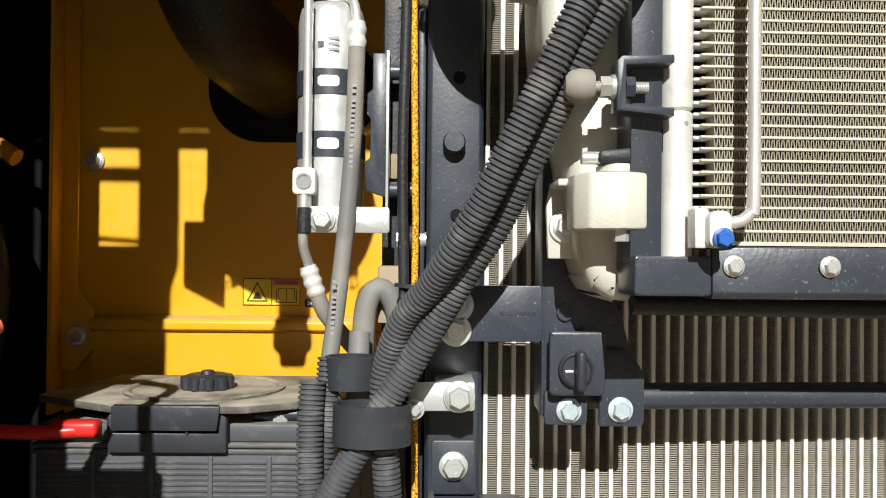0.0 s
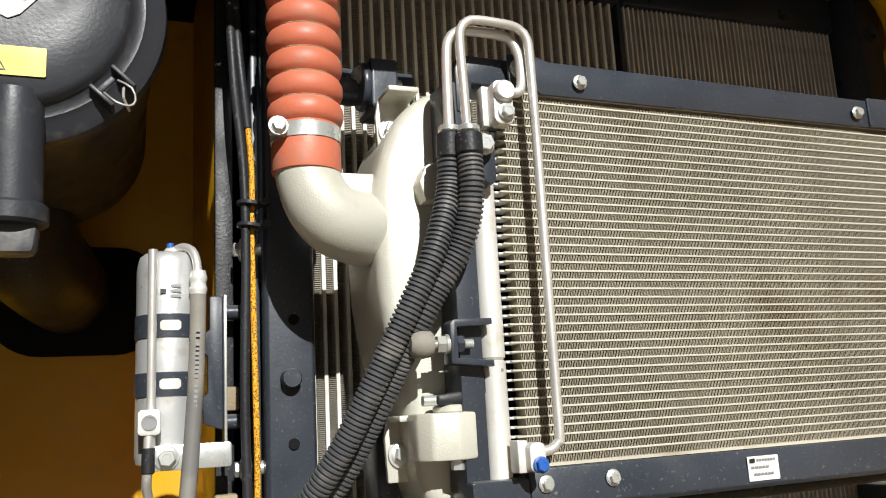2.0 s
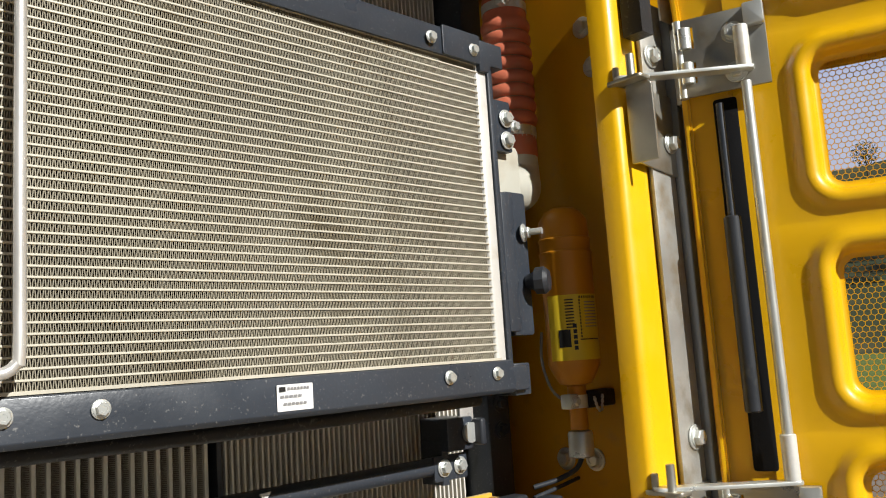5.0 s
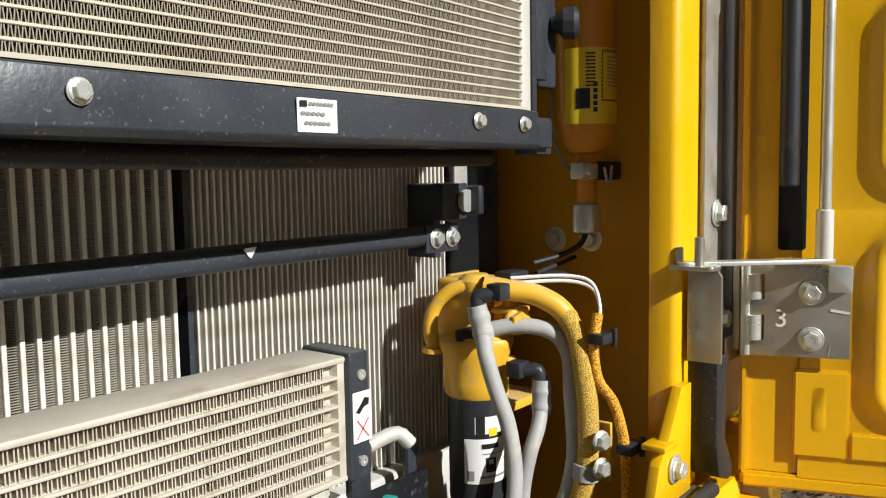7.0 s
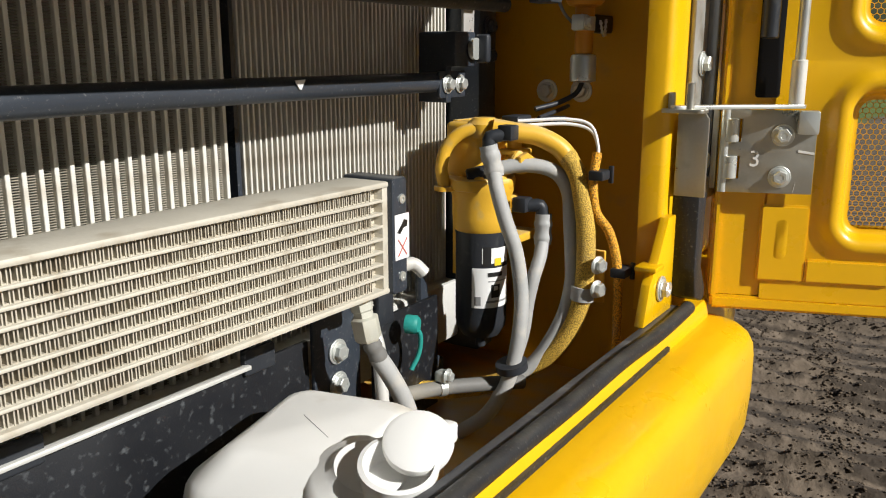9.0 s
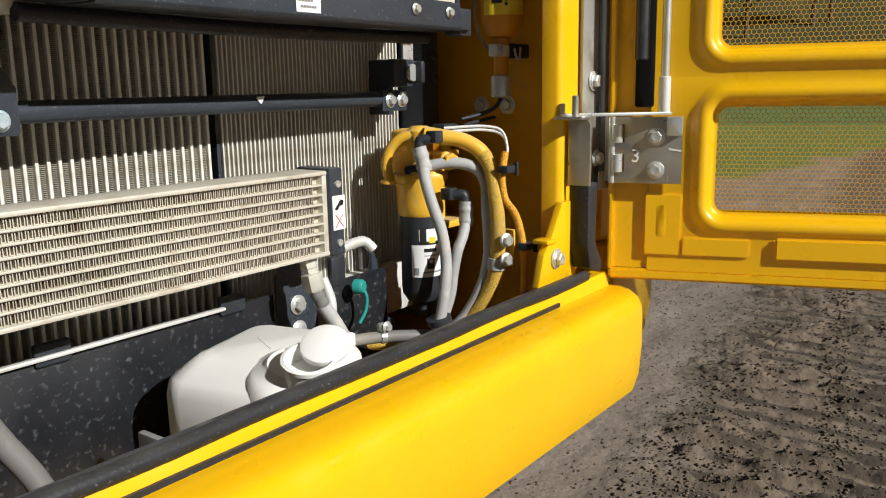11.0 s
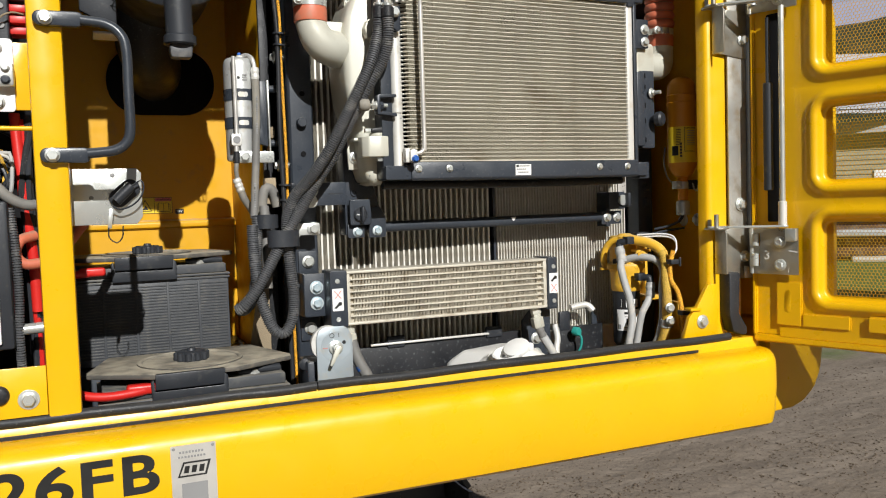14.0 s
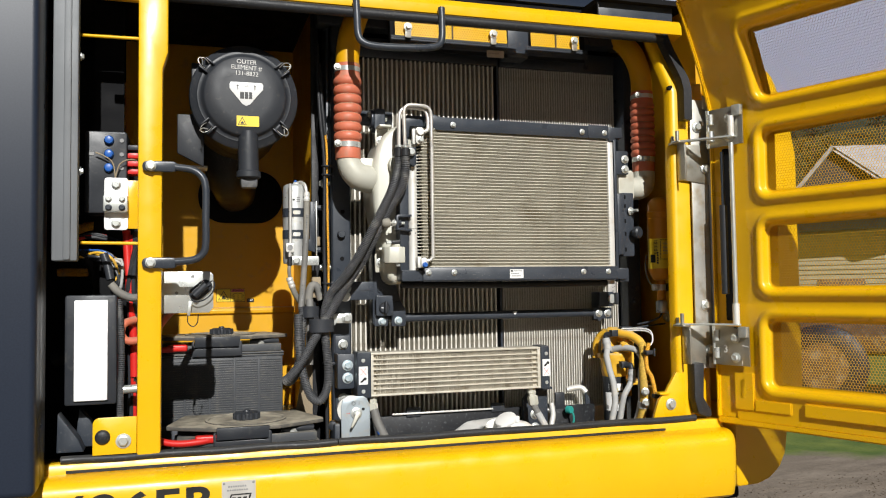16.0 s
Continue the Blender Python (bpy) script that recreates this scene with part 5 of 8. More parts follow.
part("cover", lathe([(r_ * K_, h_) for r_, h_ in ((0, -0.010), (0.060, -0.010), (0.096, -0.008), (0.101, -0.004), (0.103, 0.002), (0.108, 0.006), (0.114, 0.006), (0.118, 0.010), (0.126, 0.013), (0.132, 0.018), (0.134, 0.028), (0.131, 0.040), (0.126, 0.042))], AC, (0, 1, 0), 56), "plastic", ac, "domed black cover")
part("drain_spout", tube([AC + Vector((0.009, 0.012, -0.095)), AC + Vector((0.009, 0.010, -0.14)), AC + Vector((0.010, 0.010, -0.198))], 0.0265, 24, 0.02), "plastic", ac)
part("drain_collar", lathe([(0.028, 0), (0.0315, 0.003), (0.0315, 0.017), (0.028, 0.02)], AC + Vector((0.010, 0.010, -0.218)), (0, 0, 1)), "plastic", ac)
part("drain_valve", prism([(-0.020, -0.244), (0.021, -0.244), (0.024, -0.216), (-0.022, -0.216)], Matrix.Translation(AC + Vector((0.010, -0.005, 0))) @ facing(0), 0.030, 0.006), "conduit", ac, "grey rubber drain valve")
for a in (38, 142, 222, 318):
    ca, sa = math.cos(radians(a)), math.sin(radians(a))
    m = Matrix.Translation(AC + Vector((ca * 0.128, 0.008, sa * 0.128))) @ Matrix.Rotation(radians(90 - a), 4, "Y")
    bm = box((-0.016, -0.014, -0.018), (-0.012, 0.012, 0.010), 0.001)
    box((0.012, -0.014, -0.018), (0.016, 0.012, 0.010), 0.001, bm)
    box((-0.016, -0.004, -0.014), (0.016, 0.006, -0.008), 0.001, bm)
    bmesh.ops.transform(bm, matrix=m, verts=bm.verts)
    cl = part("latch", bm, "plastic", ac, "wire bail latch")
    bm = tube([m @ Vector(p) for p in ((-0.009, -0.006, -0.006), (-0.010, -0.014, 0.010), (-0.004, -0.012, 0.020), (0.004, -0.012, 0.020), (0.010, -0.014, 0.010), (0.009, -0.006, -0.006))], 0.0011, 8)
    part("bail_wire", bm, "galv", cl)
    bm = tube([m @ Vector(p) for p in ((-0.006, -0.010, 0.004), (0.003, -0.016, 0.012), (0.006, -0.006, 0.022))], 0.0013, 8)
    part("bail_wire", bm, "zinc", cl)
lg = part("badge", prism([(-0.043, 0.028), (-0.040, 0.034), (0.040, 0.034), (0.044, 0.028), (0.043, 0.016), (0.010, -0.024), (0, -0.029), (-0.010, -0.024), (-0.043, 0.016)], Matrix.Translation(AC + Vector((0.003, -0.0118, 0.0))) @ facing(0), 0.0015, 0.0005), "label_white", ac, "white shield badge")
bx, by, bz = AC.x + 0.003, AC.y - 0.012, AC.z
bars(lg, "badge_mark", [(bx - 0.016, bz - 0.010, bx - 0.006, bz + 0.008), (bx - 0.004, bz - 0.010, bx + 0.005, bz + 0.008), (bx + 0.007, bz - 0.010, bx + 0.015, bz + 0.008)], by, "ink")
bars(lg, "arrow", [(bx - 0.023, bz + 0.014, bx - 0.021, bz + 0.028), (bx + 0.021, bz + 0.014, bx + 0.023, bz + 0.028), (bx - 0.025, bz + 0.023, bx - 0.019, bz + 0.025), (bx + 0.019, bz + 0.023, bx + 0.025, bz + 0.025)], by, "ink")
writing("TOP", 0.008, lg, front(bx, by - 0.0008, bz + 0.024), "ink_grey")
warning_label(ac, AC.x - 0.022, AC.z - 0.083, AC.x + 0.036, AC.z - 0.055, AC.y - 0.0108, False)
for i, s in enumerate(("OUTER", "ELEMENT #", "131-8822")):
    writing(s, 0.016, ac, front(AC.x + 0.004, AC.y - 0.0112, AC.z + 0.088 - 0.0155 * i, -2), "chalk", "handwriting")
# lower left is widened, out of sight, to cast a shadow on the wall
part("bracket_plate", prism([(-0.43, 2.075), (-0.362, 2.04), (-0.36, 2.32), (-0.394, 2.32), (-0.394, 2.18), (-0.43, 2.18)], facing(0.74), 0.012, 0.003), "plastic", ac)
# duct below, passing through an oval hole in the wall
dk = thing("intake_duct", "dark rubber intake elbow passing through the wall", "duct", (-0.28, 1.2, 1.95))
part("elbow", tube([(-0.30, 0.98, 2.24), (-0.295, 1.02, 2.13), (-0.28, 1.10, 2.065), (-0.26, 1.20, 2.045), (-0.25, 1.345, 2.045)], 0.068, 28, 0.02), "rubber", dk)
# near-black plate stands in for the dark depth of the opening
part("hole_shade", prism([(x * 1.0, z) for x, z in rounded(-0.37, 1.94, -0.09, 2.12, 0.085, 8)], facing(1.344), 0.006, 0.002), "dark", dk, "black oval drawn for the dark wall opening")
part("support_plate", box((-0.405, 0.86, 2.055), (-0.350, 0.93, 2.061), 0.001), "alu_white", dk)

# ---- electrics behind the left pillar ----
fb = thing("relay_box", "black plastic relay box with blue push buttons", "relay box", (-0.58, 0.64, 1.9))
part("housing", prism(rounded(-0.640, 1.90, -0.545, 2.100, 0.006), facing(0.604), 0.09, 0.003), "plastic", fb)
for z in (2.078, 2.044, 2.010):
    part("button", lathe([(0.0115, 0), (0.0115, 0.004), (0.009, 0.010), (0.007, 0.011), (0, 0.011)], (-0.586, 0.603, z), (0, -1, 0), 18), "blue", fb, "blue push button")
    part("screw", lathe([(0.005, 0), (0.005, 0.002), (0, 0.002)], (-0.557, 0.603, z), (0, -1, 0), 12), "ink_grey", fb)
for z in (2.065, 2.045, 2.025, 2.005):
    part("fuse", box((-0.545, 0.62, z - 0.0065), (-0.516, 0.66, z + 0.0065), 0.002), "red_cap" if z < 2.06 else "plastic", fb)
bars(fb, "battery_symbol", [(-0.632, 2.04, -0.620, 2.048), (-0.630, 2.049, -0.628, 2.051), (-0.624, 2.049, -0.622, 2.051)], 0.603, "ink_grey")
tbk = thing("terminal_bracket", "white plated bracket with terminal studs on a yellow tab", "bracket", (-0.567, 0.59, 1.86))
part("bracket_plate", prism(rounded(-0.595, 1.858, -0.541, 1.985, 0.007), facing(0.590), 0.005, 0.001), "white_box", tbk)
part("yellow_tab", plate(-0.545, 1.862, -0.513, 1.980, 0.597, 0.006), "yellow", tbk)
part("terminal_block", box((-0.596, 0.566, 1.900), (-0.540, 0.590, 1.940), 0.004), "zinc", tbk)
for x in (-0.583, -0.553):
    for z in (1.931, 1.910):
        bolt(tbk, (x, 0.565, z), r=0.006, washer=1.3, material="zinc" if z > 1.92 else "black")
for z in (1.968, 1.874):
    bolt(tbk, (-0.568, 0.589, z), r=0.0085, washer=1.3)
for pts in ([(-0.570, 0.592, 1.985), (-0.576, 0.590, 2.02), (-0.592, 0.588, 2.035), (-0.615, 0.59, 2.045)], [(-0.570, 0.592, 1.988), (-0.560, 0.588, 2.018), (-0.540, 0.590, 2.030), (-0.522, 0.60, 2.03)]):
    part("thin_wire", tube(pts, 0.0017, 8), "dirt", tbk, "thin tan wire")
eb = thing("control_box", "white faced control box in a black housing", "box", (-0.62, 0.6, 1.44))
part("housing", box((-0.676, 0.556, 1.445), (-0.562, 0.70, 1.702), 0.006), "plastic", eb)
part("front_face", box((-0.6545, 0.548, 1.456), (-0.5815, 0.560, 1.690), 0.002), "white_box", eb, "plain white front")
# cable bundles
rng = random.Random(4)
def bundle(label, ends, n, spread, r, mats):
    t = thing("wiring_bundle", label, "wiring", ends[0], group="wiring bundles")
    for k in range(n):
        pts = [Vector(p) + Vector((rng.uniform(-1, 1), rng.uniform(-1, 1), rng.uniform(-1, 1))) * spread for p in ends]
        part("wire", tube(pts, r * rng.uniform(0.8, 1.2), 8, 0.012), mats[k % len(mats)], t)
    return t


bundle("loose coloured wires in the electrics bay", [(-0.64, 0.63, 1.80), (-0.60, 0.60, 1.795), (-0.565, 0.60, 1.775), (-0.56, 0.60, 1.73), (-0.572, 0.60, 1.70)], 12, 0.012, 0.003, ["plastic", "yellow_part", "plastic", "hose_grey", "plastic", "blue", "rubber"])
bundle("black cables with one red core rising beside the pillar", [(-0.535, 0.66, 1.40), (-0.532, 0.64, 1.58), (-0.538, 0.63, 1.72), (-0.530, 0.64, 1.85)], 5, 0.010, 0.006, ["plastic", "rubber", "plastic", "red_cap", "plastic"])
bundle("dark cables with one red core across the electrics bay", [(-0.68, 0.66, 1.84), (-0.62, 0.65, 1.845), (-0.56, 0.65, 1.83), (-0.52, 0.66, 1.80)], 5, 0.008, 0.004, ["plastic", "rubber", "red_cap", "plastic"])
cn = thing("taped_cable", "grey taped cable with connector beside the pillar", "cable", (-0.56, 0.58, 1.72))
part("tape_wrap", tube([(-0.595, 0.585, 1.80), (-0.585, 0.58, 1.77), (-0.578, 0.575, 1.738)], 0.010, 12), "plastic", cn)
part("tape_wrap", tube([(-0.578, 0.575, 1.728), (-0.560, 0.575, 1.708), (-0.535, 0.58, 1.695), (-0.512, 0.585, 1.695)], 0.0095, 12), "hose_dusty", cn)
rcab = thing("battery_cable", "thick dark red cable rising beside the pillar", "cable", (-0.54, 0.63, 1.6))
part("cable", tube([(-0.548, 0.64, 1.86), (-0.545, 0.635, 1.80), (-0.541, 0.63, 1.74), (-0.537, 0.63, 1.68), (-0.530, 0.635, 1.60), (-0.528, 0.64, 1.50)], 0.0095, 14), "red_cap", rcab)
cr = thing("starter_cable", "thick red cable looping beside the pillar", "cable", (-0.53, 0.62, 1.6))
part("cable", tube([(-0.525, 0.62, 1.64), (-0.548, 0.60, 1.632), (-0.556, 0.595, 1.610), (-0.545, 0.595, 1.592), (-0.522, 0.60, 1.590), (-0.49, 0.62, 1.60), (-0.44, 0.68, 1.66), (-0.40, 0.75, 1.69)], 0.0095, 14), "red", cr)
gh2 = thing("grey_cable", "grey ribbed cable beside the control box", "cable", (-0.56, 0.58, 1.5))
part("cable", ribbed([(-0.560, 0.585, 1.69), (-0.555, 0.58, 1.62), (-0.553, 0.58, 1.54), (-0.556, 0.58, 1.46), (-0.556, 0.59, 1.40)], 0.008), "conduit", gh2)
part("fitting", cyl((-0.556, 0.585, 1.475), (-0.512, 0.585, 1.477), 0.010, 20, 0.002), "zinc", gh2)
wd = thing("black_gusset", "black steel gussets behind the sill corner", "bracket", (-0.66, 0.56, 1.35), group="corner gussets")
part("gusset", prism([(-0.69, 1.34), (-0.632, 1.34), (-0.645, 1.37), (-0.688, 1.43)], facing(0.55), 0.05, 0.002), "black", wd)
wd2 = thing("black_gusset", "black steel gussets behind the sill corner", "bracket", (-0.63, 0.60, 1.35), group="corner gussets")
part("gusset", prism([(-0.66, 1.34), (-0.60, 1.34), (-0.625, 1.40), (-0.65, 1.43)], facing(0.62), 0.04, 0.002), "black", wd2)

# orange pipe and dark loop seen past the battery bay
op = thing("fuel_line", "orange pipe with dark hoses behind the air cleaner", "pipe", (-0.70, 1.37, 1.5))
part("pipe", tube([(-0.80, 1.30, 1.86), (-0.74, 1.28, 1.905), (-0.68, 1.27, 1.92), (-0.64, 1.265, 1.90)], 0.014, 16), "loom", op)
part("hose", tube([(-0.80, 1.28, 1.50), (-0.70, 1.26, 1.55), (-0.665, 1.25, 1.70), (-0.70, 1.26, 1.82), (-0.80, 1.28, 1.86)], 0.024, 18), "rubber", op)
part("clip", box((-0.79, 1.24, 1.76), (-0.70, 1.27, 1.785), 0.006), "loom", op)
part("standoff", cyl((-0.745, 1.27, 1.772), (-0.745, 1.382, 1.772), 0.008, 12), "plastic", op)

# ---- receiver drier ----
rd = thing("receiver_drier", "silver receiver drier with black straps on a bracket", "drier", (-0.105, 0.84, 1.79))
DX, DY = -0.109, 0.842
part("canister", lathe([(0.012, 1.779), (0.0325, 1.784), (0.0340, 1.792), (0.0340, 1.990), (0.0330, 1.998), (0.0310, 2.006), (0.026, 2.010), (0, 2.010)], (DX, DY, 0), (0, 0, 1), 32), "drier_alu", rd, "silver canister")
for z in (1.928, 1.866):
    st = part("strap", lathe([(0.0344, -0.0125), (0.0354, -0.0125), (0.0354, 0.0125), (0.0344, 0.0125)], (DX, DY, z), (0, 0, 1), 32), "black", rd, "black steel strap")
    bm = bmesh.new()
    vs = []
    for k in range(9):
        a = radians(-106 + 4.4 * k)
        for zz in (-0.0055, 0.0055):
            vs.append(bm.verts.new((DX + 0.0357 * math.cos(a), DY + 0.0357 * math.sin(a), z + zz * (0.6 if k in (0, 8) else 1))))
    for k in range(8):
        bm.faces.new((vs[2 * k], vs[2 * k + 2], vs[2 * k + 3], vs[2 * k + 1]))
    part("slot", bm, "alu_white", st)
bars(rd, "print", [(DX - 0.010, 1.962, DX - 0.004, 1.967)], DY - 0.0346, "ink")
bars(rd, "print", [(DX + 0.000, 1.958 + 0.0055 * k, DX + 0.011, 1.961 + 0.0055 * k) for k in range(3)], DY - 0.0343, "ink_grey")
part("cap_fitting", cyl((DX + 0.004, DY - 0.004, 2.007), (DX + 0.004, DY - 0.004, 2.017), 0.010, 20, 0.002), "alu_white", rd)
part("blue_cap", cyl((DX + 0.001, DY - 0.006, 2.017), (DX + 0.001, DY - 0.006, 2.023), 0.004, 12, 0.001), "blue", rd)
part("inlet_tube", tube([(-0.1270, 0.799, 2.008), (-0.1270, 0.799, 1.95), (-0.1270, 0.799, 1.84), (-0.1270, 0.799, 1.80)], 0.0046, 12, 0.02), "alu", rd)
ib = part("inlet_block", prism(rounded(-0.140, 1.814, -0.1175, 1.840, 0.004), facing(0.790), 0.016, 0.0015), "alu_white", rd)
part("inlet_hole", lathe([(0.0078, 0), (0.0078, 0.0015), (0.0055, 0.0015), (0.0055, 0.0005), (0, 0.0005)], (-0.1288, 0.790, 1.827), (0, -1, 0), 20), "ink_grey", ib)
part("lower_tube", tube([(-0.1290, 0.796, 1.815), (-0.1300, 0.797, 1.777), (-0.1305, 0.806, 1.762), (-0.128, 0.815, 1.750), (-0.1265, 0.822, 1.742)], 0.005, 12), "alu", rd)
part("rubber_sleeve", cyl((-0.1295, 0.797, 1.776), (-0.1290, 0.797, 1.802), 0.0066, 16, 0.001), "rubber", rd)
part("crimp", tube([(-0.1285, 0.821, 1.744), (-0.119, 0.823, 1.715)], lambda s: 0.0085 + 0.0012 * (int(s / 0.005) % 2), 16, 0.0025), "alu_white", rd)
part("lower_hose", tube([(-0.119, 0.823, 1.716), (-0.112, 0.826, 1.698), (-0.098, 0.836, 1.678), (-0.085, 0.85, 1.66)], 0.0082, 14), "hose_dusty", rd)
part("bottom_strap", plate(-0.127, 1.7775, -0.046, 1.803, 0.802, 0.004), "zinc", rd, "zinc strap")
bolt(rd, (-0.1115, 0.801, 1.7905), r=0.009, washer=1.4)
part("mount_angle", prism([(-0.072, 1.822), (-0.052, 1.815), (-0.052, 1.962), (-0.066, 1.962), (-0.066, 1.925), (-0.072, 1.92), (-0.072, 1.90), (-0.068, 1.895), (-0.068, 1.855), (-0.074, 1.85)], facing(0.832), 0.012, 0.001), "black", rd, "black notched angle")
part("mount_edge", box((-0.0515, 0.820, 1.780), (-0.0485, 0.85, 1.962), 0.0005), "zinc", rd)
for z in (1.945, 1.823):
    part("standoff", cyl((-0.048, 0.842, z), (-0.012, 0.842, z), 0.0085, 16), "black", rd)
part("outlet_tube", tube([(DX + 0.006, DY - 0.008, 2.014), (DX + 0.014, DY - 0.014, 2.017), (DX + 0.023, DY - 0.026, 2.011), (DX + 0.0275, DY - 0.033, 1.997), (DX + 0.029, DY - 0.036, 1.975)], 0.0048, 12), "alu", rd)
part("crimp", tube([(DX + 0.029, DY - 0.036, 1.986), (DX + 0.029, DY - 0.037, 1.958)], lambda s: 0.0083 + 0.0012 * (int(s / 0.006) % 2), 16, 0.003), "alu_white", rd)
hz = [(DX + 0.029, DY - 0.037, 1.960), (DX + 0.027, DY - 0.041, 1.88), (DX + 0.022, DY - 0.045, 1.80), (DX + 0.015, DY - 0.052, 1.72), (DX + 0.008, DY - 0.062, 1.655)]
hs = part("outlet_hose", tube(hz, 0.0085, 16, 0.01), "hose_dusty", rd, "dusty grey rubber hose with printing")
rp_ = random.Random(21)
for x, y, z, n in ((DX + 0.0265, DY - 0.0505, 1.880, 20), (DX + 0.0110, DY - 0.0660, 1.690, 20)):
    run, out_ = -0.055, []
    for k in range(n):      # printed marks along the hose
        w_ = rp_.uniform(0.0022, 0.0034)
        if k % 9 != 8:
            out_.append((run, -0.0018, run + w_, 0.0018))
        run += w_ + 0.0022
    bars(hs, "hose_print", out_, 0, "ink_grey", -0.0006, front(x, y, z, 88))
# bolts on the side frame beside the drier
for x, z in ((-0.035, 2.015), (-0.035, 1.772)):
    b = thing("frame_bolt", "zinc bolt with rubber washer at the frame edge", "bolt", (x, 0.83, z), group="frame bolts")
    part("rubber_washer", cyl((x + 0.004, 0.83, z), (x + 0.014, 0.83, z), 0.014, 20, 0.002), "rubber", b)
    bolt(b, (x + 0.004, 0.83, z), (-1, 0, 0), 0.0085)
    part("shank", cyl((x + 0.014, 0.83, z), (x + 0.030, 0.83, z), 0.008, 14), "zinc", b)
# dusty hose loop and tan block under the drier
dl = thing("drain_hose", "dusty tan hose looping behind the clamps", "hose", (-0.08, 0.85, 1.6))
part("hose", tube([(-0.074, 0.83, 1.60), (-0.073, 0.83, 1.66), (-0.070, 0.83, 1.705), (-0.058, 0.832, 1.722), (-0.044, 0.836, 1.71), (-0.036, 0.84, 1.68)], 0.0115, 16), "hose_dusty", dl)
blk2 = thing("foam_block", "dusty tan block fixed beside the frame", "block", (-0.045, 0.86, 1.72), group="foam blocks")
part("block", box((-0.060, 0.845, 1.685), (-0.034, 0.875, 1.745), 0.003), "dirt", blk2)
blk3 = thing("foam_block", "dusty tan block fixed beside the frame", "block", (-0.04, 0.86, 1.84), group="foam blocks")
part("block", box((-0.056, 0.85, 1.835), (-0.032, 0.88, 1.862), 0.003), "dirt", blk3)
# hoses that drop from the clamps
dh = thing("coolant_hose", "corrugated grey hose dropping from the clamp", "hose", (-0.1, 0.75, 1.4), group="corrugated refrigerant hoses")
part("hose", ribbed([(-0.098, 0.762, 1.66), (-0.100, 0.758, 1.62), (-0.104, 0.752, 1.57), (-0.110, 0.748, 1.52), (-0.120, 0.742, 1.48), (-0.138, 0.73, 1.462), (-0.152, 0.716, 1.464)], 0.0118), "conduit", dh)
dh2 = thing("heater_hose", "plain dusty hose beside the corrugated hoses", "hose", (-0.08, 0.77, 1.5))
part("hose", tube([(-0.074, 0.800, 1.68), (-0.075, 0.785, 1.62), (-0.078, 0.775, 1.56), (-0.080, 0.765, 1.50)], 0.0105, 14), "hose_dusty", dh2)
tan = thing("tan_shield", "dusty tan sheet shield behind the hoses", "shield", (-0.08, 0.86, 1.4))
part("shield", prism([(-0.115, 1.30), (-0.055, 1.30), (-0.055, 1.55), (-0.075, 1.55), (-0.090, 1.45)], facing(0.87), 0.003, 0.0005), "dirt", tan)

# cable and braided loom that run up the frame edge
lm = thing("wiring_loom", "black cable and orange braided loom tied along the frame", "wiring", (-0.028, 0.79, 1.5))
cpts = [(-0.026, 0.795, 1.25), (-0.029, 0.793, 1.40), (-0.033, 0.790, 1.55), (-0.031, 0.790, 1.70), (-0.0335, 0.790, 1.85), (-0.031, 0.790, 2.00), (-0.033, 0.790, 2.10), (-0.042, 0.792, 2.20), (-0.046, 0.80, 2.30), (-0.045, 0.82, 2.42)]
part("black_cable", tube(cpts, 0.0052, 12, 0.01), "rubber", lm)
lpts = [(-0.016, 0.800, 1.22), (-0.018, 0.798, 1.40), (-0.019, 0.795, 1.55), (-0.0215, 0.795, 1.66), (-0.0205, 0.795, 1.78), (-0.0225, 0.795, 1.92), (-0.024, 0.795, 2.03), (-0.023, 0.796, 2.10), (-0.028, 0.797, 2.165)]
part("braided_loom", tube(lpts, 0.0034, 12, 0.01), "loom", lm, "orange and black braided sleeve")
part("black_sleeve", tube([(-0.027, 0.797, 2.150), (-0.030, 0.797, 2.18), (-0.037, 0.80, 2.26), (-0.040, 0.81, 2.36)], 0.0050, 12, 0.01), "rubber", lm)
for z in (1.726, 1.692, 2.035, 2.06, 1.50):
    tie_ = part("cable_tie", lathe([(0.0135, -0.0018), (0.0145, -0.0018), (0.0145, 0.0018), (0.0135, 0.0018)], (-0.026, 0.793, z), (0.1, 0, 1), 20), "plastic", lm)
    part("tie_head", box((-0.016, 0.776, z - 0.004), (-0.006, 0.786, z + 0.004), 0.001), "plastic", tie_)

# ---- fuel filter corner ----
ff = thing("fuel_filter", "yellow filter head with black spin-on fuel filter", "fuel filter", (0.86, 0.745, 1.26))
FX, FY = 0.850, 0.742
part("canister", lathe([(0.012, 1.282), (0.026, 1.285), (0.0335, 1.297), (0.035, 1.307), (0.035, 1.425), (0.036, 1.430), (0.036, 1.436), (0.030, 1.44)], (FX, FY, 0), (0, 0, 1), 40), "plastic", ff, "glossy black filter canister")
part("head_cup", lathe([(0.036, 1.432), (0.0385, 1.436), (0.0395, 1.452), (0.0400, 1.478), (0.043, 1.486), (0.043, 1.498), (0.035, 1.504)], (FX, FY, 0), (0, 0, 1), 36), "yellow_part", ff, "yellow cast head")
part("head_flange", prism([(-0.052, -0.012), (0.0, -0.046), (0.040, -0.030), (0.048, 0.010), (0.020, 0.045), (-0.030, 0.042), (-0.052, 0.010)], Matrix.Translation((FX, FY, 1.488)), 0.016, 0.005), "yellow_part", ff)
part("head_tower", box((FX - 0.022, FY - 0.010, 1.50), (FX + 0.030, FY + 0.045, 1.575), 0.007, seg=3), "yellow_part", ff)
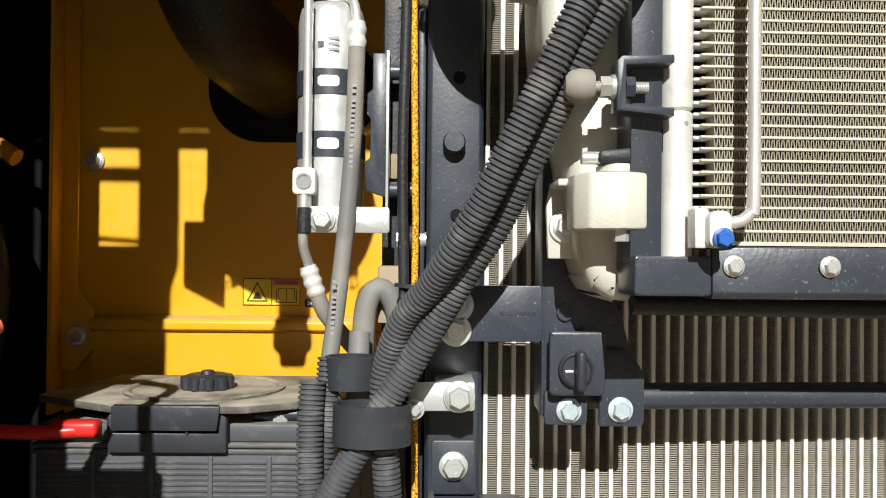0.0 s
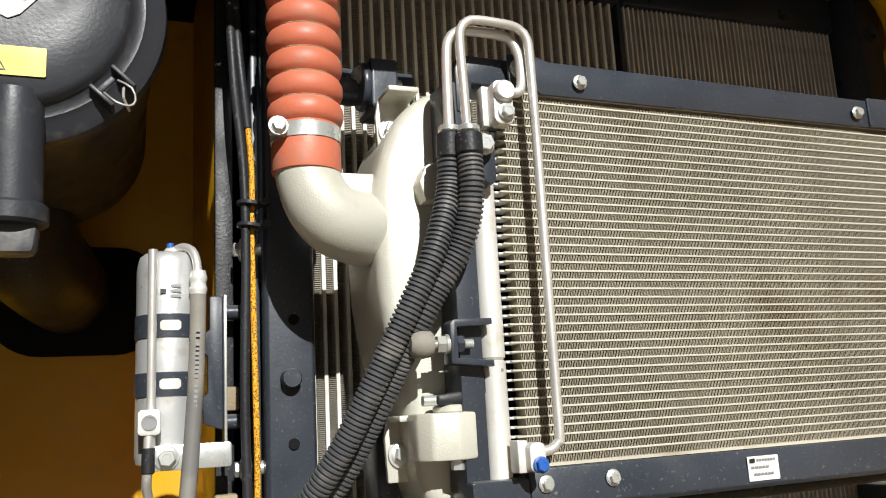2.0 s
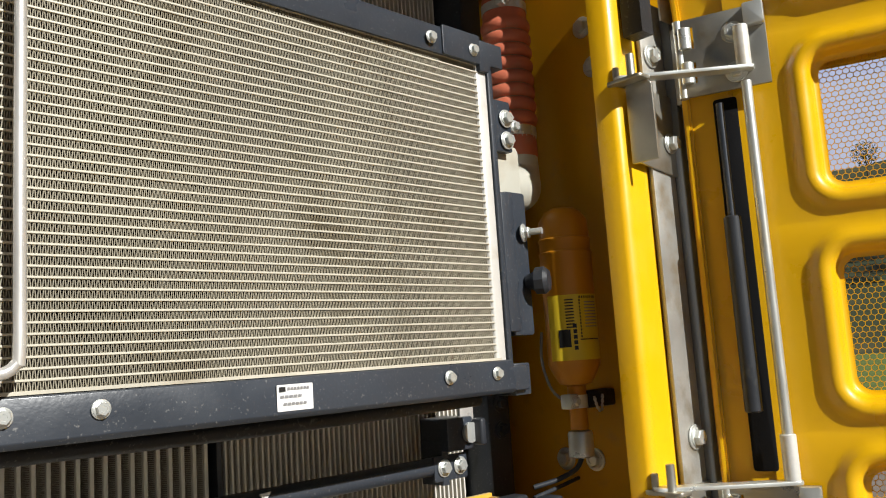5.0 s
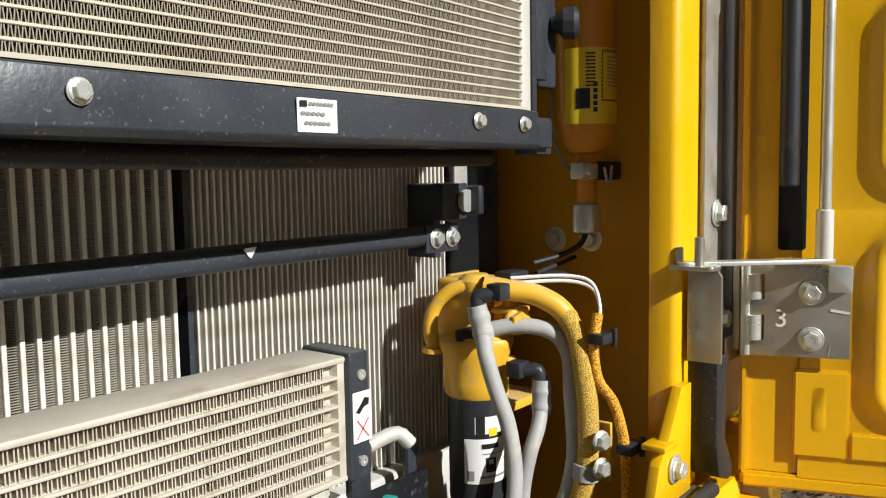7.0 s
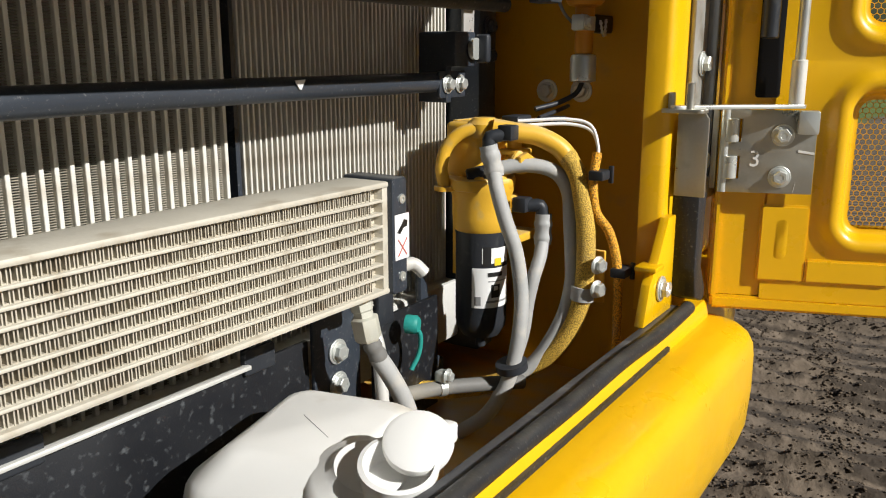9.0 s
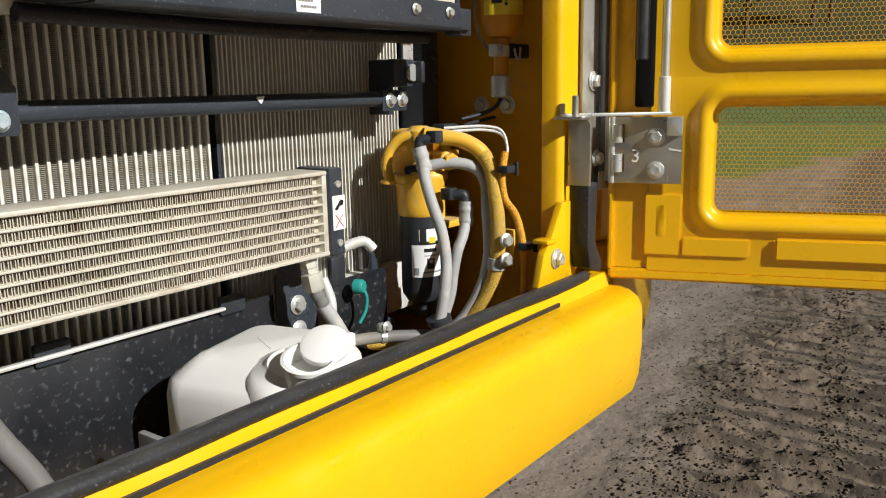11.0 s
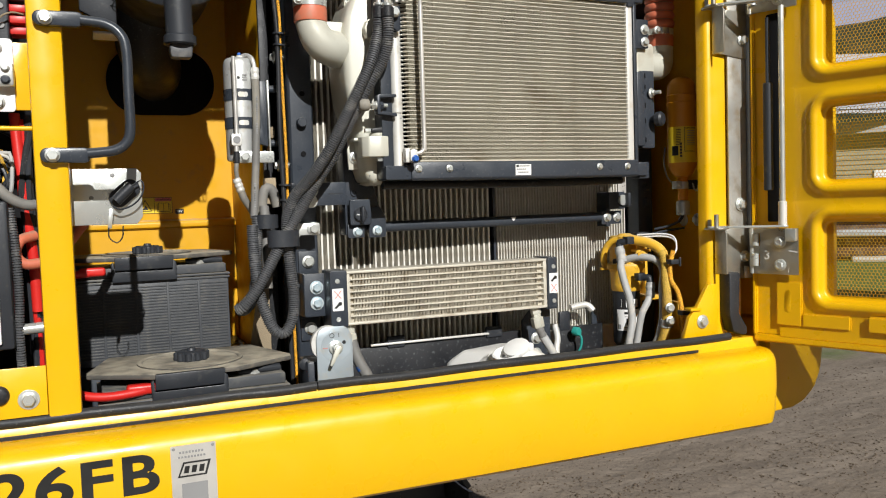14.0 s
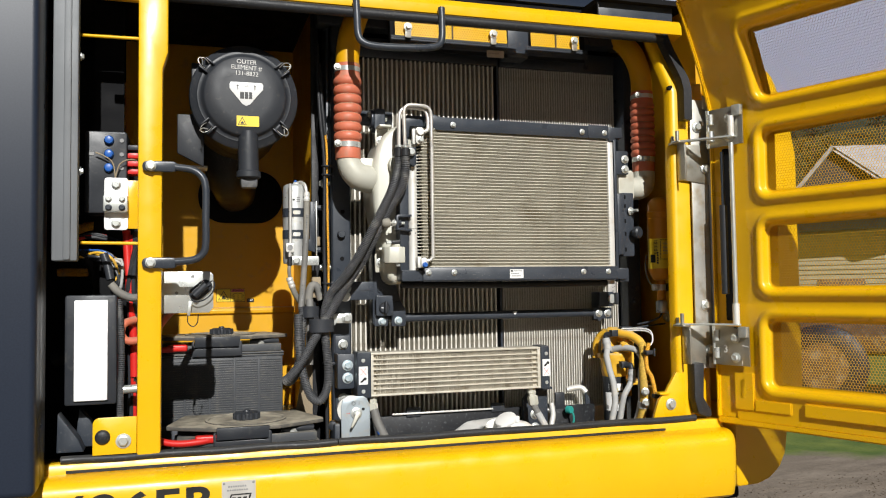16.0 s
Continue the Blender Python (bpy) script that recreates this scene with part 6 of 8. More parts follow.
part("head_dome", lathe([(0.018, 0), (0.022, 0.006), (0.022, 0.018), (0.014, 0.026), (0, 0.027)], (FX - 0.005, FY - 0.005, 1.555), (0, 0, 1)), "yellow_part", ff)
part("port_boss", cyl((FX + 0.015, FY - 0.03, 1.470), (FX + 0.028, FY - 0.040, 1.470), 0.010, 18, 0.003), "yellow_part", ff)
part("mount_plate", prism([(FX + 0.010, 1.36), (FX + 0.085, 1.36), (FX + 0.085, 1.43), (FX + 0.070, 1.45), (FX + 0.070, 1.575), (FX + 0.010, 1.575)], facing(FY + 0.045), 0.008, 0.001), "yellow_part", ff, "yellow mount plate")
part("mount_web", box((FX + 0.062, FY + 0.0, 1.40), (FX + 0.070, FY + 0.045, 1.57), 0.001), "yellow_part", ff)
part("lower_arm", box((FX + 0.030, FY - 0.03, 1.405), (FX + 0.110, FY + 0.045, 1.417), 0.002), "yellow_part", ff)
part("drain", lathe([(0.007, 0), (0.007, 0.016), (0.004, 0.018)], (FX, FY, 1.266), (0, 0, 1), 10), "plastic", ff)
for a in (200, 262, 325):
    cx_, cy_ = FX + 0.026 * math.cos(radians(a)), FY + 0.026 * math.sin(radians(a))
    part("head_lobe", lathe([(0.013, 0), (0.0135, 0.010), (0.011, 0.014), (0, 0.0145)], (cx_, cy_, 1.496), (0, 0, 1), 18), "yellow_part", ff)
# curved filter label
def wrapped(name, cx, cy, r, a0, a1, z0, z1, mat, parent, label=""):
    bm = bmesh.new()
    n = 14
    v = []
    for k in range(n + 1):
        a = radians(a0 + (a1 - a0) * k / n)
        v.append((bm.verts.new((cx + r * math.cos(a), cy + r * math.sin(a), z0)), bm.verts.new((cx + r * math.cos(a), cy + r * math.sin(a), z1))))
    for p, q in zip(v, v[1:]):
        bm.faces.new((p[0], q[0], q[1], p[1]))
    return part(name, bm, mat, parent, label)


lab = wrapped("label", FX, FY, 0.0354, 190, 300, 1.330, 1.385, "label_white", ff, "white paper label with printing")
wrapped("print", FX, FY, 0.0358, 225, 262, 1.373, 1.379, "ink", lab)
wrapped("print", FX, FY, 0.0358, 233, 255, 1.344, 1.362, "ink", lab)
wrapped("print", FX, FY, 0.0360, 239, 249, 1.354, 1.360, "label_white", lab)
wrapped("print", FX, FY, 0.0358, 196, 210, 1.334, 1.346, "ink_grey", lab)
wrapped("print", FX, FY, 0.0358, 222, 285, 1.337, 1.340, "ink_grey", lab)
wrapped("print", FX, FY, 0.0358, 226, 280, 1.366, 1.3675, "ink_grey", lab)
lg2 = wrapped("logo", FX, FY, 0.0356, 212, 285, 1.391, 1.412, "label_white", ff, "white and yellow maker's mark")
wrapped("logo_bar", FX, FY, 0.0359, 214, 232, 1.388, 1.414, "ink", lg2)
wrapped("logo_bar", FX, FY, 0.0359, 240, 258, 1.388, 1.398, "label_yellow", lg2)

# quick-connect elbows and hoses
def elbow_hose(label, plug, bend, pts, r, mat="hose_grey"):
    t = thing("fuel_hose", label, "hose", pts[-1], group="fuel hoses")
    p, b, q = Vector(plug), Vector(bend), Vector(pts[0])
    part("quick_connector", tube([p, (p + b) / 2, b, b + (q - b) * 0.5, q], 0.0085, 14, 0.004), "plastic", t, "black quick connector")
    part("connector_tab", box(p + Vector((-0.009, -0.012, -0.008)), p + Vector((0.012, 0.008, 0.011)), 0.002), "plastic", t)
    e = q + (Vector(pts[1]) - q).normalized() * 0.036
    part("ferrule", tube([q + (q - e) * 0.1, q, e], lambda s: r + 0.0022 + 0.0012 * (int(s / 0.009) % 2), 18, 0.003), "hose_grey", t, "grey crimped ferrule")
    part("hose", tube(pts, r, 16, 0.01), mat, t, "grey rubber hose")
    return t


elbow_hose("grey fuel hose with black elbow in front of the filter", (0.820, 0.690, 1.564), (0.806, 0.706, 1.560), [(0.805, 0.706, 1.546), (0.807, 0.700, 1.521), (0.797, 0.690, 1.500), (0.799, 0.678, 1.460), (0.804, 0.664, 1.417), (0.803, 0.655, 1.366), (0.792, 0.650, 1.328), (0.783, 0.652, 1.286), (0.774, 0.660, 1.248), (0.760, 0.680, 1.21), (0.74, 0.71, 1.185)], 0.0094)
elbow_hose("grey fuel hose with black elbow beside the filter", (0.846, 0.682, 1.470), (0.860, 0.660, 1.470), [(0.862, 0.656, 1.455), (0.860, 0.655, 1.429), (0.845, 0.651, 1.405), (0.832, 0.652, 1.384), (0.826, 0.657, 1.350), (0.818, 0.660, 1.305), (0.800, 0.668, 1.26), (0.775, 0.68, 1.21)], 0.0088)
u = thing("fuel_hose", "grey fuel hose arching from the filter head", "hose", (0.9, 0.7, 1.5), group="fuel hoses")
part("hose", tube([(0.822, 0.736, 1.507), (0.842, 0.706, 1.518), (0.861, 0.675, 1.521), (0.878, 0.648, 1.512), (0.884, 0.632, 1.487), (0.872, 0.622, 1.448), (0.868, 0.616, 1.397), (0.865, 0.615, 1.367), (0.858, 0.624, 1.321), (0.842, 0.650, 1.267), (0.818, 0.687, 1.227)], 0.0095, 16), "hose_grey", u)
part("end_fitting", cyl((0.816, 0.745, 1.505), (0.832, 0.720, 1.512), 0.011, 14, 0.002), "plastic", u)
yh = thing("sleeved_fuel_hose", "yellow braided fuel hose looping beside the filter", "hose", (0.86, 0.6, 1.36))
part("upper_pipe", tube([(0.834, 0.718, 1.569), (0.849, 0.694, 1.564), (0.866, 0.670, 1.559), (0.880, 0.646, 1.545), (0.886, 0.632, 1.528)], 0.0128, 18), "yellow_part", yh, "yellow formed pipe")
part("braided_hose", tube([(0.884, 0.636, 1.535), (0.880, 0.618, 1.510), (0.870, 0.605, 1.480), (0.866, 0.598, 1.445), (0.865, 0.596, 1.399), (0.864, 0.598, 1.362), (0.860, 0.606, 1.324), (0.852, 0.626, 1.286), (0.843, 0.660, 1.253), (0.819, 0.704, 1.228), (0.786, 0.755, 1.219), (0.741, 0.80, 1.225)], 0.0122, 18), "yellow_braid", yh, "yellow braided sleeve")
part("left_pipe", tube([(0.808, 0.774, 1.492), (0.806, 0.778, 1.517), (0.810, 0.772, 1.544), (0.820, 0.756, 1.562), (0.834, 0.735, 1.568), (0.846, 0.717, 1.569)], 0.0085, 16), "yellow_part", yh, "yellow bent pipe")
part("pipe_flange", lathe([(0.014, 0), (0.014, 0.006)], (0.808, 0.774, 1.487), (0, 0, 1)), "yellow_part", yh)
part("top_fitting", cyl((0.872, 0.706, 1.520), (0.872, 0.706, 1.572), 0.0095, 16, 0.002), "yellow_part", yh)
part("fitting_flange", box((0.852, 0.690, 1.533), (0.892, 0.722, 1.540), 0.002), "yellow_part", yh)
hc = part("hose_band", lathe([(0.0128, -0.009), (0.0155, -0.009), (0.0155, 0.009), (0.0128, 0.009)], (0.864, 0.598, 1.361), (0.02, -0.08, 1), 24), "hose_grey", yh, "grey clamp band")
bolt(hc, (0.860, 0.578, 1.370), (-0.3, -0.95, 0), 0.009, 1.3)
bolt(hc, (0.858, 0.577, 1.402), (-0.3, -0.95, 0), 0.009, 1.3)
part("clamp_tab", box((0.884, 0.578, 1.345), (0.890, 0.62, 1.415), 0.002), "yellow_part", yh)
part("black_band", lathe([(0.019, -0.005), (0.0205, -0.005), (0.0205, 0.005), (0.019, 0.005)], (0.781, 0.655, 1.276), (-0.2, 0.1, 1), 20), "plastic", yh)
sl = thing("sensor_loom", "orange braided sensor loom clipped to the side wall", "wiring", (0.88, 0.56, 1.3))
for q in (0.0, 0.006):
    part("white_wire", tube([(0.850, 0.690, 1.572 + q), (0.888, 0.640, 1.574 + q), (0.902, 0.612, 1.566 + q), (0.900, 0.600, 1.545), (0.884, 0.594, 1.528)], 0.0022, 8), "label_white", sl, "white wire")
part("braided_sleeve", tube([(0.884, 0.594, 1.540), (0.874, 0.594, 1.502), (0.872, 0.587, 1.466), (0.876, 0.572, 1.445), (0.878, 0.562, 1.416), (0.879, 0.557, 1.380), (0.880, 0.556, 1.312), (0.88, 0.556, 1.22)], 0.006, 12), "loom", sl, "orange braided sleeve")
for x, y, z in ((0.878, 0.588, 1.513), (0.882, 0.555, 1.391)):
    part("loom_clip", box((x - 0.012, y - 0.010, z - 0.006), (x + 0.018, y + 0.010, z + 0.006), 0.002), "plastic", sl)
    part("clip_tail", box((x + 0.010, y - 0.014, z - 0.011), (x + 0.015, y - 0.008, z + 0.011), 0.001), "plastic", sl)
part("connector", box((0.852, 0.690, 1.572), (0.890, 0.716, 1.584), 0.003), "plastic", sl, "black plug")
part("connector", box((0.884, 0.650, 1.574), (0.915, 0.674, 1.582), 0.003), "plastic", sl)
part("wire", tube([(0.89, 0.68, 1.58), (0.94, 0.68, 1.586), (1.0, 0.69, 1.59)], 0.003, 8), "plastic", sl)
bolt(ff, (0.862, 0.690, 1.525), (-0.5, -0.85, 0), 0.013, 1.3, "yellow_part")

# ochre bottle with label and sensor
bo = thing("refrigerant_bottle", "ochre metal bottle with yellow label and sensor below", "bottle", (0.966, 0.65, 1.72))
BX, BY, BR = 0.968, 0.655, 0.0365
part("bottle", lathe([(0.010, 1.722), (0.022, 1.725), (0.029, 1.736), (BR, 1.752), (BR, 1.905), (BR + 0.001, 1.907), (BR + 0.001, 1.9095), (BR - 0.0005, 1.911), (BR - 0.0005, 1.924), (BR + 0.001, 1.926), (BR + 0.001, 1.9285), (BR - 0.001, 1.930), (BR - 0.002, 1.955), (0.026, 1.968), (0.016, 1.974), (0, 1.975)], (BX, BY, 0), (0, 0, 1), 40), "ochre", bo)
bl = wrapped("label", BX, BY, BR + 0.0005, 165, 300, 1.758, 1.848, "label_yellow", bo, "yellow printed label")
for k in range(10):
    wrapped("print", BX, BY, BR + 0.0009, 208, 226, 1.840 - 0.0042 * k, 1.8418 - 0.0042 * k, "ink", bl)
for k in range(9):
    wrapped("print", BX, BY, BR + 0.0009, 250, 286, 1.836 - 0.0042 * k, 1.8374 - 0.0042 * k, "ink_grey", bl)
for k in range(9):
    wrapped("print", BX, BY, BR + 0.0009, 239 + 5.6 * k, 242 + 5.6 * k, 1.842, 1.8455, "ink", bl)
for k in range(12):
    wrapped("print", BX, BY, BR + 0.0009, 238, 241, 1.838 - 0.0045 * k, 1.8408 - 0.0045 * k, "ink", bl)
wrapped("print", BX, BY, BR + 0.0009, 190, 216, 1.776, 1.800, "ink", bl)
wrapped("print", BX, BY, BR + 0.0009, 236, 288, 1.785, 1.7865, "ink", bl)
for k in range(5):
    wrapped("print", BX, BY, BR + 0.0009, 222, 230, 1.772 + 0.0075 * k, 1.7775 + 0.0075 * k, "ink", bl)
part("neck", lathe([(0.013, 1.690), (0.013, 1.722)], (BX, BY, 0), (0, 0, 1)), "ochre", bo)
part("neck_band", lathe([(0.0142, 1.692), (0.0142, 1.710)], (BX, BY, 0), (0, 0, 1)), "zinc", bo, "steel band")
part("stem", lathe([(0.0115, 1.662), (0.0125, 1.666), (0.0125, 1.690)], (BX, BY, 0), (0, 0, 1)), "ochre", bo)
part("sensor", lathe([(0.012, 1.624), (0.0175, 1.626), (0.0175, 1.656), (0.016, 1.660), (0.010, 1.662)], (BX, BY, 0), (0, 0, 1)), "zinc", bo, "grey metal sensor")
part("band_lug", box((BX - 0.030, BY - 0.012, 1.692), (BX - 0.012, BY + 0.006, 1.712), 0.002), "zinc", bo)
bolt(bo, (BX - 0.022, BY - 0.013, 1.702), r=0.006)
part("clip_arm", box((BX + 0.015, BY - 0.010, 1.690), (1.045, BY + 0.012, 1.714), 0.003), "plastic", bo)
part("chain", tube([(BX + 0.02, BY - 0.014, 1.706), (BX + 0.024, BY - 0.016, 1.690), (BX + 0.032, BY - 0.016, 1.686), (BX + 0.038, BY - 0.014, 1.696), (BX + 0.040, BY - 0.014, 1.708)], lambda s: 0.0016 + 0.0008 * (int(s / 0.003) % 2), 8, 0.0015), "zinc", bo)
part("clear_tube", tube([(BX - 0.012, BY + 0.01, 1.700), (BX - 0.030, BY + 0.02, 1.72), (BX - 0.034, BY + 0.03, 1.76), (BX - 0.030, BY + 0.03, 1.80)], 0.0022, 8), "hose_dusty", bo)
part("sensor_cable", tube([(BX, BY, 1.626), (BX - 0.008, BY + 0.005, 1.610), (BX - 0.030, BY + 0.02, 1.598), (BX - 0.060, BY + 0.04, 1.590)], 0.0035, 10), "plastic", bo)
for y, z in ((0.745, 1.609), (0.690, 1.610), (0.645, 2.262), (0.632, 2.196)):
    b = thing("wall_bolt", "zinc bolt with washer in the side wall", "bolt", (1.044, y, z), group="wall bolts")
    bolt(b, (1.0445, y, z), (-1, 0, 0), 0.0105, 1.6)

# coolant reservoir with cap
rs = thing("coolant_reservoir", "white plastic coolant reservoir with round cap", "reservoir", (0.42, 0.62, 1.2))
outline = rounded(0.306, 0.548, 0.522, 0.735, 0.040, 6)
bm = bmesh.new()
layers = []
for z, k in ((1.184, 0.05), (1.190, 0.014), (1.200, 0.0), (1.284, 0.0), (1.297, 0.003), (1.304, 0.008), (1.320, 0.030), (1.327, 0.041), (1.3295, 0.052)):
    ring = []
    for x, y in outline:
        d = Vector((x - 0.402, y - 0.6415))
        d *= max(0.0, 1 - k / d.length)
        ring.append(bm.verts.new((0.402 + d.x, 0.6415 + d.y, z + 0.05 * (z - 1.184) * (0.402 + d.x - 0.30))))
    layers.append(ring)
for a, b in zip(layers, layers[1:]):
    for i in range(len(outline)):
        bm.faces.new((a[i], a[(i + 1) % len(outline)], b[(i + 1) % len(outline)], b[i]))
bm.faces.new(layers[-1])
bm.faces.new(layers[0][::-1])
bmesh.ops.recalc_face_normals(bm, faces=bm.faces[:])
corner = Matrix.Translation((0.32, 0.735, 0))      # the tank stands askew
bmesh.ops.transform(bm, matrix=corner @ Matrix.Rotation(radians(13), 4, "Z") @ corner.inverted(), verts=bm.verts)
part("tank", bm, "white", rs, "rounded white tank", sharp=75)
part("neck_shoulder", lathe([(0.058, -0.016), (0.054, -0.004), (0.046, 0.004), (0.036, 0.008), (0.030, 0.016)], (0.394, 0.578, 1.317), (-0.18, -0.26, 0.95), 36), "white", rs)
part("mould_seam", tube([(0.415, 0.640, 1.3302), (0.425, 0.662, 1.3304), (0.438, 0.690, 1.3306)], 0.0004, 6), "hose_grey", rs)
NC, NW = Vector((0.394, 0.548, 1.318)), Vector((-0.25, -0.20, 0.95)).normalized()
neck = part("filler_neck", lathe([(0.031, -0.005), (0.030, 0.022), (0.0325, 0.024), (0.0325, 0.029), (0.0285, 0.030), (0.0265, 0.026), (0.0265, 0.004), (0, 0.004)], NC, NW, 36), "white", rs, "open white filler neck")
LC, LW = Vector((0.412, 0.541, 1.353)), Vector((-0.44, -0.30, 0.85)).normalized()
lidr = part("flap_lid", lathe([(0.026, -0.006), (0.0285, -0.004), (0.0295, 0.001), (0.0285, 0.004), (0.024, 0.006), (0, 0.0065)], LC, LW, 40), "white", rs, "white flap lid standing ajar")
q = LC + Vector((0.024, -0.010, 0.004)) * 1.1
part("lid_hinge", box(q - Vector((0.007, 0.007, 0.012)), q + Vector((0.007, 0.007, 0.006)), 0.003), "white", lidr)
rsb = thing("reservoir_bracket", "zinc bracket holding the reservoir", "bracket", (0.3, 0.6, 1.3))
part("bracket", box((0.262, 0.60, 1.182), (0.272, 0.70, 1.262), 0.003), "zinc", rsb)

# fitting and hose at the lower cooler's end
cf = thing("cooler_hose", "grey hose with hex fitting under the lower cooler", "hose", (0.58, 0.72, 1.25), group="cooler hoses")
part("hex_fitting", lathe([(0.013, 0), (0.013, 0.016), (0.011, 0.018), (0.011, 0.024), (0.0155, 0.026), (0.0155, 0.048), (0.012, 0.052)], (0.563, 0.722, 1.412), (0.10, -0.15, -1), 6), "cast", cf, "cream hex fitting")
part("crimp", tube([(0.568, 0.714, 1.362), (0.578, 0.708, 1.338)], lambda s: 0.0095 + 0.001 * (int(s / 0.006) % 2), 16, 0.003), "hose_dusty", cf)
part("hose", tube([(0.576, 0.710, 1.342), (0.590, 0.702, 1.315), (0.604, 0.696, 1.285), (0.614, 0.692, 1.25), (0.618, 0.69, 1.20)], 0.0105, 16), "hose_grey", cf)
cf2 = thing("cooler_hose", "grey hose with hex fitting beside the shut-off plate", "hose", (0.10, 0.7, 1.3), group="cooler hoses")
part("hex_fitting", lathe([(0.011, 0), (0.011, 0.02), (0.014, 0.022), (0.014, 0.04)], (0.088, 0.722, 1.412), (0.02, -0.15, -1), 6), "cast", cf2)
part("hose", tube([(0.090, 0.715, 1.375), (0.098, 0.705, 1.34), (0.112, 0.690, 1.305), (0.13, 0.67, 1.265), (0.15, 0.65, 1.20)], 0.0125, 16), "hose_dusty", cf2)
part("blue_tape", lathe([(0.0130, -0.006), (0.0130, 0.006)], (0.1065, 0.697, 1.3165), (0.4, -0.45, -1), 18), "blue", cf2, "blue tape mark")
# teal capped drain and pale fittings
td = thing("drain_tap", "teal capped drain tap beside the cooler mount", "tap", (0.69, 0.77, 1.3))
part("cap", lathe([(0.012, 0), (0.012, 0.012), (0.009, 0.016), (0, 0.016)], (0.700, 0.760, 1.335), (0.3, -1, 0), 12), "teal", td)
part("strap", tube([(0.702, 0.752, 1.335), (0.712, 0.748, 1.32), (0.712, 0.75, 1.295), (0.702, 0.755, 1.275)], 0.0032, 10), "teal", td)
part("pipe", tube([(0.66, 0.79, 1.35), (0.655, 0.77, 1.32), (0.645, 0.76, 1.29), (0.64, 0.75, 1.22)], 0.008, 12), "alu_white", td)
part("clip", box((0.668, 0.778, 1.335), (0.700, 0.79, 1.385), 0.004), "plastic", td)
part("pale_end", tube([(0.715, 0.80, 1.39), (0.76, 0.795, 1.395), (0.775, 0.785, 1.38)], 0.009, 12), "alu_white", td)
lh = thing("low_hose", "grey hose with clamp lying on the bay floor", "hose", (0.72, 0.72, 1.25))
part("hose", tube([(0.66, 0.75, 1.255), (0.71, 0.72, 1.255), (0.76, 0.69, 1.25), (0.82, 0.66, 1.24)], 0.0095, 14), "hose_dusty", lh)
hose_clamp(lh, (0.715, 0.7175, 1.255), (0.85, -0.5, 0), 0.0098, 0.009, (0, 0, 1))
fs = thing("filter_stand", "black stand under the fuel filter", "bracket", (0.8, 0.78, 1.2))
part("stand", prism([(0.775, 1.19), (0.83, 1.19), (0.83, 1.245), (0.80, 1.26), (0.790, 1.36), (0.775, 1.38)], facing(0.79), 0.01, 0.002), "black", fs)

# shut-off plate with dial
vp = thing("shutoff_valve", "zinc plate with round dial and key handle", "valve", (0.012, 0.57, 1.33))
part("plate", prism([(-0.027, 1.20), (0.048, 1.20), (0.048, 1.408), (0.040, 1.426), (0.030, 1.432), (-0.010, 1.432), (-0.022, 1.426), (-0.027, 1.41)], facing(0.570), 0.004, 0.001), "zinc_pale", vp)
part("drum", lathe([(0.036, 0), (0.036, 0.010), (0.034, 0.012)], (0.000, 0.577, 1.398), (0, 1, 0), 36), "alu_white", vp)
dial = part("dial", lathe([(0.0305, 0), (0.0305, 0.0008), (0, 0.0008)], (0.013, 0.570, 1.392), (0, -1, 0), 40), "zinc_pale", vp, "white dial with marks")
part("key_boss", lathe([(0.0145, 0), (0.0145, 0.004), (0.009, 0.006), (0.008, 0.014), (0, 0.015)], (0.012, 0.569, 1.390), (0, -1, 0), 24), "zinc", dial)
part("key_handle", prism([(0.006, 1.392), (0.016, 1.397), (0.020, 1.392), (0.008, 1.372), (-0.002, 1.356), (-0.007, 1.358)], facing(0.546), 0.006, 0.0015), "cast", dial, "worn metal key handle")
bm = tube([(0.005 + 0.0045 * math.cos(math.pi * k / 8), 0.5690, 1.4145 + 0.0045 * math.sin(math.pi * k / 8)) for k in range(17)], 0.0006, 6, 0.002)
part("mark", bm, "ink", dial)
bars(dial, "mark", [(0.0185, 1.4105, 0.0197, 1.4185)], 0.5688, "ink")
part("dial_screw", lathe([(0.004, 0), (0.003, 0.002), (0, 0.002)], (0.030, 0.569, 1.399), (0, -1, 0), 12), "ink", dial)
bars(dial, "print", [(-0.014 + 0.0024 * k, 1.389, -0.0124 + 0.0024 * k, 1.3908) for k in range(4)], 0.5688, "ink_red")
part("valve_body", box((-0.040, 0.60, 1.22), (0.04, 0.68, 1.36), 0.006), "black", vp)
part("side_stud", lathe([(0.012, 0), (0.012, 0.01), (0.009, 0.012), (0, 0.012)], (-0.038, 0.63, 1.352), (-0.3, -1, 0), 12), "plastic", vp)

# ---- door post fittings ----
gs = thing("hinge_strip", "dull galvanised strip on the hinge post", "strip", (0.985, 0.5, 1.8))
part("strip", box((0.989, 0.512, 1.468), (1.044, 0.519, 2.245), 0.001), "galv", gs)
part("strip_return", box((1.044, 0.498, 1.468), (1.057, 0.519, 2.245), 0.002), "grey", gs, "grey strip")
bolt(gs, (1.024, 0.511, 1.649), r=0.0105)
bolt(gs, (1.010, 0.511, 2.165), r=0.0105)
for z0, z1 in ((1.470, 1.500), (2.215, 2.255)):
    part("strip_foot", prism([(1.02, z0), (1.065, z0), (1.071, z0 + 0.006), (1.071, z1), (1.02, z1)], facing(0.495), 0.003, 0.001), "galv", gs)


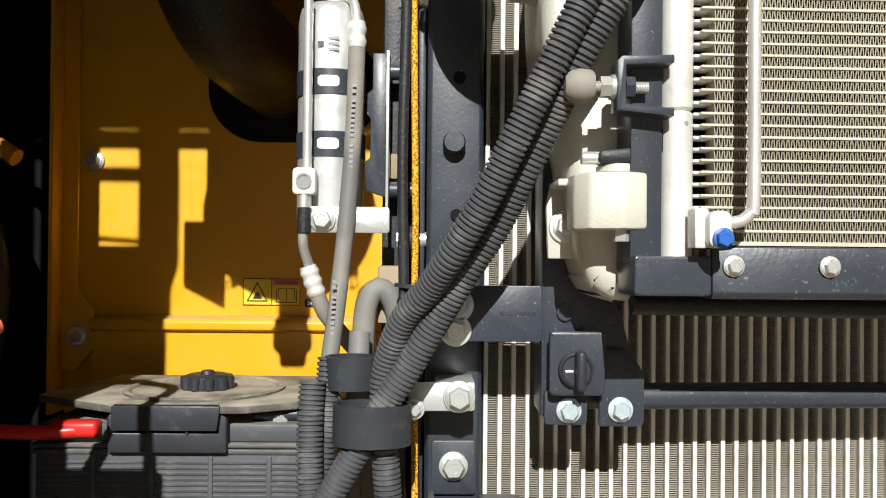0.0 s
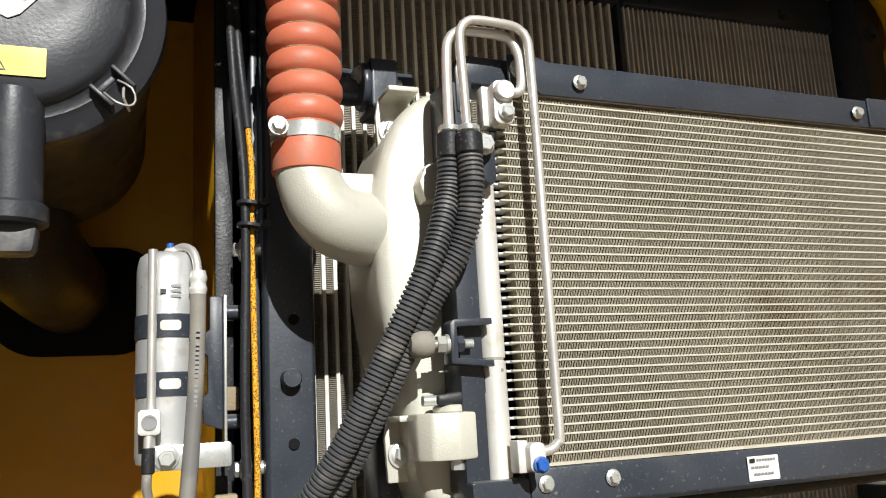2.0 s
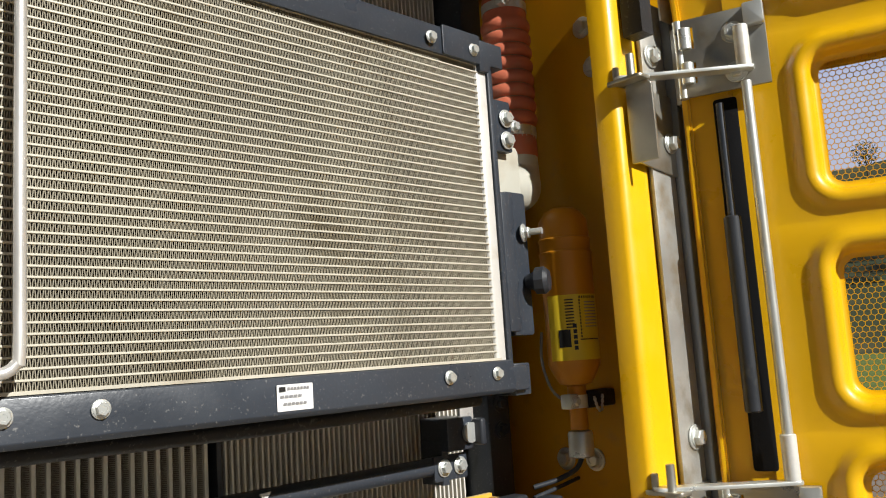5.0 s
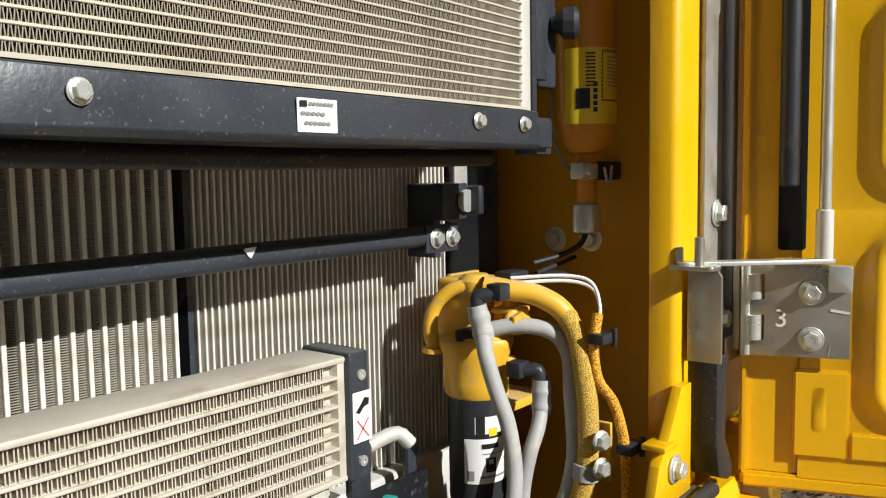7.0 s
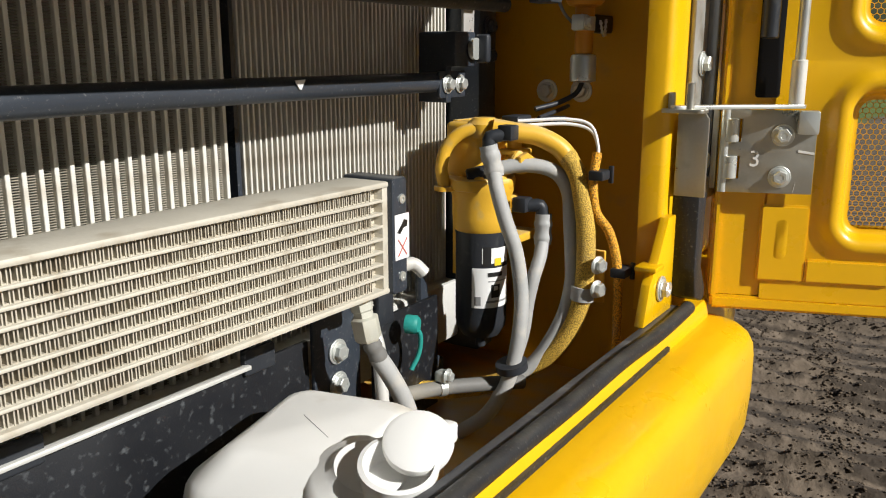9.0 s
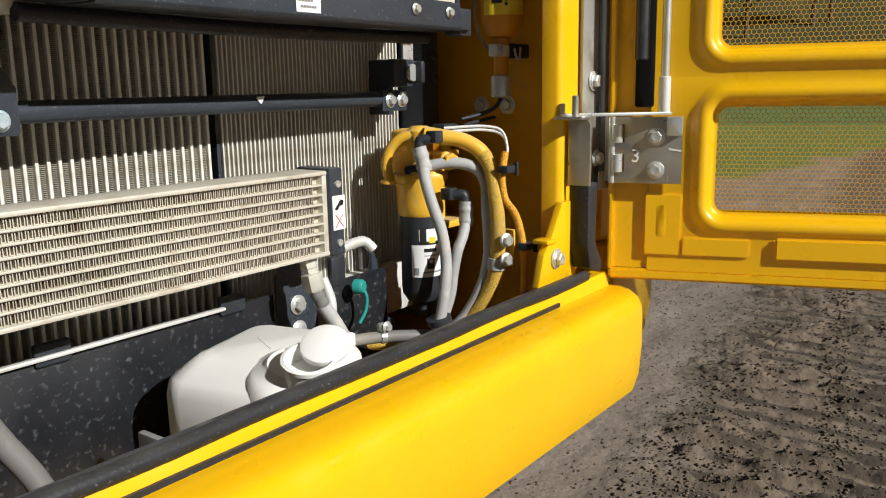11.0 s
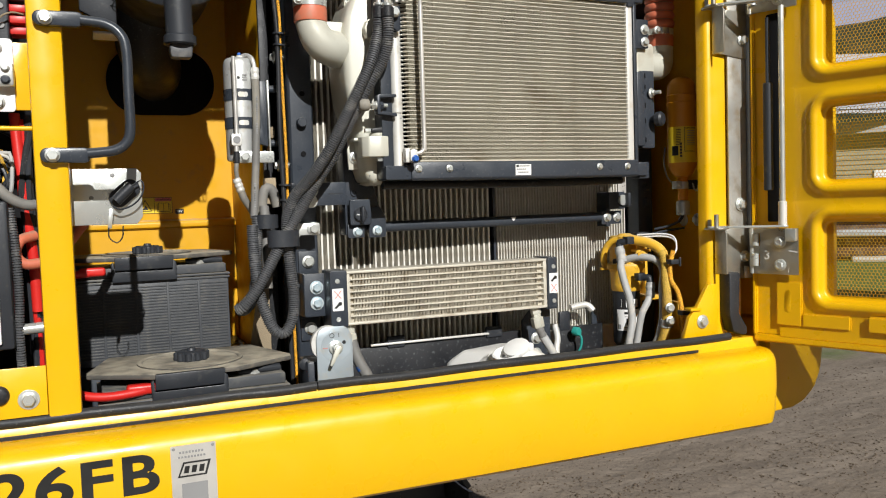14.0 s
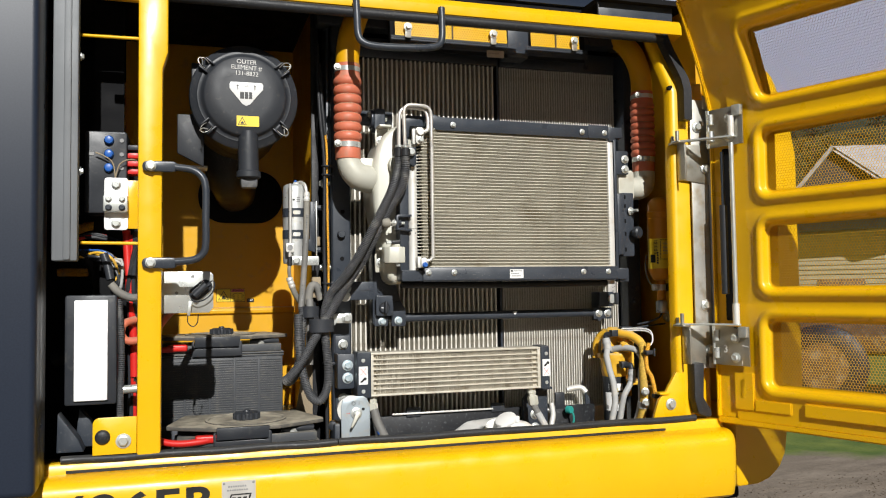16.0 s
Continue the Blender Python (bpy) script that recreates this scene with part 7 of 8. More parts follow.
def stay_bracket(z):
    t = thing("stay_bracket", "folded zinc plate bracket bolted to the hinge post", "bracket", (0.98, 0.51, z), group="stay brackets")
    part("base_plate", prism([(0.946, z - 0.108), (1.060, z - 0.122), (1.076, z - 0.110), (1.076, z - 0.006), (0.946, z - 0.006)], facing(0.508), 0.004, 0.001), "zinc_sheet", t)
    part("wing", prism([(0.474, z - 0.112), (0.513, z - 0.112), (0.513, z - 0.006), (0.480, z - 0.006), (0.474, z - 0.014)], sideways(0.943), 0.005, 0.001), "zinc_sheet", t)
    part("top_tab", prism(rounded(0.922, 0.476, 0.952, 0.530, 0.008), upwards(z - 0.007), 0.005, 0.001), "zinc_sheet", t)
    bolt(t, (1.030, 0.507, z - 0.075), r=0.0105, washer=1.35)
    part("pin", cyl((0.934, 0.519, z - 0.004), (0.934, 0.519, z + 0.018), 0.0045, 12, 0.001), "zinc_sheet", t)
    part("pin", cyl((0.934, 0.496, z - 0.004), (0.934, 0.496, z + 0.030), 0.0055, 12, 0.001), "zinc_sheet", t)
    return t


stay_bracket(1.597)
stay_bracket(2.118)

# rubber seals beside the post
rs1 = thing("corner_seal", "black rubber seal with kinked foot on the post", "seal", (0.965, 0.48, 1.34))
part("seal", prism([(0.961, 1.486), (0.994, 1.486), (0.990, 1.388), (1.014, 1.352), (1.014, 1.337), (1.002, 1.334), (0.972, 1.345), (0.961, 1.385)], facing(0.484), 0.035, 0.003), "rubber", rs1)
rs2 = thing("upper_seal", "black rubber seal following the bend of the post", "seal", (0.95, 0.48, 2.15))
bm = bmesh.new()
sec = [(0.0, 0.0), (0.026, 0.0), (0.026, 0.030), (0.0, 0.030)]
rr = []
for x, y, z in ((0.952, 0.484, 2.180), (0.952, 0.484, 2.268), (0.948, 0.490, 2.30), (0.932, 0.545, 2.41), (0.924, 0.558, 2.45), (0.917, 0.560, 2.475)):
    rr.append([bm.verts.new((x + a, y + b, z)) for a, b in sec])
for a, b in zip(rr, rr[1:]):
    for i in range(4):
        bm.faces.new((a[i], a[(i + 1) % 4], b[(i + 1) % 4], b[i]))
bm.faces.new(rr[0][::-1])
bm.faces.new(rr[-1])
bmesh.ops.recalc_face_normals(bm, faces=bm.faces[:])
part("seal", bm, "rubber", rs2)

# ---- the open door ----
DD, DN, DH = Vector((0.332, -0.943, 0)).normalized(), Vector((-0.943, -0.332, 0)).normalized(), Vector((1.034, 0.480, 0))


def lean(z):
    """The door bends inwards near its top."""
    return 0.0 if z < 2.20 else 0.55 * (z - 2.20) ** 1.15


def on_door(u_, z, w=0.0):
    return DH + DD * u_ + DN * (w + lean(z)) + Vector((0, 0, z))


door = thing("engine_door", "open yellow steel door with four perforated windows", "door", on_door(0.7, 1.31))
WL, WR = 0.163, 1.16
WIN = [(1.432, 1.607), (1.697, 1.866), (1.956, 2.120), (2.217, 2.392)]
EDGE = [1.335, 1.652, 1.911, 2.168, 2.50]
N_C = 8


def round_rect(u0, z0, u1, z1, r):
    out_ = []
    for cu, cz, a0 in ((u1 - r, z1 - r, 0), (u0 + r, z1 - r, 90), (u0 + r, z0 + r, 180), (u1 - r, z0 + r, 270)):
        out_ += [(cu + r * math.cos(radians(a0 + 90 * k / N_C)), cz + r * math.sin(radians(a0 + 90 * k / N_C))) for k in range(N_C + 1)]
    # points along the long edges, so that they can follow the bend
    full = []
    for k, (a, b) in enumerate(zip(out_, out_[1:] + out_[:1])):
        full.append(a)
        for f in (0.2, 0.4, 0.6, 0.8):
            if (k + 1) % (N_C + 1) == 0:
                full.append((a[0] + (b[0] - a[0]) * f, a[1] + (b[1] - a[1]) * f))
    return full


bm = bmesh.new()
for (z0, z1), e0, e1 in zip(WIN, EDGE, EDGE[1:]):
    loops = []
    for o, w, rad in ((None, 0.0, 0.0), (0.040, 0.000, 0.055), (0.031, 0.003, 0.047), (0.026, 0.008, 0.042), (0.020, 0.010, 0.037), (0.012, 0.008, 0.030), (0.007, 0.000, 0.026), (0.005, -0.012, 0.024), (0.002, -0.016, 0.021), (-0.003, -0.016, 0.018)):
        if o is None:
            pts = round_rect(0.062, e0, 1.26, e1, 0.004)
        else:
            lim = min(o, (z0 - e0) * 0.93, (e1 - z1) * 0.93)
            pts = round_rect(WL - o, z0 - lim, WR + o, z1 + lim, max(rad, 0.012))
        loops.append([bm.verts.new(on_door(a, b, w)) for a, b in pts])
    for a, b in zip(loops, loops[1:]):
        n = len(a)
        for i in range(n):
            bm.faces.new((a[i], a[(i + 1) % n], b[(i + 1) % n], b[i]))
bmesh.ops.remove_doubles(bm, verts=bm.verts, dist=0.0004)
bmesh.ops.recalc_face_normals(bm, faces=bm.faces[:])
part("inner_panel", bm, "yellow", door, "pressed yellow inner panel", sharp=70)
# hinge stile, lower flange with pressed rib, outer edge
def door_strip(u0, u1, zs_, w0, w1, name, mat, bevel_=0.003):
    bm_ = bmesh.new()
    rr_ = [[bm_.verts.new(on_door(a, z, w)) for a, w in ((u0, w0), (u1, w0), (u1, w1), (u0, w1))] for z in zs_]
    for a, b in zip(rr_, rr_[1:]):
        for i in range(4):
            bm_.faces.new((a[i], a[(i + 1) % 4], b[(i + 1) % 4], b[i]))
    bm_.faces.new(rr_[0])
    bm_.faces.new(rr_[-1])
    bmesh.ops.recalc_face_normals(bm_, faces=bm_.faces[:])
    if bevel_:
        bmesh.ops.bevel(bm_, geom=[e for e in bm_.edges], offset=bevel_, segments=2, affect="EDGES")
    return part(name, bm_, mat, door)


zz = [1.335, 1.8, 2.2, 2.28, 2.36, 2.44, 2.50]
door_strip(0.0, 0.064, zz, -0.018, -0.004, "hinge_stile", "yellow")
door_strip(-0.004, 0.006, zz, -0.06, 0.004, "stile_edge", "yellow")
door_strip(1.255, 1.30, zz, -0.06, 0.004, "latch_stile", "yellow")
door_strip(-0.002, 1.30, [1.318, 1.337], -0.06, 0.003, "lower_flange", "yellow", 0.004)
door_strip(0.055, 0.116, [1.361, 1.466], -0.004, 0.0045, "corner_pad", "yellow", 0.003)
door_strip(0.1165, 0.224, [1.361, 1.394], -0.004, 0.0045, "lower_rib", "yellow", 0.003)
door_strip(0.258, 1.25, [1.358, 1.400], -0.004, 0.009, "lower_rib", "yellow", 0.006)
door_strip(0.0, 1.30, [2.498, 2.515], -0.06, 0.004, "upper_flange", "yellow", 0.004)
part("pressed_slot", prism(rounded(-0.009, -0.028, 0.009, 0.028, 0.008), Matrix.Translation(on_door(0.083, 1.4195, 0.0045)) @ Matrix((DD, Vector((0, 0, 1)), -DN)).transposed().to_4x4(), 0.003, 0.001), "yellow", door)
bm = bmesh.new()
for (ua, ub), zs_ in (((-0.004, WL), zz), ((WR, 1.30), zz)):
    rr_ = [[bm.verts.new(on_door(a, z, -0.06)) for a in (ua, ub)] for z in zs_]
    for a, b in zip(rr_, rr_[1:]):
        bm.faces.new((a[0], a[1], b[1], b[0]))
gaps = [(1.318, WIN[0][0])] + [(a[1], b[0]) for a, b in zip(WIN, WIN[1:])] + [(WIN[3][1], 2.515)]
for z0, z1 in gaps:
    rr_ = [[bm.verts.new(on_door(a, z, -0.06)) for a in (WL, WR)] for z in (z0, (z0 + z1) / 2, z1)]
    for a, b in zip(rr_, rr_[1:]):
        bm.faces.new((a[0], a[1], b[1], b[0]))
bmesh.ops.recalc_face_normals(bm, faces=bm.faces[:])
part("outer_skin", bm, "yellow", door)


# perforated sheets: a honeycomb of rings round the holes
def perforated(u0, z0, u1, z1, pitch, hole, to_world, back):
    v, f = [], []
    dzp = pitch * math.sqrt(3) / 2
    for j in range(int((z1 - z0) / dzp) + 1):
        for i in range(int((u1 - u0) / pitch) + 1):
            cu, cz = u0 + (i + 0.5 * (j % 2)) * pitch, z0 + j * dzp
            b = len(v)
            for rad, off in ((pitch / math.sqrt(3), 0), (hole / 2, 0), (hole / 2, 1)):
                for k in range(6):
                    a = radians(30 + 60 * k)
                    v.append(to_world(min(max(cu + rad * math.cos(a), u0), u1), min(max(cz + rad * math.sin(a), z0), z1)) + back * off)
            f += [(b + k, b + (k + 1) % 6, b + 6 + (k + 1) % 6, b + 6 + k) for k in range(6)]
            f += [(b + 6 + k, b + 6 + (k + 1) % 6, b + 12 + (k + 1) % 6, b + 12 + k) for k in range(6)]
    me = bpy.data.meshes.new("perforated_sheet")
    me.from_pydata(v, [], f)
    return me


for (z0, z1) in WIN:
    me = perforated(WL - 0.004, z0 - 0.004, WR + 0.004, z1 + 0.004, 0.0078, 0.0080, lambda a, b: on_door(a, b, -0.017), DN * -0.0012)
    me.materials.append(M["yellow_dim"])
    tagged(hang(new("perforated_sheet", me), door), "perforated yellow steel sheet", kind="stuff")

# hinges on the door with marker writing on the lower one
def hinge(z, marked):
    rot = Matrix((DD, Vector((0, 0, 1)), -DN)).transposed().to_4x4()
    o = Matrix.Translation(on_door(0, z, 0.016)) @ rot
    t = part("hinge", prism([(0.004, -0.054), (0.113, -0.054), (0.113, 0.054), (0.004, 0.054), (0.004, 0.042), (0.022, 0.042), (0.022, 0.012), (0.004, 0.012), (0.004, -0.006), (0.022, -0.006), (0.022, -0.036), (0.004, -0.036)], o, 0.005, 0.0008), "zinc_sheet", door, "zinc plated hinge" + (" with white marker strokes" if marked else ""))
    for a, b in ((-0.036, -0.006), (0.012, 0.042)):
        part("knuckle", cyl(on_door(0.010, z + a, 0.014), on_door(0.010, z + b, 0.014), 0.009, 18, 0.001), "zinc", t)
    part("pivot", cyl(on_door(0.002, z - 0.054, 0.012), on_door(0.002, z + 0.054, 0.012), 0.006, 14), "zinc", t)
    part("body_leaf", box((1.040, 0.488, z - 0.054), (1.066, 0.496, z + 0.054), 0.001), "galv", t)
    bolt(t, on_door(0.072, z + 0.022, 0.017), DN, 0.0095, 1.5)
    bolt(t, on_door(0.072, z - 0.032, 0.017), DN, 0.0095, 1.5)
    part("rod_lug", prism(rounded(0.088, 0.024, 0.113, 0.054, 0.003), o @ Matrix.Translation((0, 0, -0.012)), 0.012, 0.001), "zinc", t)
    if marked:
        writing("3", 0.030, t, Matrix.Translation(on_door(0.040, z - 0.010, 0.0168)) @ Matrix((DD, Vector((0, 0, 1)), DN)).transposed().to_4x4(), "chalk", "marker_stroke")
        for a, b, c, d in ((0.092, 0.002, 0.112, -0.001), (0.090, -0.052, 0.092, -0.040)):
            part("marker_stroke", prism([(a, b - 0.0015), (c, d - 0.0015), (c, d + 0.0015), (a, b + 0.0015)], o @ Matrix.Translation((0, 0, -0.0008)), 0.0006), "chalk", t)


hinge(1.537, True)
hinge(2.150, False)
# stay rod with arms to the post
st = thing("door_stay", "zinc stay rod with flat arms between door and post", "stay", on_door(0.1, 1.6))
RU = 0.083
part("rod", cyl(on_door(RU, 1.60, 0.026), on_door(RU, 2.10, 0.026), 0.0065, 16), "zinc", st)
for z, s in ((1.598, 1), (2.119, -1)):
    part("sleeve", cyl(on_door(RU, z - 0.002, 0.026), on_door(RU, z + 0.056, 0.026), 0.0095, 16, 0.001), "alu_white", st, "pale sleeve")
    q = on_door(RU, z, 0.026)
    p_ = Vector((0.934, 0.508, z))
    dd = (q - p_).normalized()
    m = Matrix.Translation(p_) @ Matrix((dd, Vector((0, 0, 1)).cross(dd), Vector((0, 0, 1)))).transposed().to_4x4()
    L = (q - p_).length
    part("arm", prism(rounded(-0.012, -0.010, L + 0.012, 0.012, 0.009), m @ Matrix.Translation((0, 0, -0.004)), 0.005, 0.001), "zinc", st, "flat zinc arm")
# near-black strip and gas spring on the hinge stile
gsn = thing("gas_spring", "black gas spring beside the hinge stile", "gas spring", on_door(0.03, 1.66))
part("cylinder", cyl(on_door(0.046, 1.68, 0.016), on_door(0.046, 1.93, 0.016), 0.011, 18, 0.002), "plastic", gsn)
part("piston_rod", cyl(on_door(0.046, 1.93, 0.016), on_door(0.046, 2.08, 0.016), 0.005, 12), "black", gsn)
part("backing_strip", prism(rounded(0.036, 1.606, 0.066, 2.09, 0.004), Matrix.Translation(on_door(0, 0, 0.002)) @ Matrix((DD, Vector((0, 0, 1)), -DN)).transposed().to_4x4(), 0.003, 0.0005), "dark", gsn, "thin near-black strip")

# upper grab rail, mesh strips and tag under the beam
gr = thing("grab_rail", "bent black steel grab rail under the beam", "handle", (0.13, 0.54, 2.33))
part("rail", tube([(0.016, 0.545, 2.46), (0.016, 0.538, 2.42), (0.018, 0.531, 2.365), (0.030, 0.527, 2.345), (0.06, 0.525, 2.337), (0.13, 0.525, 2.338), (0.20, 0.525, 2.343), (0.232, 0.527, 2.352), (0.244, 0.531, 2.372), (0.247, 0.538, 2.42), (0.248, 0.545, 2.46)], 0.0095, 16), "black", gr)
for x0, x1, lb_ in ((0.164, 0.508, "wide"), (0.586, 0.746, "narrow")):
    ms = thing("mesh_guard", lb_ + " strip of perforated yellow sheet over black mesh under the hood", "guard", ((x0 + x1) / 2, 0.73, 2.43), group="mesh guards")
    me = perforated(x0, 2.434, x1, 2.530, 0.0078, 0.0046, lambda a, b: Vector((a, 0.722 + (b - 2.43) * 0.1, b)), Vector((0, 0.0015, 0)))
    me.materials.append(M["yellow"])
    tagged(hang(new("perforated_sheet", me), ms), "yellow perforated sheet", kind="stuff")
    me = perforated(x0 - 0.016, 2.404, x1 + 0.028, 2.434, 0.0068, 0.0044, lambda a, b: Vector((a, 0.7215, b)), Vector((0, 0.0015, 0)))
    me.materials.append(M["black"])
    tagged(hang(new("black_mesh", me), ms), "black perforated mesh", kind="stuff")
    # added behind the holes to keep sun streaks off the cores
    part("backing", box((x0 - 0.016, 0.742, 2.400), (x1 + 0.028, 0.748, 2.54), 0.001), "dark", ms, "unseen black sheet that stops sun behind the mesh")
    part("sheet_joint", box(((x0 + x1) / 2 - 0.002, 0.7195, 2.434), ((x0 + x1) / 2 + 0.002, 0.7215, 2.52)), "rubber", ms)
for x in (0.199, 0.460, 0.724):
    b = thing("guard_bolt", "zinc bolt with clip holding the mesh guard", "bolt", (x, 0.712, 2.44), group="guard bolts")
    part("clip", prism(rounded(x - 0.008, 2.426, x + 0.010, 2.462, 0.003), facing(0.712), 0.004, 0.001), "galv", b)
    bolt(b, (x, 0.711, 2.457), r=0.008)
tgp = thing("hood_tag", "small silver type plate under the hood", "label", (0.465, 0.71, 2.39))
part("tag", plate(0.441, 2.388, 0.494, 2.409, 0.716, 0.002, 0.001, 0), "galv", tgp)
bars(tgp, "print", [(0.446 + 0.005 * k, 2.398, 0.4492 + 0.005 * k, 2.4015) for k in range(7)], 0.716, "ink_grey")
part("frame_member", box((0.515, 0.735, 2.40), (0.582, 0.80, 2.54), 0.003), "black", hd)
part("frame_member", box((-0.05, 0.78, 2.47), (1.0, 0.84, 2.53), 0.003), "black", hd)

PLX0, PLX1, PLZ0, PLZ1 = -0.328, -0.253, 1.170, 1.276

# ---- marks on the sill ----
pl = thing("property_plate", "silver property plate riveted to the sill", "plate", (-0.02, 0.41, 1.19))
part("plate", plate(PLX0, PLZ0, PLX1, PLZ1, 0.4125, 0.002, 0.002, 0), "alu", pl)
for x in (PLX0 + 0.005, PLX1 - 0.005):
    part("rivet", lathe([(0.0028, 0), (0.002, 0.0015), (0, 0.0015)], (x, 0.4125, PLZ1 - 0.005), (0, -1, 0), 10), "ink_grey", pl)
bars(pl, "print", [(PLX0 + 0.014 + 0.0052 * k, PLZ1 - 0.014, PLX0 + 0.0175 + 0.0052 * k, PLZ1 - 0.010) for k in range(8)] + [(PLX0 + 0.012 + 0.0052 * k, PLZ1 - 0.022, PLX0 + 0.0155 + 0.0052 * k, PLZ1 - 0.0185) for k in range(9)], 0.4125, "ink_grey")
xa, za = PLX0 + 0.010, PLZ1 - 0.055
part("logo_shape", prism([(xa, za), (xa + 0.048, za), (xa + 0.056, za + 0.026), (xa + 0.010, za + 0.026)], facing(0.4118), 0.0006), "ink", pl)
part("logo_shape", prism([(xa + 0.004, za + 0.003), (xa + 0.045, za + 0.003), (xa + 0.051, za + 0.023), (xa + 0.012, za + 0.023)], facing(0.4112), 0.0006), "alu", pl)
for k in range(3):
    x = xa + 0.010 + 0.0125 * k
    part("logo_stroke", prism([(x, za + 0.007), (x + 0.008, za + 0.007), (x + 0.0105, za + 0.019), (x + 0.0025, za + 0.019)], facing(0.4106), 0.0006), "ink", pl)
bars(pl, "print", [(PLX0 + 0.016, PLZ0 + 0.006, PLX1 - 0.016, PLZ0 + 0.040)], 0.4125, "ink_grey")
nb = thing("sill_marking", "bold black machine code painted on the sill", "marking", (-0.3, 0.41, 1.15))
for k, (ch, x0, x1) in enumerate((("E", -0.737, -0.688), ("X", -0.682, -0.614), ("2", -0.601, -0.545), ("6", -0.536, -0.480), ("F", -0.468, -0.419), ("B", -0.405, -0.347))):
    ob = writing(ch, 0.09, nb, front(0, 0, 0), "ink", "letter", bold=0.0022)
    co = [v.co for v in ob.data.vertices]
    a0, a1, c0, c1 = min(c.x for c in co), max(c.x for c in co), min(c.z for c in co), max(c.z for c in co)
    for v in ob.data.vertices:      # each letter fills its own box, proud of the paint
        v.co = ((v.co.x - a0) / (a1 - a0) * (x1 - x0) + x0, 0.4134 + v.co.y, (v.co.z - c0) / (c1 - c0) * 0.066 + 1.204)

# ---- ground ----
m, nt, lk, p = nodes_of("dirt_ground")
tc = nt.new("ShaderNodeTexCoord").outputs["Object"]
c1 = mixed(nt, lk, noise_fac(nt, lk, 0.8, 0.3, 0.7, 6, tc), (0.180, 0.143, 0.108), (0.240, 0.193, 0.148))
c2 = mixed(nt, lk, noise_fac(nt, lk, 60, 0.50, 0.80, 9, tc), c1, (0.100, 0.078, 0.058))
c3 = mixed(nt, lk, noise_fac(nt, lk, 90, 0.62, 0.72, 4, tc), c2, (0.29, 0.245, 0.195))
stretch = nt.new("ShaderNodeMapping")      # long smears left by wheels along x
stretch.vector_type = "TEXTURE"
stretch.inputs["Rotation"].default_value = (0, 0, radians(7))
stretch.inputs["Scale"].default_value = (1.6, 0.45, 1)
lk.new(tc, stretch.inputs["Vector"])
c3 = mixed(nt, lk, noise_fac(nt, lk, 1.6, 0.48, 0.72, 6, stretch.outputs[0]), c3, (0.27, 0.222, 0.175))
c3 = mixed(nt, lk, noise_fac(nt, lk, 2.3, 0.58, 0.75, 6, stretch.outputs[0]), c3, (0.140, 0.110, 0.083))
sep = nt.new("ShaderNodeSeparateXYZ")
lk.new(tc, sep.inputs[0])
dug = nt.new("ShaderNodeMath")      # damp, freshly turned soil where the crawler has passed last
dug.operation = "MULTIPLY_ADD"
lk.new(sep.outputs[0], dug.inputs[0])
dug.inputs[1].default_value = -0.13
lk.new(sep.outputs[1], dug.inputs[2])
dug_edge = nt.new("ShaderNodeMath")
dug_edge.operation = "MULTIPLY_ADD"
lk.new(noise_fac(nt, lk, 2.2, 0.3, 0.7, 8, tc), dug_edge.inputs[0])
dug_edge.inputs[1].default_value = 0.5
lk.new(dug.outputs[0], dug_edge.inputs[2])
dug_r = nt.new("ShaderNodeMapRange")
dug_r.inputs["From Min"].default_value, dug_r.inputs["From Max"].default_value = 1.25, 0.85
lk.new(dug_edge.outputs[0], dug_r.inputs["Value"])
wave = nt.new("ShaderNodeTexWave")      # dark bands painted between pale ones, so that the tread bars read
wave.bands_direction = "X"
for key, val in (("Scale", 1.65), ("Distortion", 3.5), ("Detail", 5.0), ("Detail Scale", 2.2), ("Detail Roughness", 0.65)):
    wave.inputs[key].default_value = val
lk.new(tc, wave.inputs["Vector"])
bars_r = nt.new("ShaderNodeMapRange")
bars_r.inputs["From Min"].default_value, bars_r.inputs["From Max"].default_value = 0.25, 0.7
lk.new(wave.outputs["Fac"], bars_r.inputs["Value"])
turned = mixed(nt, lk, noise_fac(nt, lk, 9, 0.35, 0.65, 9, tc), (0.120, 0.091, 0.064), (0.195, 0.150, 0.108))
turned = mixed(nt, lk, bars_r.outputs[0], (0.062, 0.046, 0.032), turned)
near_r = nt.new("ShaderNodeMapRange")      # one crawler's width, ending beside the machine
near_r.inputs["From Min"].default_value, near_r.inputs["From Max"].default_value = -0.75, -0.35
lk.new(dug_edge.outputs[0], near_r.inputs["Value"])
ahead_r = nt.new("ShaderNodeMapRange")
ahead_r.inputs["From Min"].default_value, ahead_r.inputs["From Max"].default_value = 1.0, 1.8
lk.new(sep.outputs[0], ahead_r.inputs["Value"])
both = nt.new("ShaderNodeMath")
both.operation = "MULTIPLY"
lk.new(near_r.outputs[0], both.inputs[0])
lk.new(ahead_r.outputs[0], both.inputs[1])
mask = nt.new("ShaderNodeMath")
mask.operation = "MULTIPLY"
lk.new(both.outputs[0], mask.inputs[0])
lk.new(dug_r.outputs[0], mask.inputs[1])
c3 = mixed(nt, lk, mask.outputs[0], c3, turned)
far = nt.new("ShaderNodeMath")      # grass begins beyond the yard
far.operation = "MULTIPLY_ADD"
lk.new(sep.outputs[0], far.inputs[0])
far.inputs[1].default_value = 0.12
lk.new(sep.outputs[1], far.inputs[2])
edge = nt.new("ShaderNodeMath")
edge.operation = "MULTIPLY_ADD"
lk.new(noise_fac(nt, lk, 0.9, 0.2, 0.8, 8, tc), edge.inputs[0])
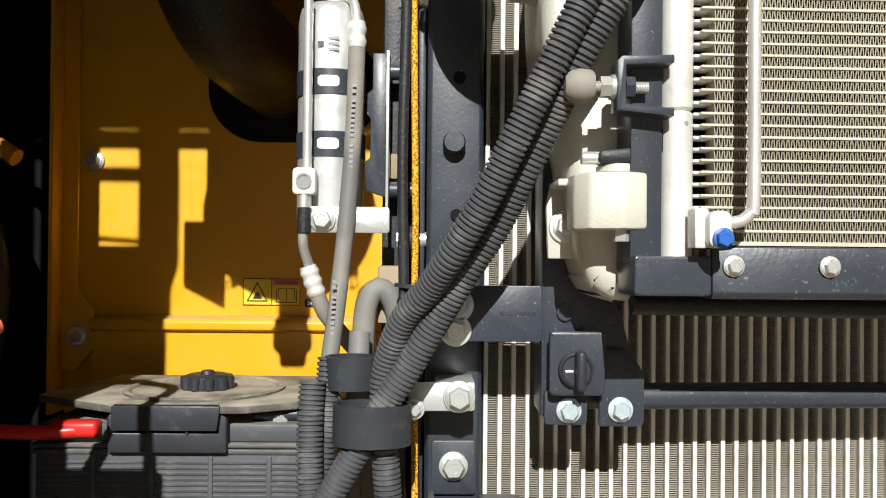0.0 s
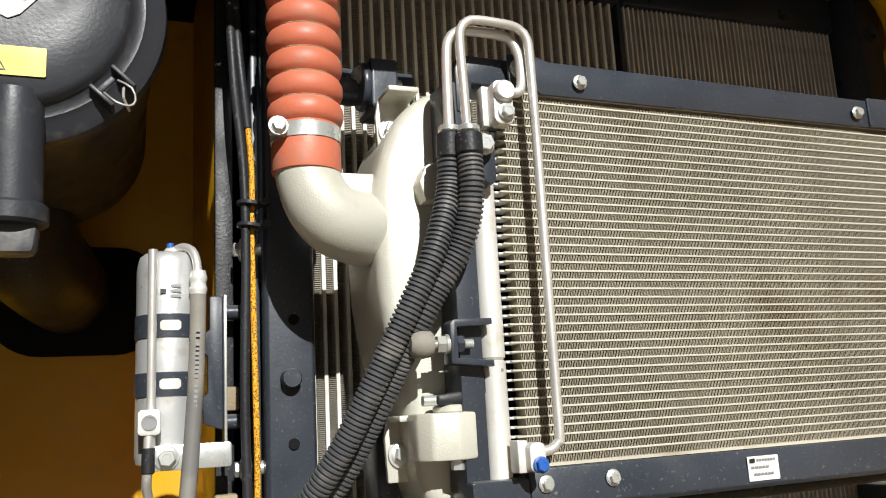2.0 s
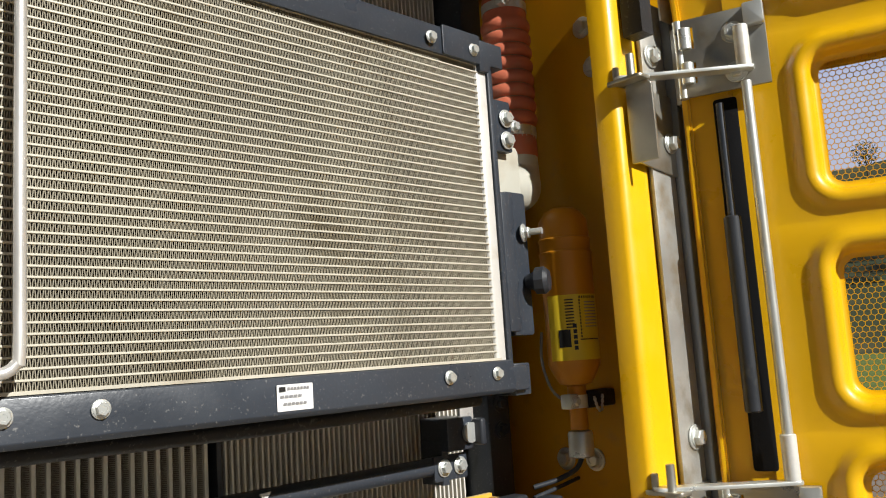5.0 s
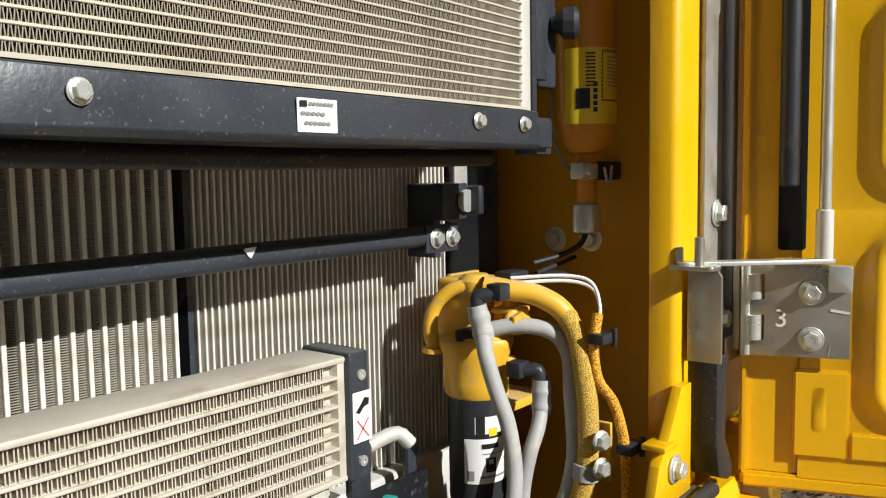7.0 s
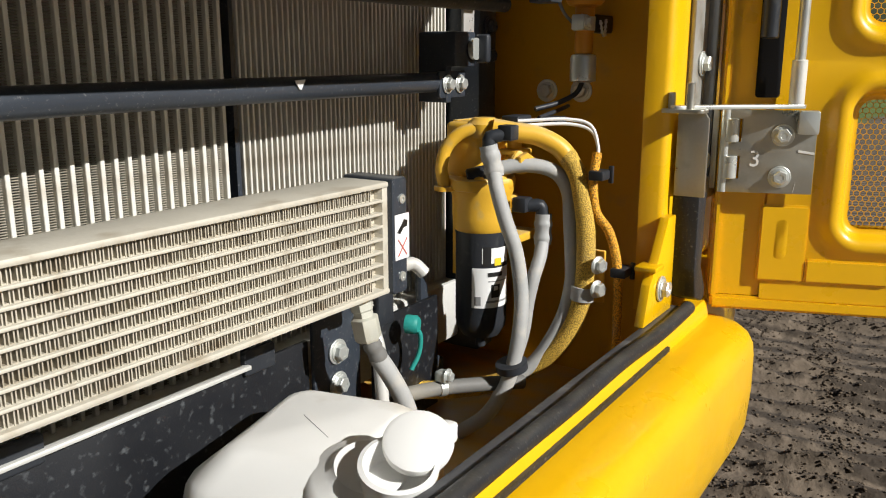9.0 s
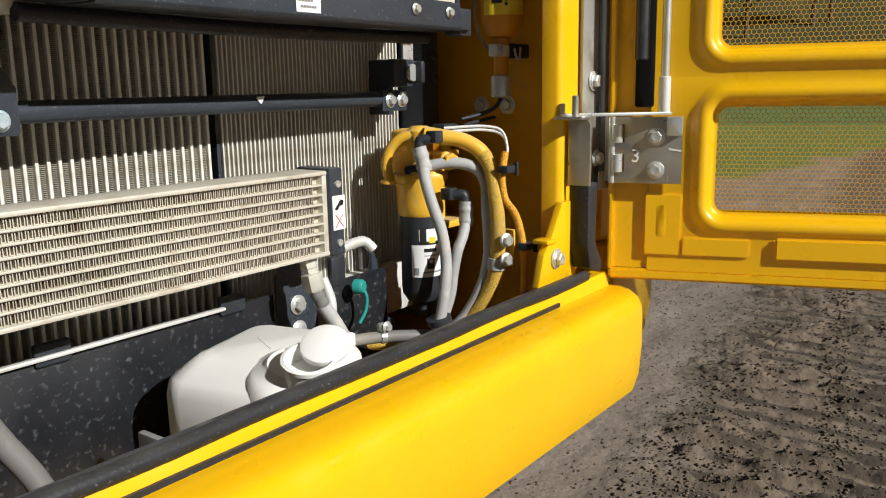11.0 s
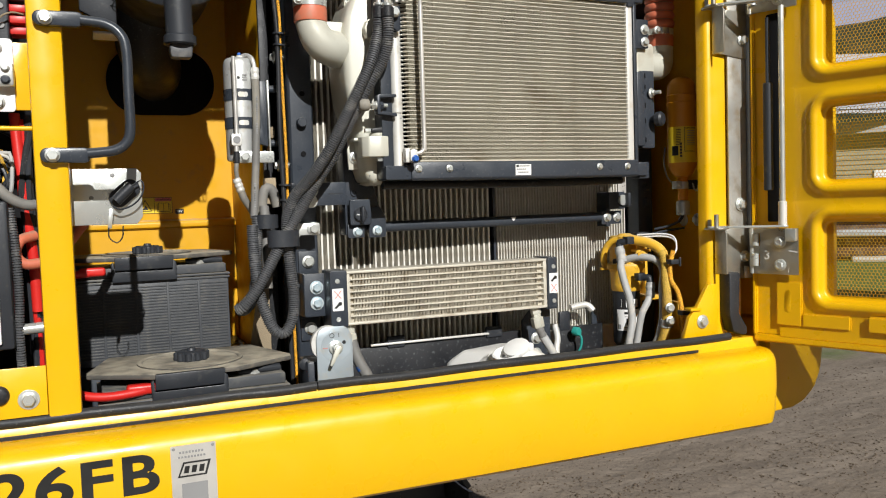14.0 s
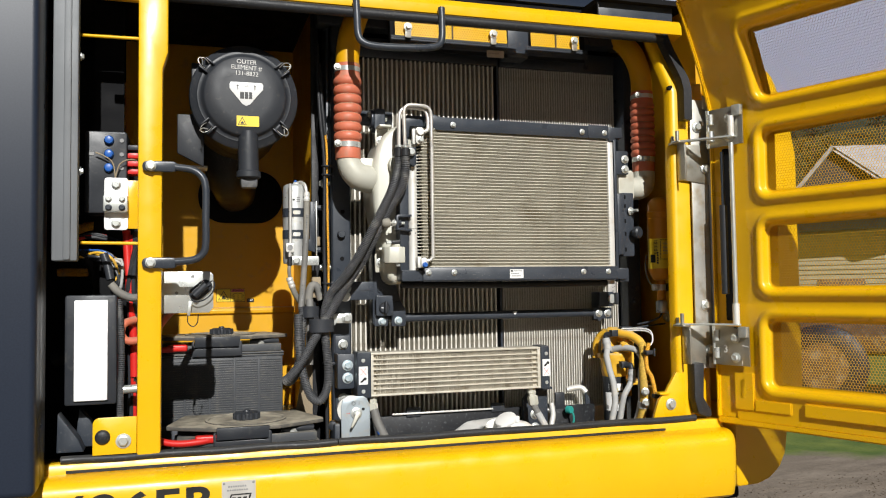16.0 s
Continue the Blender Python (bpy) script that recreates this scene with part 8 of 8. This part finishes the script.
edge.inputs[1].default_value = 1.6
lk.new(far.outputs[0], edge.inputs[2])
gr_ = nt.new("ShaderNodeMapRange")
gr_.inputs["From Min"].default_value, gr_.inputs["From Max"].default_value = 6.6, 7.1
lk.new(edge.outputs[0], gr_.inputs["Value"])
grass = mixed(nt, lk, noise_fac(nt, lk, 3.0, 0.3, 0.7, 8, tc), (0.060, 0.110, 0.014), (0.150, 0.190, 0.030))
lk.new(mixed(nt, lk, gr_.outputs[0], c3, grass), p.inputs["Base Color"])
p.inputs["Roughness"].default_value = 0.95
bp = nt.new("ShaderNodeBump")
bp.inputs["Strength"].default_value, bp.inputs["Distance"].default_value = 0.9, 0.010
rough_h = nt.new("ShaderNodeMath")      # crumbs, and broken ridges pressed by tracks
rough_h.operation = "ADD"
lk.new(noise_fac(nt, lk, 22, 0.1, 0.9, 12, tc), rough_h.inputs[0])
lk.new(noise_fac(nt, lk, 9, 0.1, 0.9, 14, tc), rough_h.inputs[1])
lk.new(rough_h.outputs[0], bp.inputs["Height"])
lk.new(bp.outputs[0], p.inputs["Normal"])
M["ground"] = m
# crumbs toned darker than the dirt, for damp and for their own shadows
M["clod"] = surface("dark_dirt_clods", (0.140, 0.106, 0.076), 0.95, vary=0.5, bump=0.3, spec=0.1)
M["grass"] = surface("hill_grass", (0.028, 0.040, 0.009), 0.95, vary=0.4, bump=0, dirt=(0.085, 0.072, 0.022), dirt_amount=0.4, dirt_scale=0.12, grain=1.2)
M["leaf"] = surface("far_foliage", (0.07, 0.085, 0.02), 0.9, vary=0.5, bump=0, dirt=(0.13, 0.085, 0.03), dirt_amount=0.6, dirt_scale=0.6, grain=4)
M["bark"] = surface("bark", (0.09, 0.065, 0.045), 0.95, vary=0.3, bump=0.4)
M["siding"] = surface("tan_siding", (0.36, 0.335, 0.23), 0.8, vary=0.15, bump=0.1)
M["roofing"] = surface("weathered_roof", (0.40, 0.39, 0.38), 0.7, vary=0.2, bump=0.2, grain=12)
M["gable"] = surface("grey_gable_boards", (0.055, 0.057, 0.055), 0.85, vary=0.2, bump=0.2, grain=12)
M["rust"] = surface("brown_machine_paint", (0.16, 0.09, 0.04), 0.7, vary=0.4, bump=0.2, dirt=(0.25, 0.2, 0.13), dirt_amount=0.5)

# one sheet that reaches the horizon, with fine even cells near the machine
def spaced(lo, hi, step):
    near = np.arange(lo, hi, step)
    out_ = step * 1.6 ** np.arange(1, 25)
    return np.concatenate((lo - np.cumsum(out_)[::-1], near, near[-1] + np.cumsum(out_)))


TRACKS = ((2.55, 0.62, 0.010, 7), (0.70, 0.58, 0.050, 1.6))      # centre, half width, height and sharpness of the bars; they run nearly along x


def tread(x, y):
    """The bars that the crawler has pressed across its tracks: height, and 0 to 1 how strongly they show."""
    high = shown = 0.0
    for c, half, top, sharp in TRACKS:
        e = abs(y - c - 0.13 * (x - 3.2)) / half
        if e < 1.2:
            edge = min(1.0, (1.2 - e) * 4)
            wob = 0.5 + 0.5 * noise.noise(Vector((x * 1.7, y * 2.3, 7)))
            bar = 0.5 + 0.5 * math.sin(33 * (x + 0.10 * y) + 2.0 * noise.noise(Vector((x * 1.3, y * 2.9, c))))
            show = edge * min(1.0, max(0.0, 2.2 * wob - 0.45)) * bar ** sharp
            if show > shown:
                high, shown = top * show, show
    return high, shown


def ground_height(x, y):
    f = max(0.0, 1 - math.hypot(x - 3, y - 1) / 26)
    z = 0.016 * f * noise.fractal(Vector((x * 0.9, y * 1.5, 0)), 1.0, 2.0, 5)
    if -1 < y < 5 and 0 < x < 8:
        z += tread(x, y)[0] * (1 + 0.9 * noise.noise(Vector((x * 9, y * 6, 3))) + 0.5 * noise.noise(Vector((x * 23, y * 17, 9)))) + 0.005 * noise.noise(Vector((x * 7, y * 7, 5)))
    return z


gx, gy = spaced(1.3, 7.4, 0.02), spaced(-0.4, 4.6, 0.02)
v = []
for y in gy:
    for x in gx:
        z = ground_height(x, y) if math.hypot(x - 3, y - 1) < 26 else 0.0
        v.append((x, y, z - 0.01))
n_ = len(gx)
fcs = [(j * n_ + i, j * n_ + i + 1, (j + 1) * n_ + i + 1, (j + 1) * n_ + i) for j in range(len(gy) - 1) for i in range(n_ - 1)]
me = bpy.data.meshes.new("ground")
me.from_pydata(v, [], fcs)
me.materials.append(M["ground"])
me.polygons.foreach_set("use_smooth", [True] * len(me.polygons))
tagged(new("ground", me), "rutted brown dirt yard with grass beyond", kind="structure")
# clods on the dirt
rc = random.Random(11)
v, fcs = [], []
k = 0
while k < 40000:
    x, y = 1.5 + 5.6 * rc.random() ** 1.3, rc.uniform(-0.6, 4.6)
    loose = max(0.0, noise.fractal(Vector((x * 1.1, y * 2.6, 4.0)), 1.0, 2.0, 3))
    strip = math.exp(-((y - 1.12 - 0.13 * (x - 3.2)) / 0.22) ** 2)      # crumbs thrown up beside the wheel path
    shown = tread(x, y)[1]
    strip = max(strip * 0.6, math.exp(-((y - 0.56 - 0.2 * (x - 3.7)) / 0.085) ** 2))
    if rc.random() > 0.035 + 0.14 * loose + 0.22 * shown + 0.40 * strip:
        continue
    k += 1
    r = 0.0016 + (0.0105 if y < 1.25 else 0.0075) * rc.random() ** 3.6
    b = len(v)
    pts = [(0.1, 0, 0.62), (1, 0, 0.15), (0.3, 0.95, 0.25), (-0.8, 0.6, 0.15), (-0.8, -0.6, 0.25), (0.3, -0.95, 0.15), (0, 0, -0.6)]
    z0 = ground_height(x, y) - 0.01
    a = rc.uniform(0, 6.28)
    ca, sa = math.cos(a), math.sin(a)
    for px, py, pz in pts:
        q = [c * r * rc.uniform(0.7, 1.3) for c in (px, py, pz)]
        v.append((x + q[0] * ca - q[1] * sa, y + q[0] * sa + q[1] * ca, z0 + q[2] + r * 0.3))
    for i in range(5):
        fcs += [(b, b + 1 + i, b + 1 + (i + 1) % 5), (b + 6, b + 1 + (i + 1) % 5, b + 1 + i)]
me = bpy.data.meshes.new("dirt_clods")
me.from_pydata(v, [], fcs)
me.materials.append(M["clod"])
me.polygons.foreach_set("use_smooth", [True] * len(me.polygons))
tagged(new("dirt_clods", me), "loose brown clods of dirt on the yard", "dirt", kind="stuff")

# ---- hill, wood, house and machine beyond the door ----
v, fcs = [], []
NA, NR = 60, 24
for j in range(NR):
    rr_ = 60 + 190 * j / (NR - 1)
    for i in range(NA):
        a = radians(5 + 100 * i / (NA - 1))     # from +y towards +x
        t = j / (NR - 1)
        h = (46 + 7 * noise.noise(Vector((i * 0.14, 5, 0)))) * (3 * t * t - 2 * t ** 3) - 0.5 + 2.0 * noise.noise(Vector((i * 0.3, j * 0.4, 1))) * t
        v.append((rr_ * math.sin(a), rr_ * math.cos(a), h))
fcs = [(j * NA + i, j * NA + i + 1, (j + 1) * NA + i + 1, (j + 1) * NA + i) for j in range(NR - 1) for i in range(NA - 1)]
me = bpy.data.meshes.new("hillside")
me.from_pydata(v, [], fcs)
me.materials.append(M["grass"])
for f in me.polygons:
    f.use_smooth = True
tagged(new("backdrop_hill", me), "green grassy hillside", kind="structure")


def tree(x, y, z, h, seed):
    r_ = random.Random(seed)
    t = thing("tree", "bare-brown and green leafed tree on the hillside", "tree", (x, y, z), group="hillside trees")
    bm_ = tube([(x, y, z - 0.5), (x + 0.1, y, z + h * 0.3), (x - 0.1, y + 0.1, z + h * 0.75)], lambda s: max(0.03, 0.03 * h * (1 - s / h)), 8, 0.8)
    for k in range(6):
        a = r_.uniform(0, 6.28)
        tube([(x, y, z + h * (0.3 + 0.06 * k)), (x + math.cos(a) * h * 0.2, y + math.sin(a) * h * 0.2, z + h * (0.5 + 0.07 * k))], 0.008 * h, 6, 1.0, bm=bm_)
    part("trunk", bm_, "bark", t)
    vv, ff_ = [], []
    for k in range(700):
        d = Vector((r_.gauss(0, 1), r_.gauss(0, 1), r_.gauss(0, 1))).normalized() * (r_.random() ** 0.4) * h * 0.34
        c = Vector((x, y, z + h * 0.66)) + Vector((d.x, d.y, d.z * 0.95))
        s_ = h * r_.uniform(0.012, 0.03)
        b = len(vv)
        ax = Vector((r_.gauss(0, 1), r_.gauss(0, 1), r_.gauss(0, 1))).normalized()
        uu, vx, ww = axes_for(ax)
        vv += [tuple(c + uu * s_), tuple(c + vx * s_ * 0.7), tuple(c - uu * s_), tuple(c - vx * s_ * 0.7)]
        ff_.append((b, b + 1, b + 2, b + 3))
    me_ = bpy.data.meshes.new("crown")
    me_.from_pydata(vv, [], ff_)
    me_.materials.append(M["leaf"])
    hang(new("crown", me_), t)


rt = random.Random(8)
for k in range(26):
    a, d = radians(rt.uniform(38, 78)), rt.uniform(95, 190)
    tt = (d - 60) / 190
    tree(d * math.sin(a), d * math.cos(a), (46) * (3 * tt * tt - 2 * tt ** 3) - 1.0, rt.uniform(7, 13), k)

# pale sky above the hill, far beyond
m, nt, lk, p = nodes_of("pale_sky")
p.inputs["Base Color"].default_value = (0, 0, 0, 1)
p.inputs["Emission Color"].default_value = (0.60, 0.66, 0.86, 1)
p.inputs["Emission Strength"].default_value = 0.62
M["pale_sky"] = m
bm = bmesh.new()
rr_ = [[bm.verts.new((900 * math.sin(radians(a)), 900 * math.cos(radians(a)), z)) for a in range(22, 83, 4)] for z in (-5, 700)]
for i in range(len(rr_[0]) - 1):
    bm.faces.new((rr_[0][i], rr_[0][i + 1], rr_[1][i + 1], rr_[1][i]))
setting("backdrop_sky", bm, "pale_sky", "pale blue sky beyond the hill")

# house with a grey gable and pale roof, tan siding below
hs_ = thing("house", "tan sided house with grey gable and pale roof", "house", (25.0, 24.0, 0))
ca = radians(-47)
hm = Matrix.Translation((21.9, 22.3, 0)) @ Matrix.Rotation(ca, 4, "Z")     # local -y looks to the machine
def local(bm_):
    bmesh.ops.transform(bm_, matrix=hm, verts=bm_.verts)
    return bm_


part("wall", local(box((-7.5, 2.0, 0), (9, 12, 4.1))), "siding", hs_)
for k in range(22):
    part("siding_board", local(box((-7.52, 1.94, 0.1 + k * 0.18), (9.02, 2.0, 0.25 + k * 0.18), 0.01, seg=1)), "siding", hs_)
part("gable", local(prism([(-2.05, 4.3), (2.2, 4.45), (-0.2, 6.5)], facing(0.0), 0.25)), "gable", hs_, "dark grey gable boards")
part("barge_board", local(prism([(-2.35, 4.15), (-0.2, 6.7), (-0.2, 6.5), (-2.1, 4.22)], facing(-0.25), 0.3)), "roofing", hs_, "pale barge board")
bm = bmesh.new()
for dz_ in (0.0, 0.15):
    bm.faces.new([bm.verts.new(c) for c in ((-0.2, -0.25, 6.5 + dz_), (6.7, 3.5, 6.55 + dz_), (10.2, 3.0, 4.3 + dz_), (2.35, -0.25, 4.4 + dz_))])
part("roof", local(bm), "roofing", hs_)
part("eave_roof", local(prism([(-8, 3.75), (9.5, 3.75), (9.5, 4.15), (-8, 4.15)], facing(1.3), 1.0)), "roofing", hs_)
for x0, x1, z0, z1 in ((-1.0, 0.6, 0.2, 1.9), (1.4, 3.4, 0.2, 2.0)):
    part("door", local(box((x0, 1.86, z0), (x1, 1.93, z1), 0.02)), "rust", hs_, "brown door")
part("window", local(box((4.3, 1.86, 1.2), (5.4, 1.93, 2.4), 0.02)), "white_box", hs_, "white framed window")

# parked brown machine in the yard
pm = thing("parked_machine", "dusty brown farm machine parked in the yard", "machine", (8.15, 7.75, 0))
pmm = Matrix.Translation((8.15, 7.75, 0)) @ Matrix.Rotation(radians(-45), 4, "Z")
def lpm(bm_):
    bmesh.ops.transform(bm_, matrix=pmm, verts=bm_.verts)
    return bm_


part("body", lpm(box((-0.6, 0.3, 0.7), (3.4, 1.6, 1.35), 0.12, seg=3)), "rust", pm)
part("hood", lpm(box((0.9, 0.2, 1.2), (3.2, 1.5, 1.62), 0.15, seg=3)), "rust", pm)
part("deck", lpm(box((1.0, 0.1, 1.05), (3.3, 0.25, 1.15), 0.03)), "alu_white", pm)
part("deck", lpm(box((1.2, 0.1, 0.70), (2.6, 0.25, 0.78), 0.03)), "alu_white", pm)
for x in (-0.2, 2.7):
    wl_ = part("wheel", lpm(lathe([(0.25, 0), (0.5, 0.02), (0.58, 0.08), (0.58, 0.3), (0.5, 0.36), (0.25, 0.36)], (x, 0.35, 0.56), (0, -1, 0), 36)), "rubber", pm, "dusty tyre")
    part("rim", lpm(lathe([(0.0, 0.34), (0.12, 0.36), (0.16, 0.30), (0.30, 0.34), (0.33, 0.37)], (x, 0.35, 0.56), (0, -1, 0), 24)), "rust", wl_)

# rear corner column of the machine behind the door
setting("wall_rear_column", prism([(1.10, 1.36), (1.372, 1.36), (1.374, 2.10), (1.35, 2.22), (1.29, 2.35), (1.10, 2.43)], facing(0.525), 0.8, 0.02), "yellow", "yellow rear column of the body")

# ---- running gear under the body ----
shoe = mesh_of("track_shoe", box((-0.075, -0.29, -0.012), (0.075, 0.29, 0.012), 0.003, seg=1), "black")
grouser = mesh_of("grouser", prism([(-0.020, 0.010), (0.020, 0.010), (0.008, 0.050), (-0.008, 0.050)], Matrix(((1, 0, 0, 0), (0, 0, 1, -0.29), (0, 1, 0, 0), (0, 0, 0, 1))), 0.58), "black")
for yc in (2.52, 4.6):
    ct = thing("crawler_track", "black steel crawler track with grouser bars on the dirt", "track", (-0.1, yc, 0), group="crawler tracks")
    x0, x1, rad, zc = -1.9, 0.80, 0.27, 0.325
    part("track_frame", box((x0, yc - 0.16, 0.17), (x1, yc + 0.16, 0.50), 0.04), "black", ct)
    for xw in (x0, x1):
        part("idler", lathe([(0.10, -0.08), (0.24, -0.07), (0.24, 0.07), (0.10, 0.08)], (xw, yc, zc), (0, 1, 0), 28), "black", ct)
    straight, arc = x1 - x0, math.pi * rad
    n_shoe = int((2 * straight + 2 * arc) / 0.165)
    for k in range(n_shoe):
        s_ = (2 * straight + 2 * arc) * k / n_shoe
        if s_ < straight:
            px, pz, ang = x0 + s_, zc + rad, 0.0
        elif s_ < straight + arc:
            ang = (s_ - straight) / rad
            px, pz = x1 + rad * math.sin(ang), zc + rad * math.cos(ang)
        elif s_ < 2 * straight + arc:
            px, pz, ang = x1 - (s_ - straight - arc), zc - rad, math.pi
        else:
            ang = math.pi + (s_ - 2 * straight - arc) / rad
            px, pz = x0 + rad * math.sin(ang), zc + rad * math.cos(ang)
        m_ = Matrix.Translation((px, yc, pz)) @ Matrix.Rotation(ang, 4, "Y")
        sh_ = place("track_shoe", shoe, ct, m_)
        g_ = new("grouser", grouser)
        g_.parent = sh_
cb = thing("undercarriage", "black steel undercarriage carrying the body", "undercarriage", (-0.3, 2.2, 0.3))
part("carbody", box((-0.9, 2.3, 0.30), (0.4, 4.8, 0.66), 0.05), "black", cb)
part("slewing_ring", lathe([(0.55, 0.64), (0.58, 0.68), (0.58, 0.98), (0.52, 1.062)], (-0.3, 2.35, 0), (0, 0, 1), 40), "black", cb)
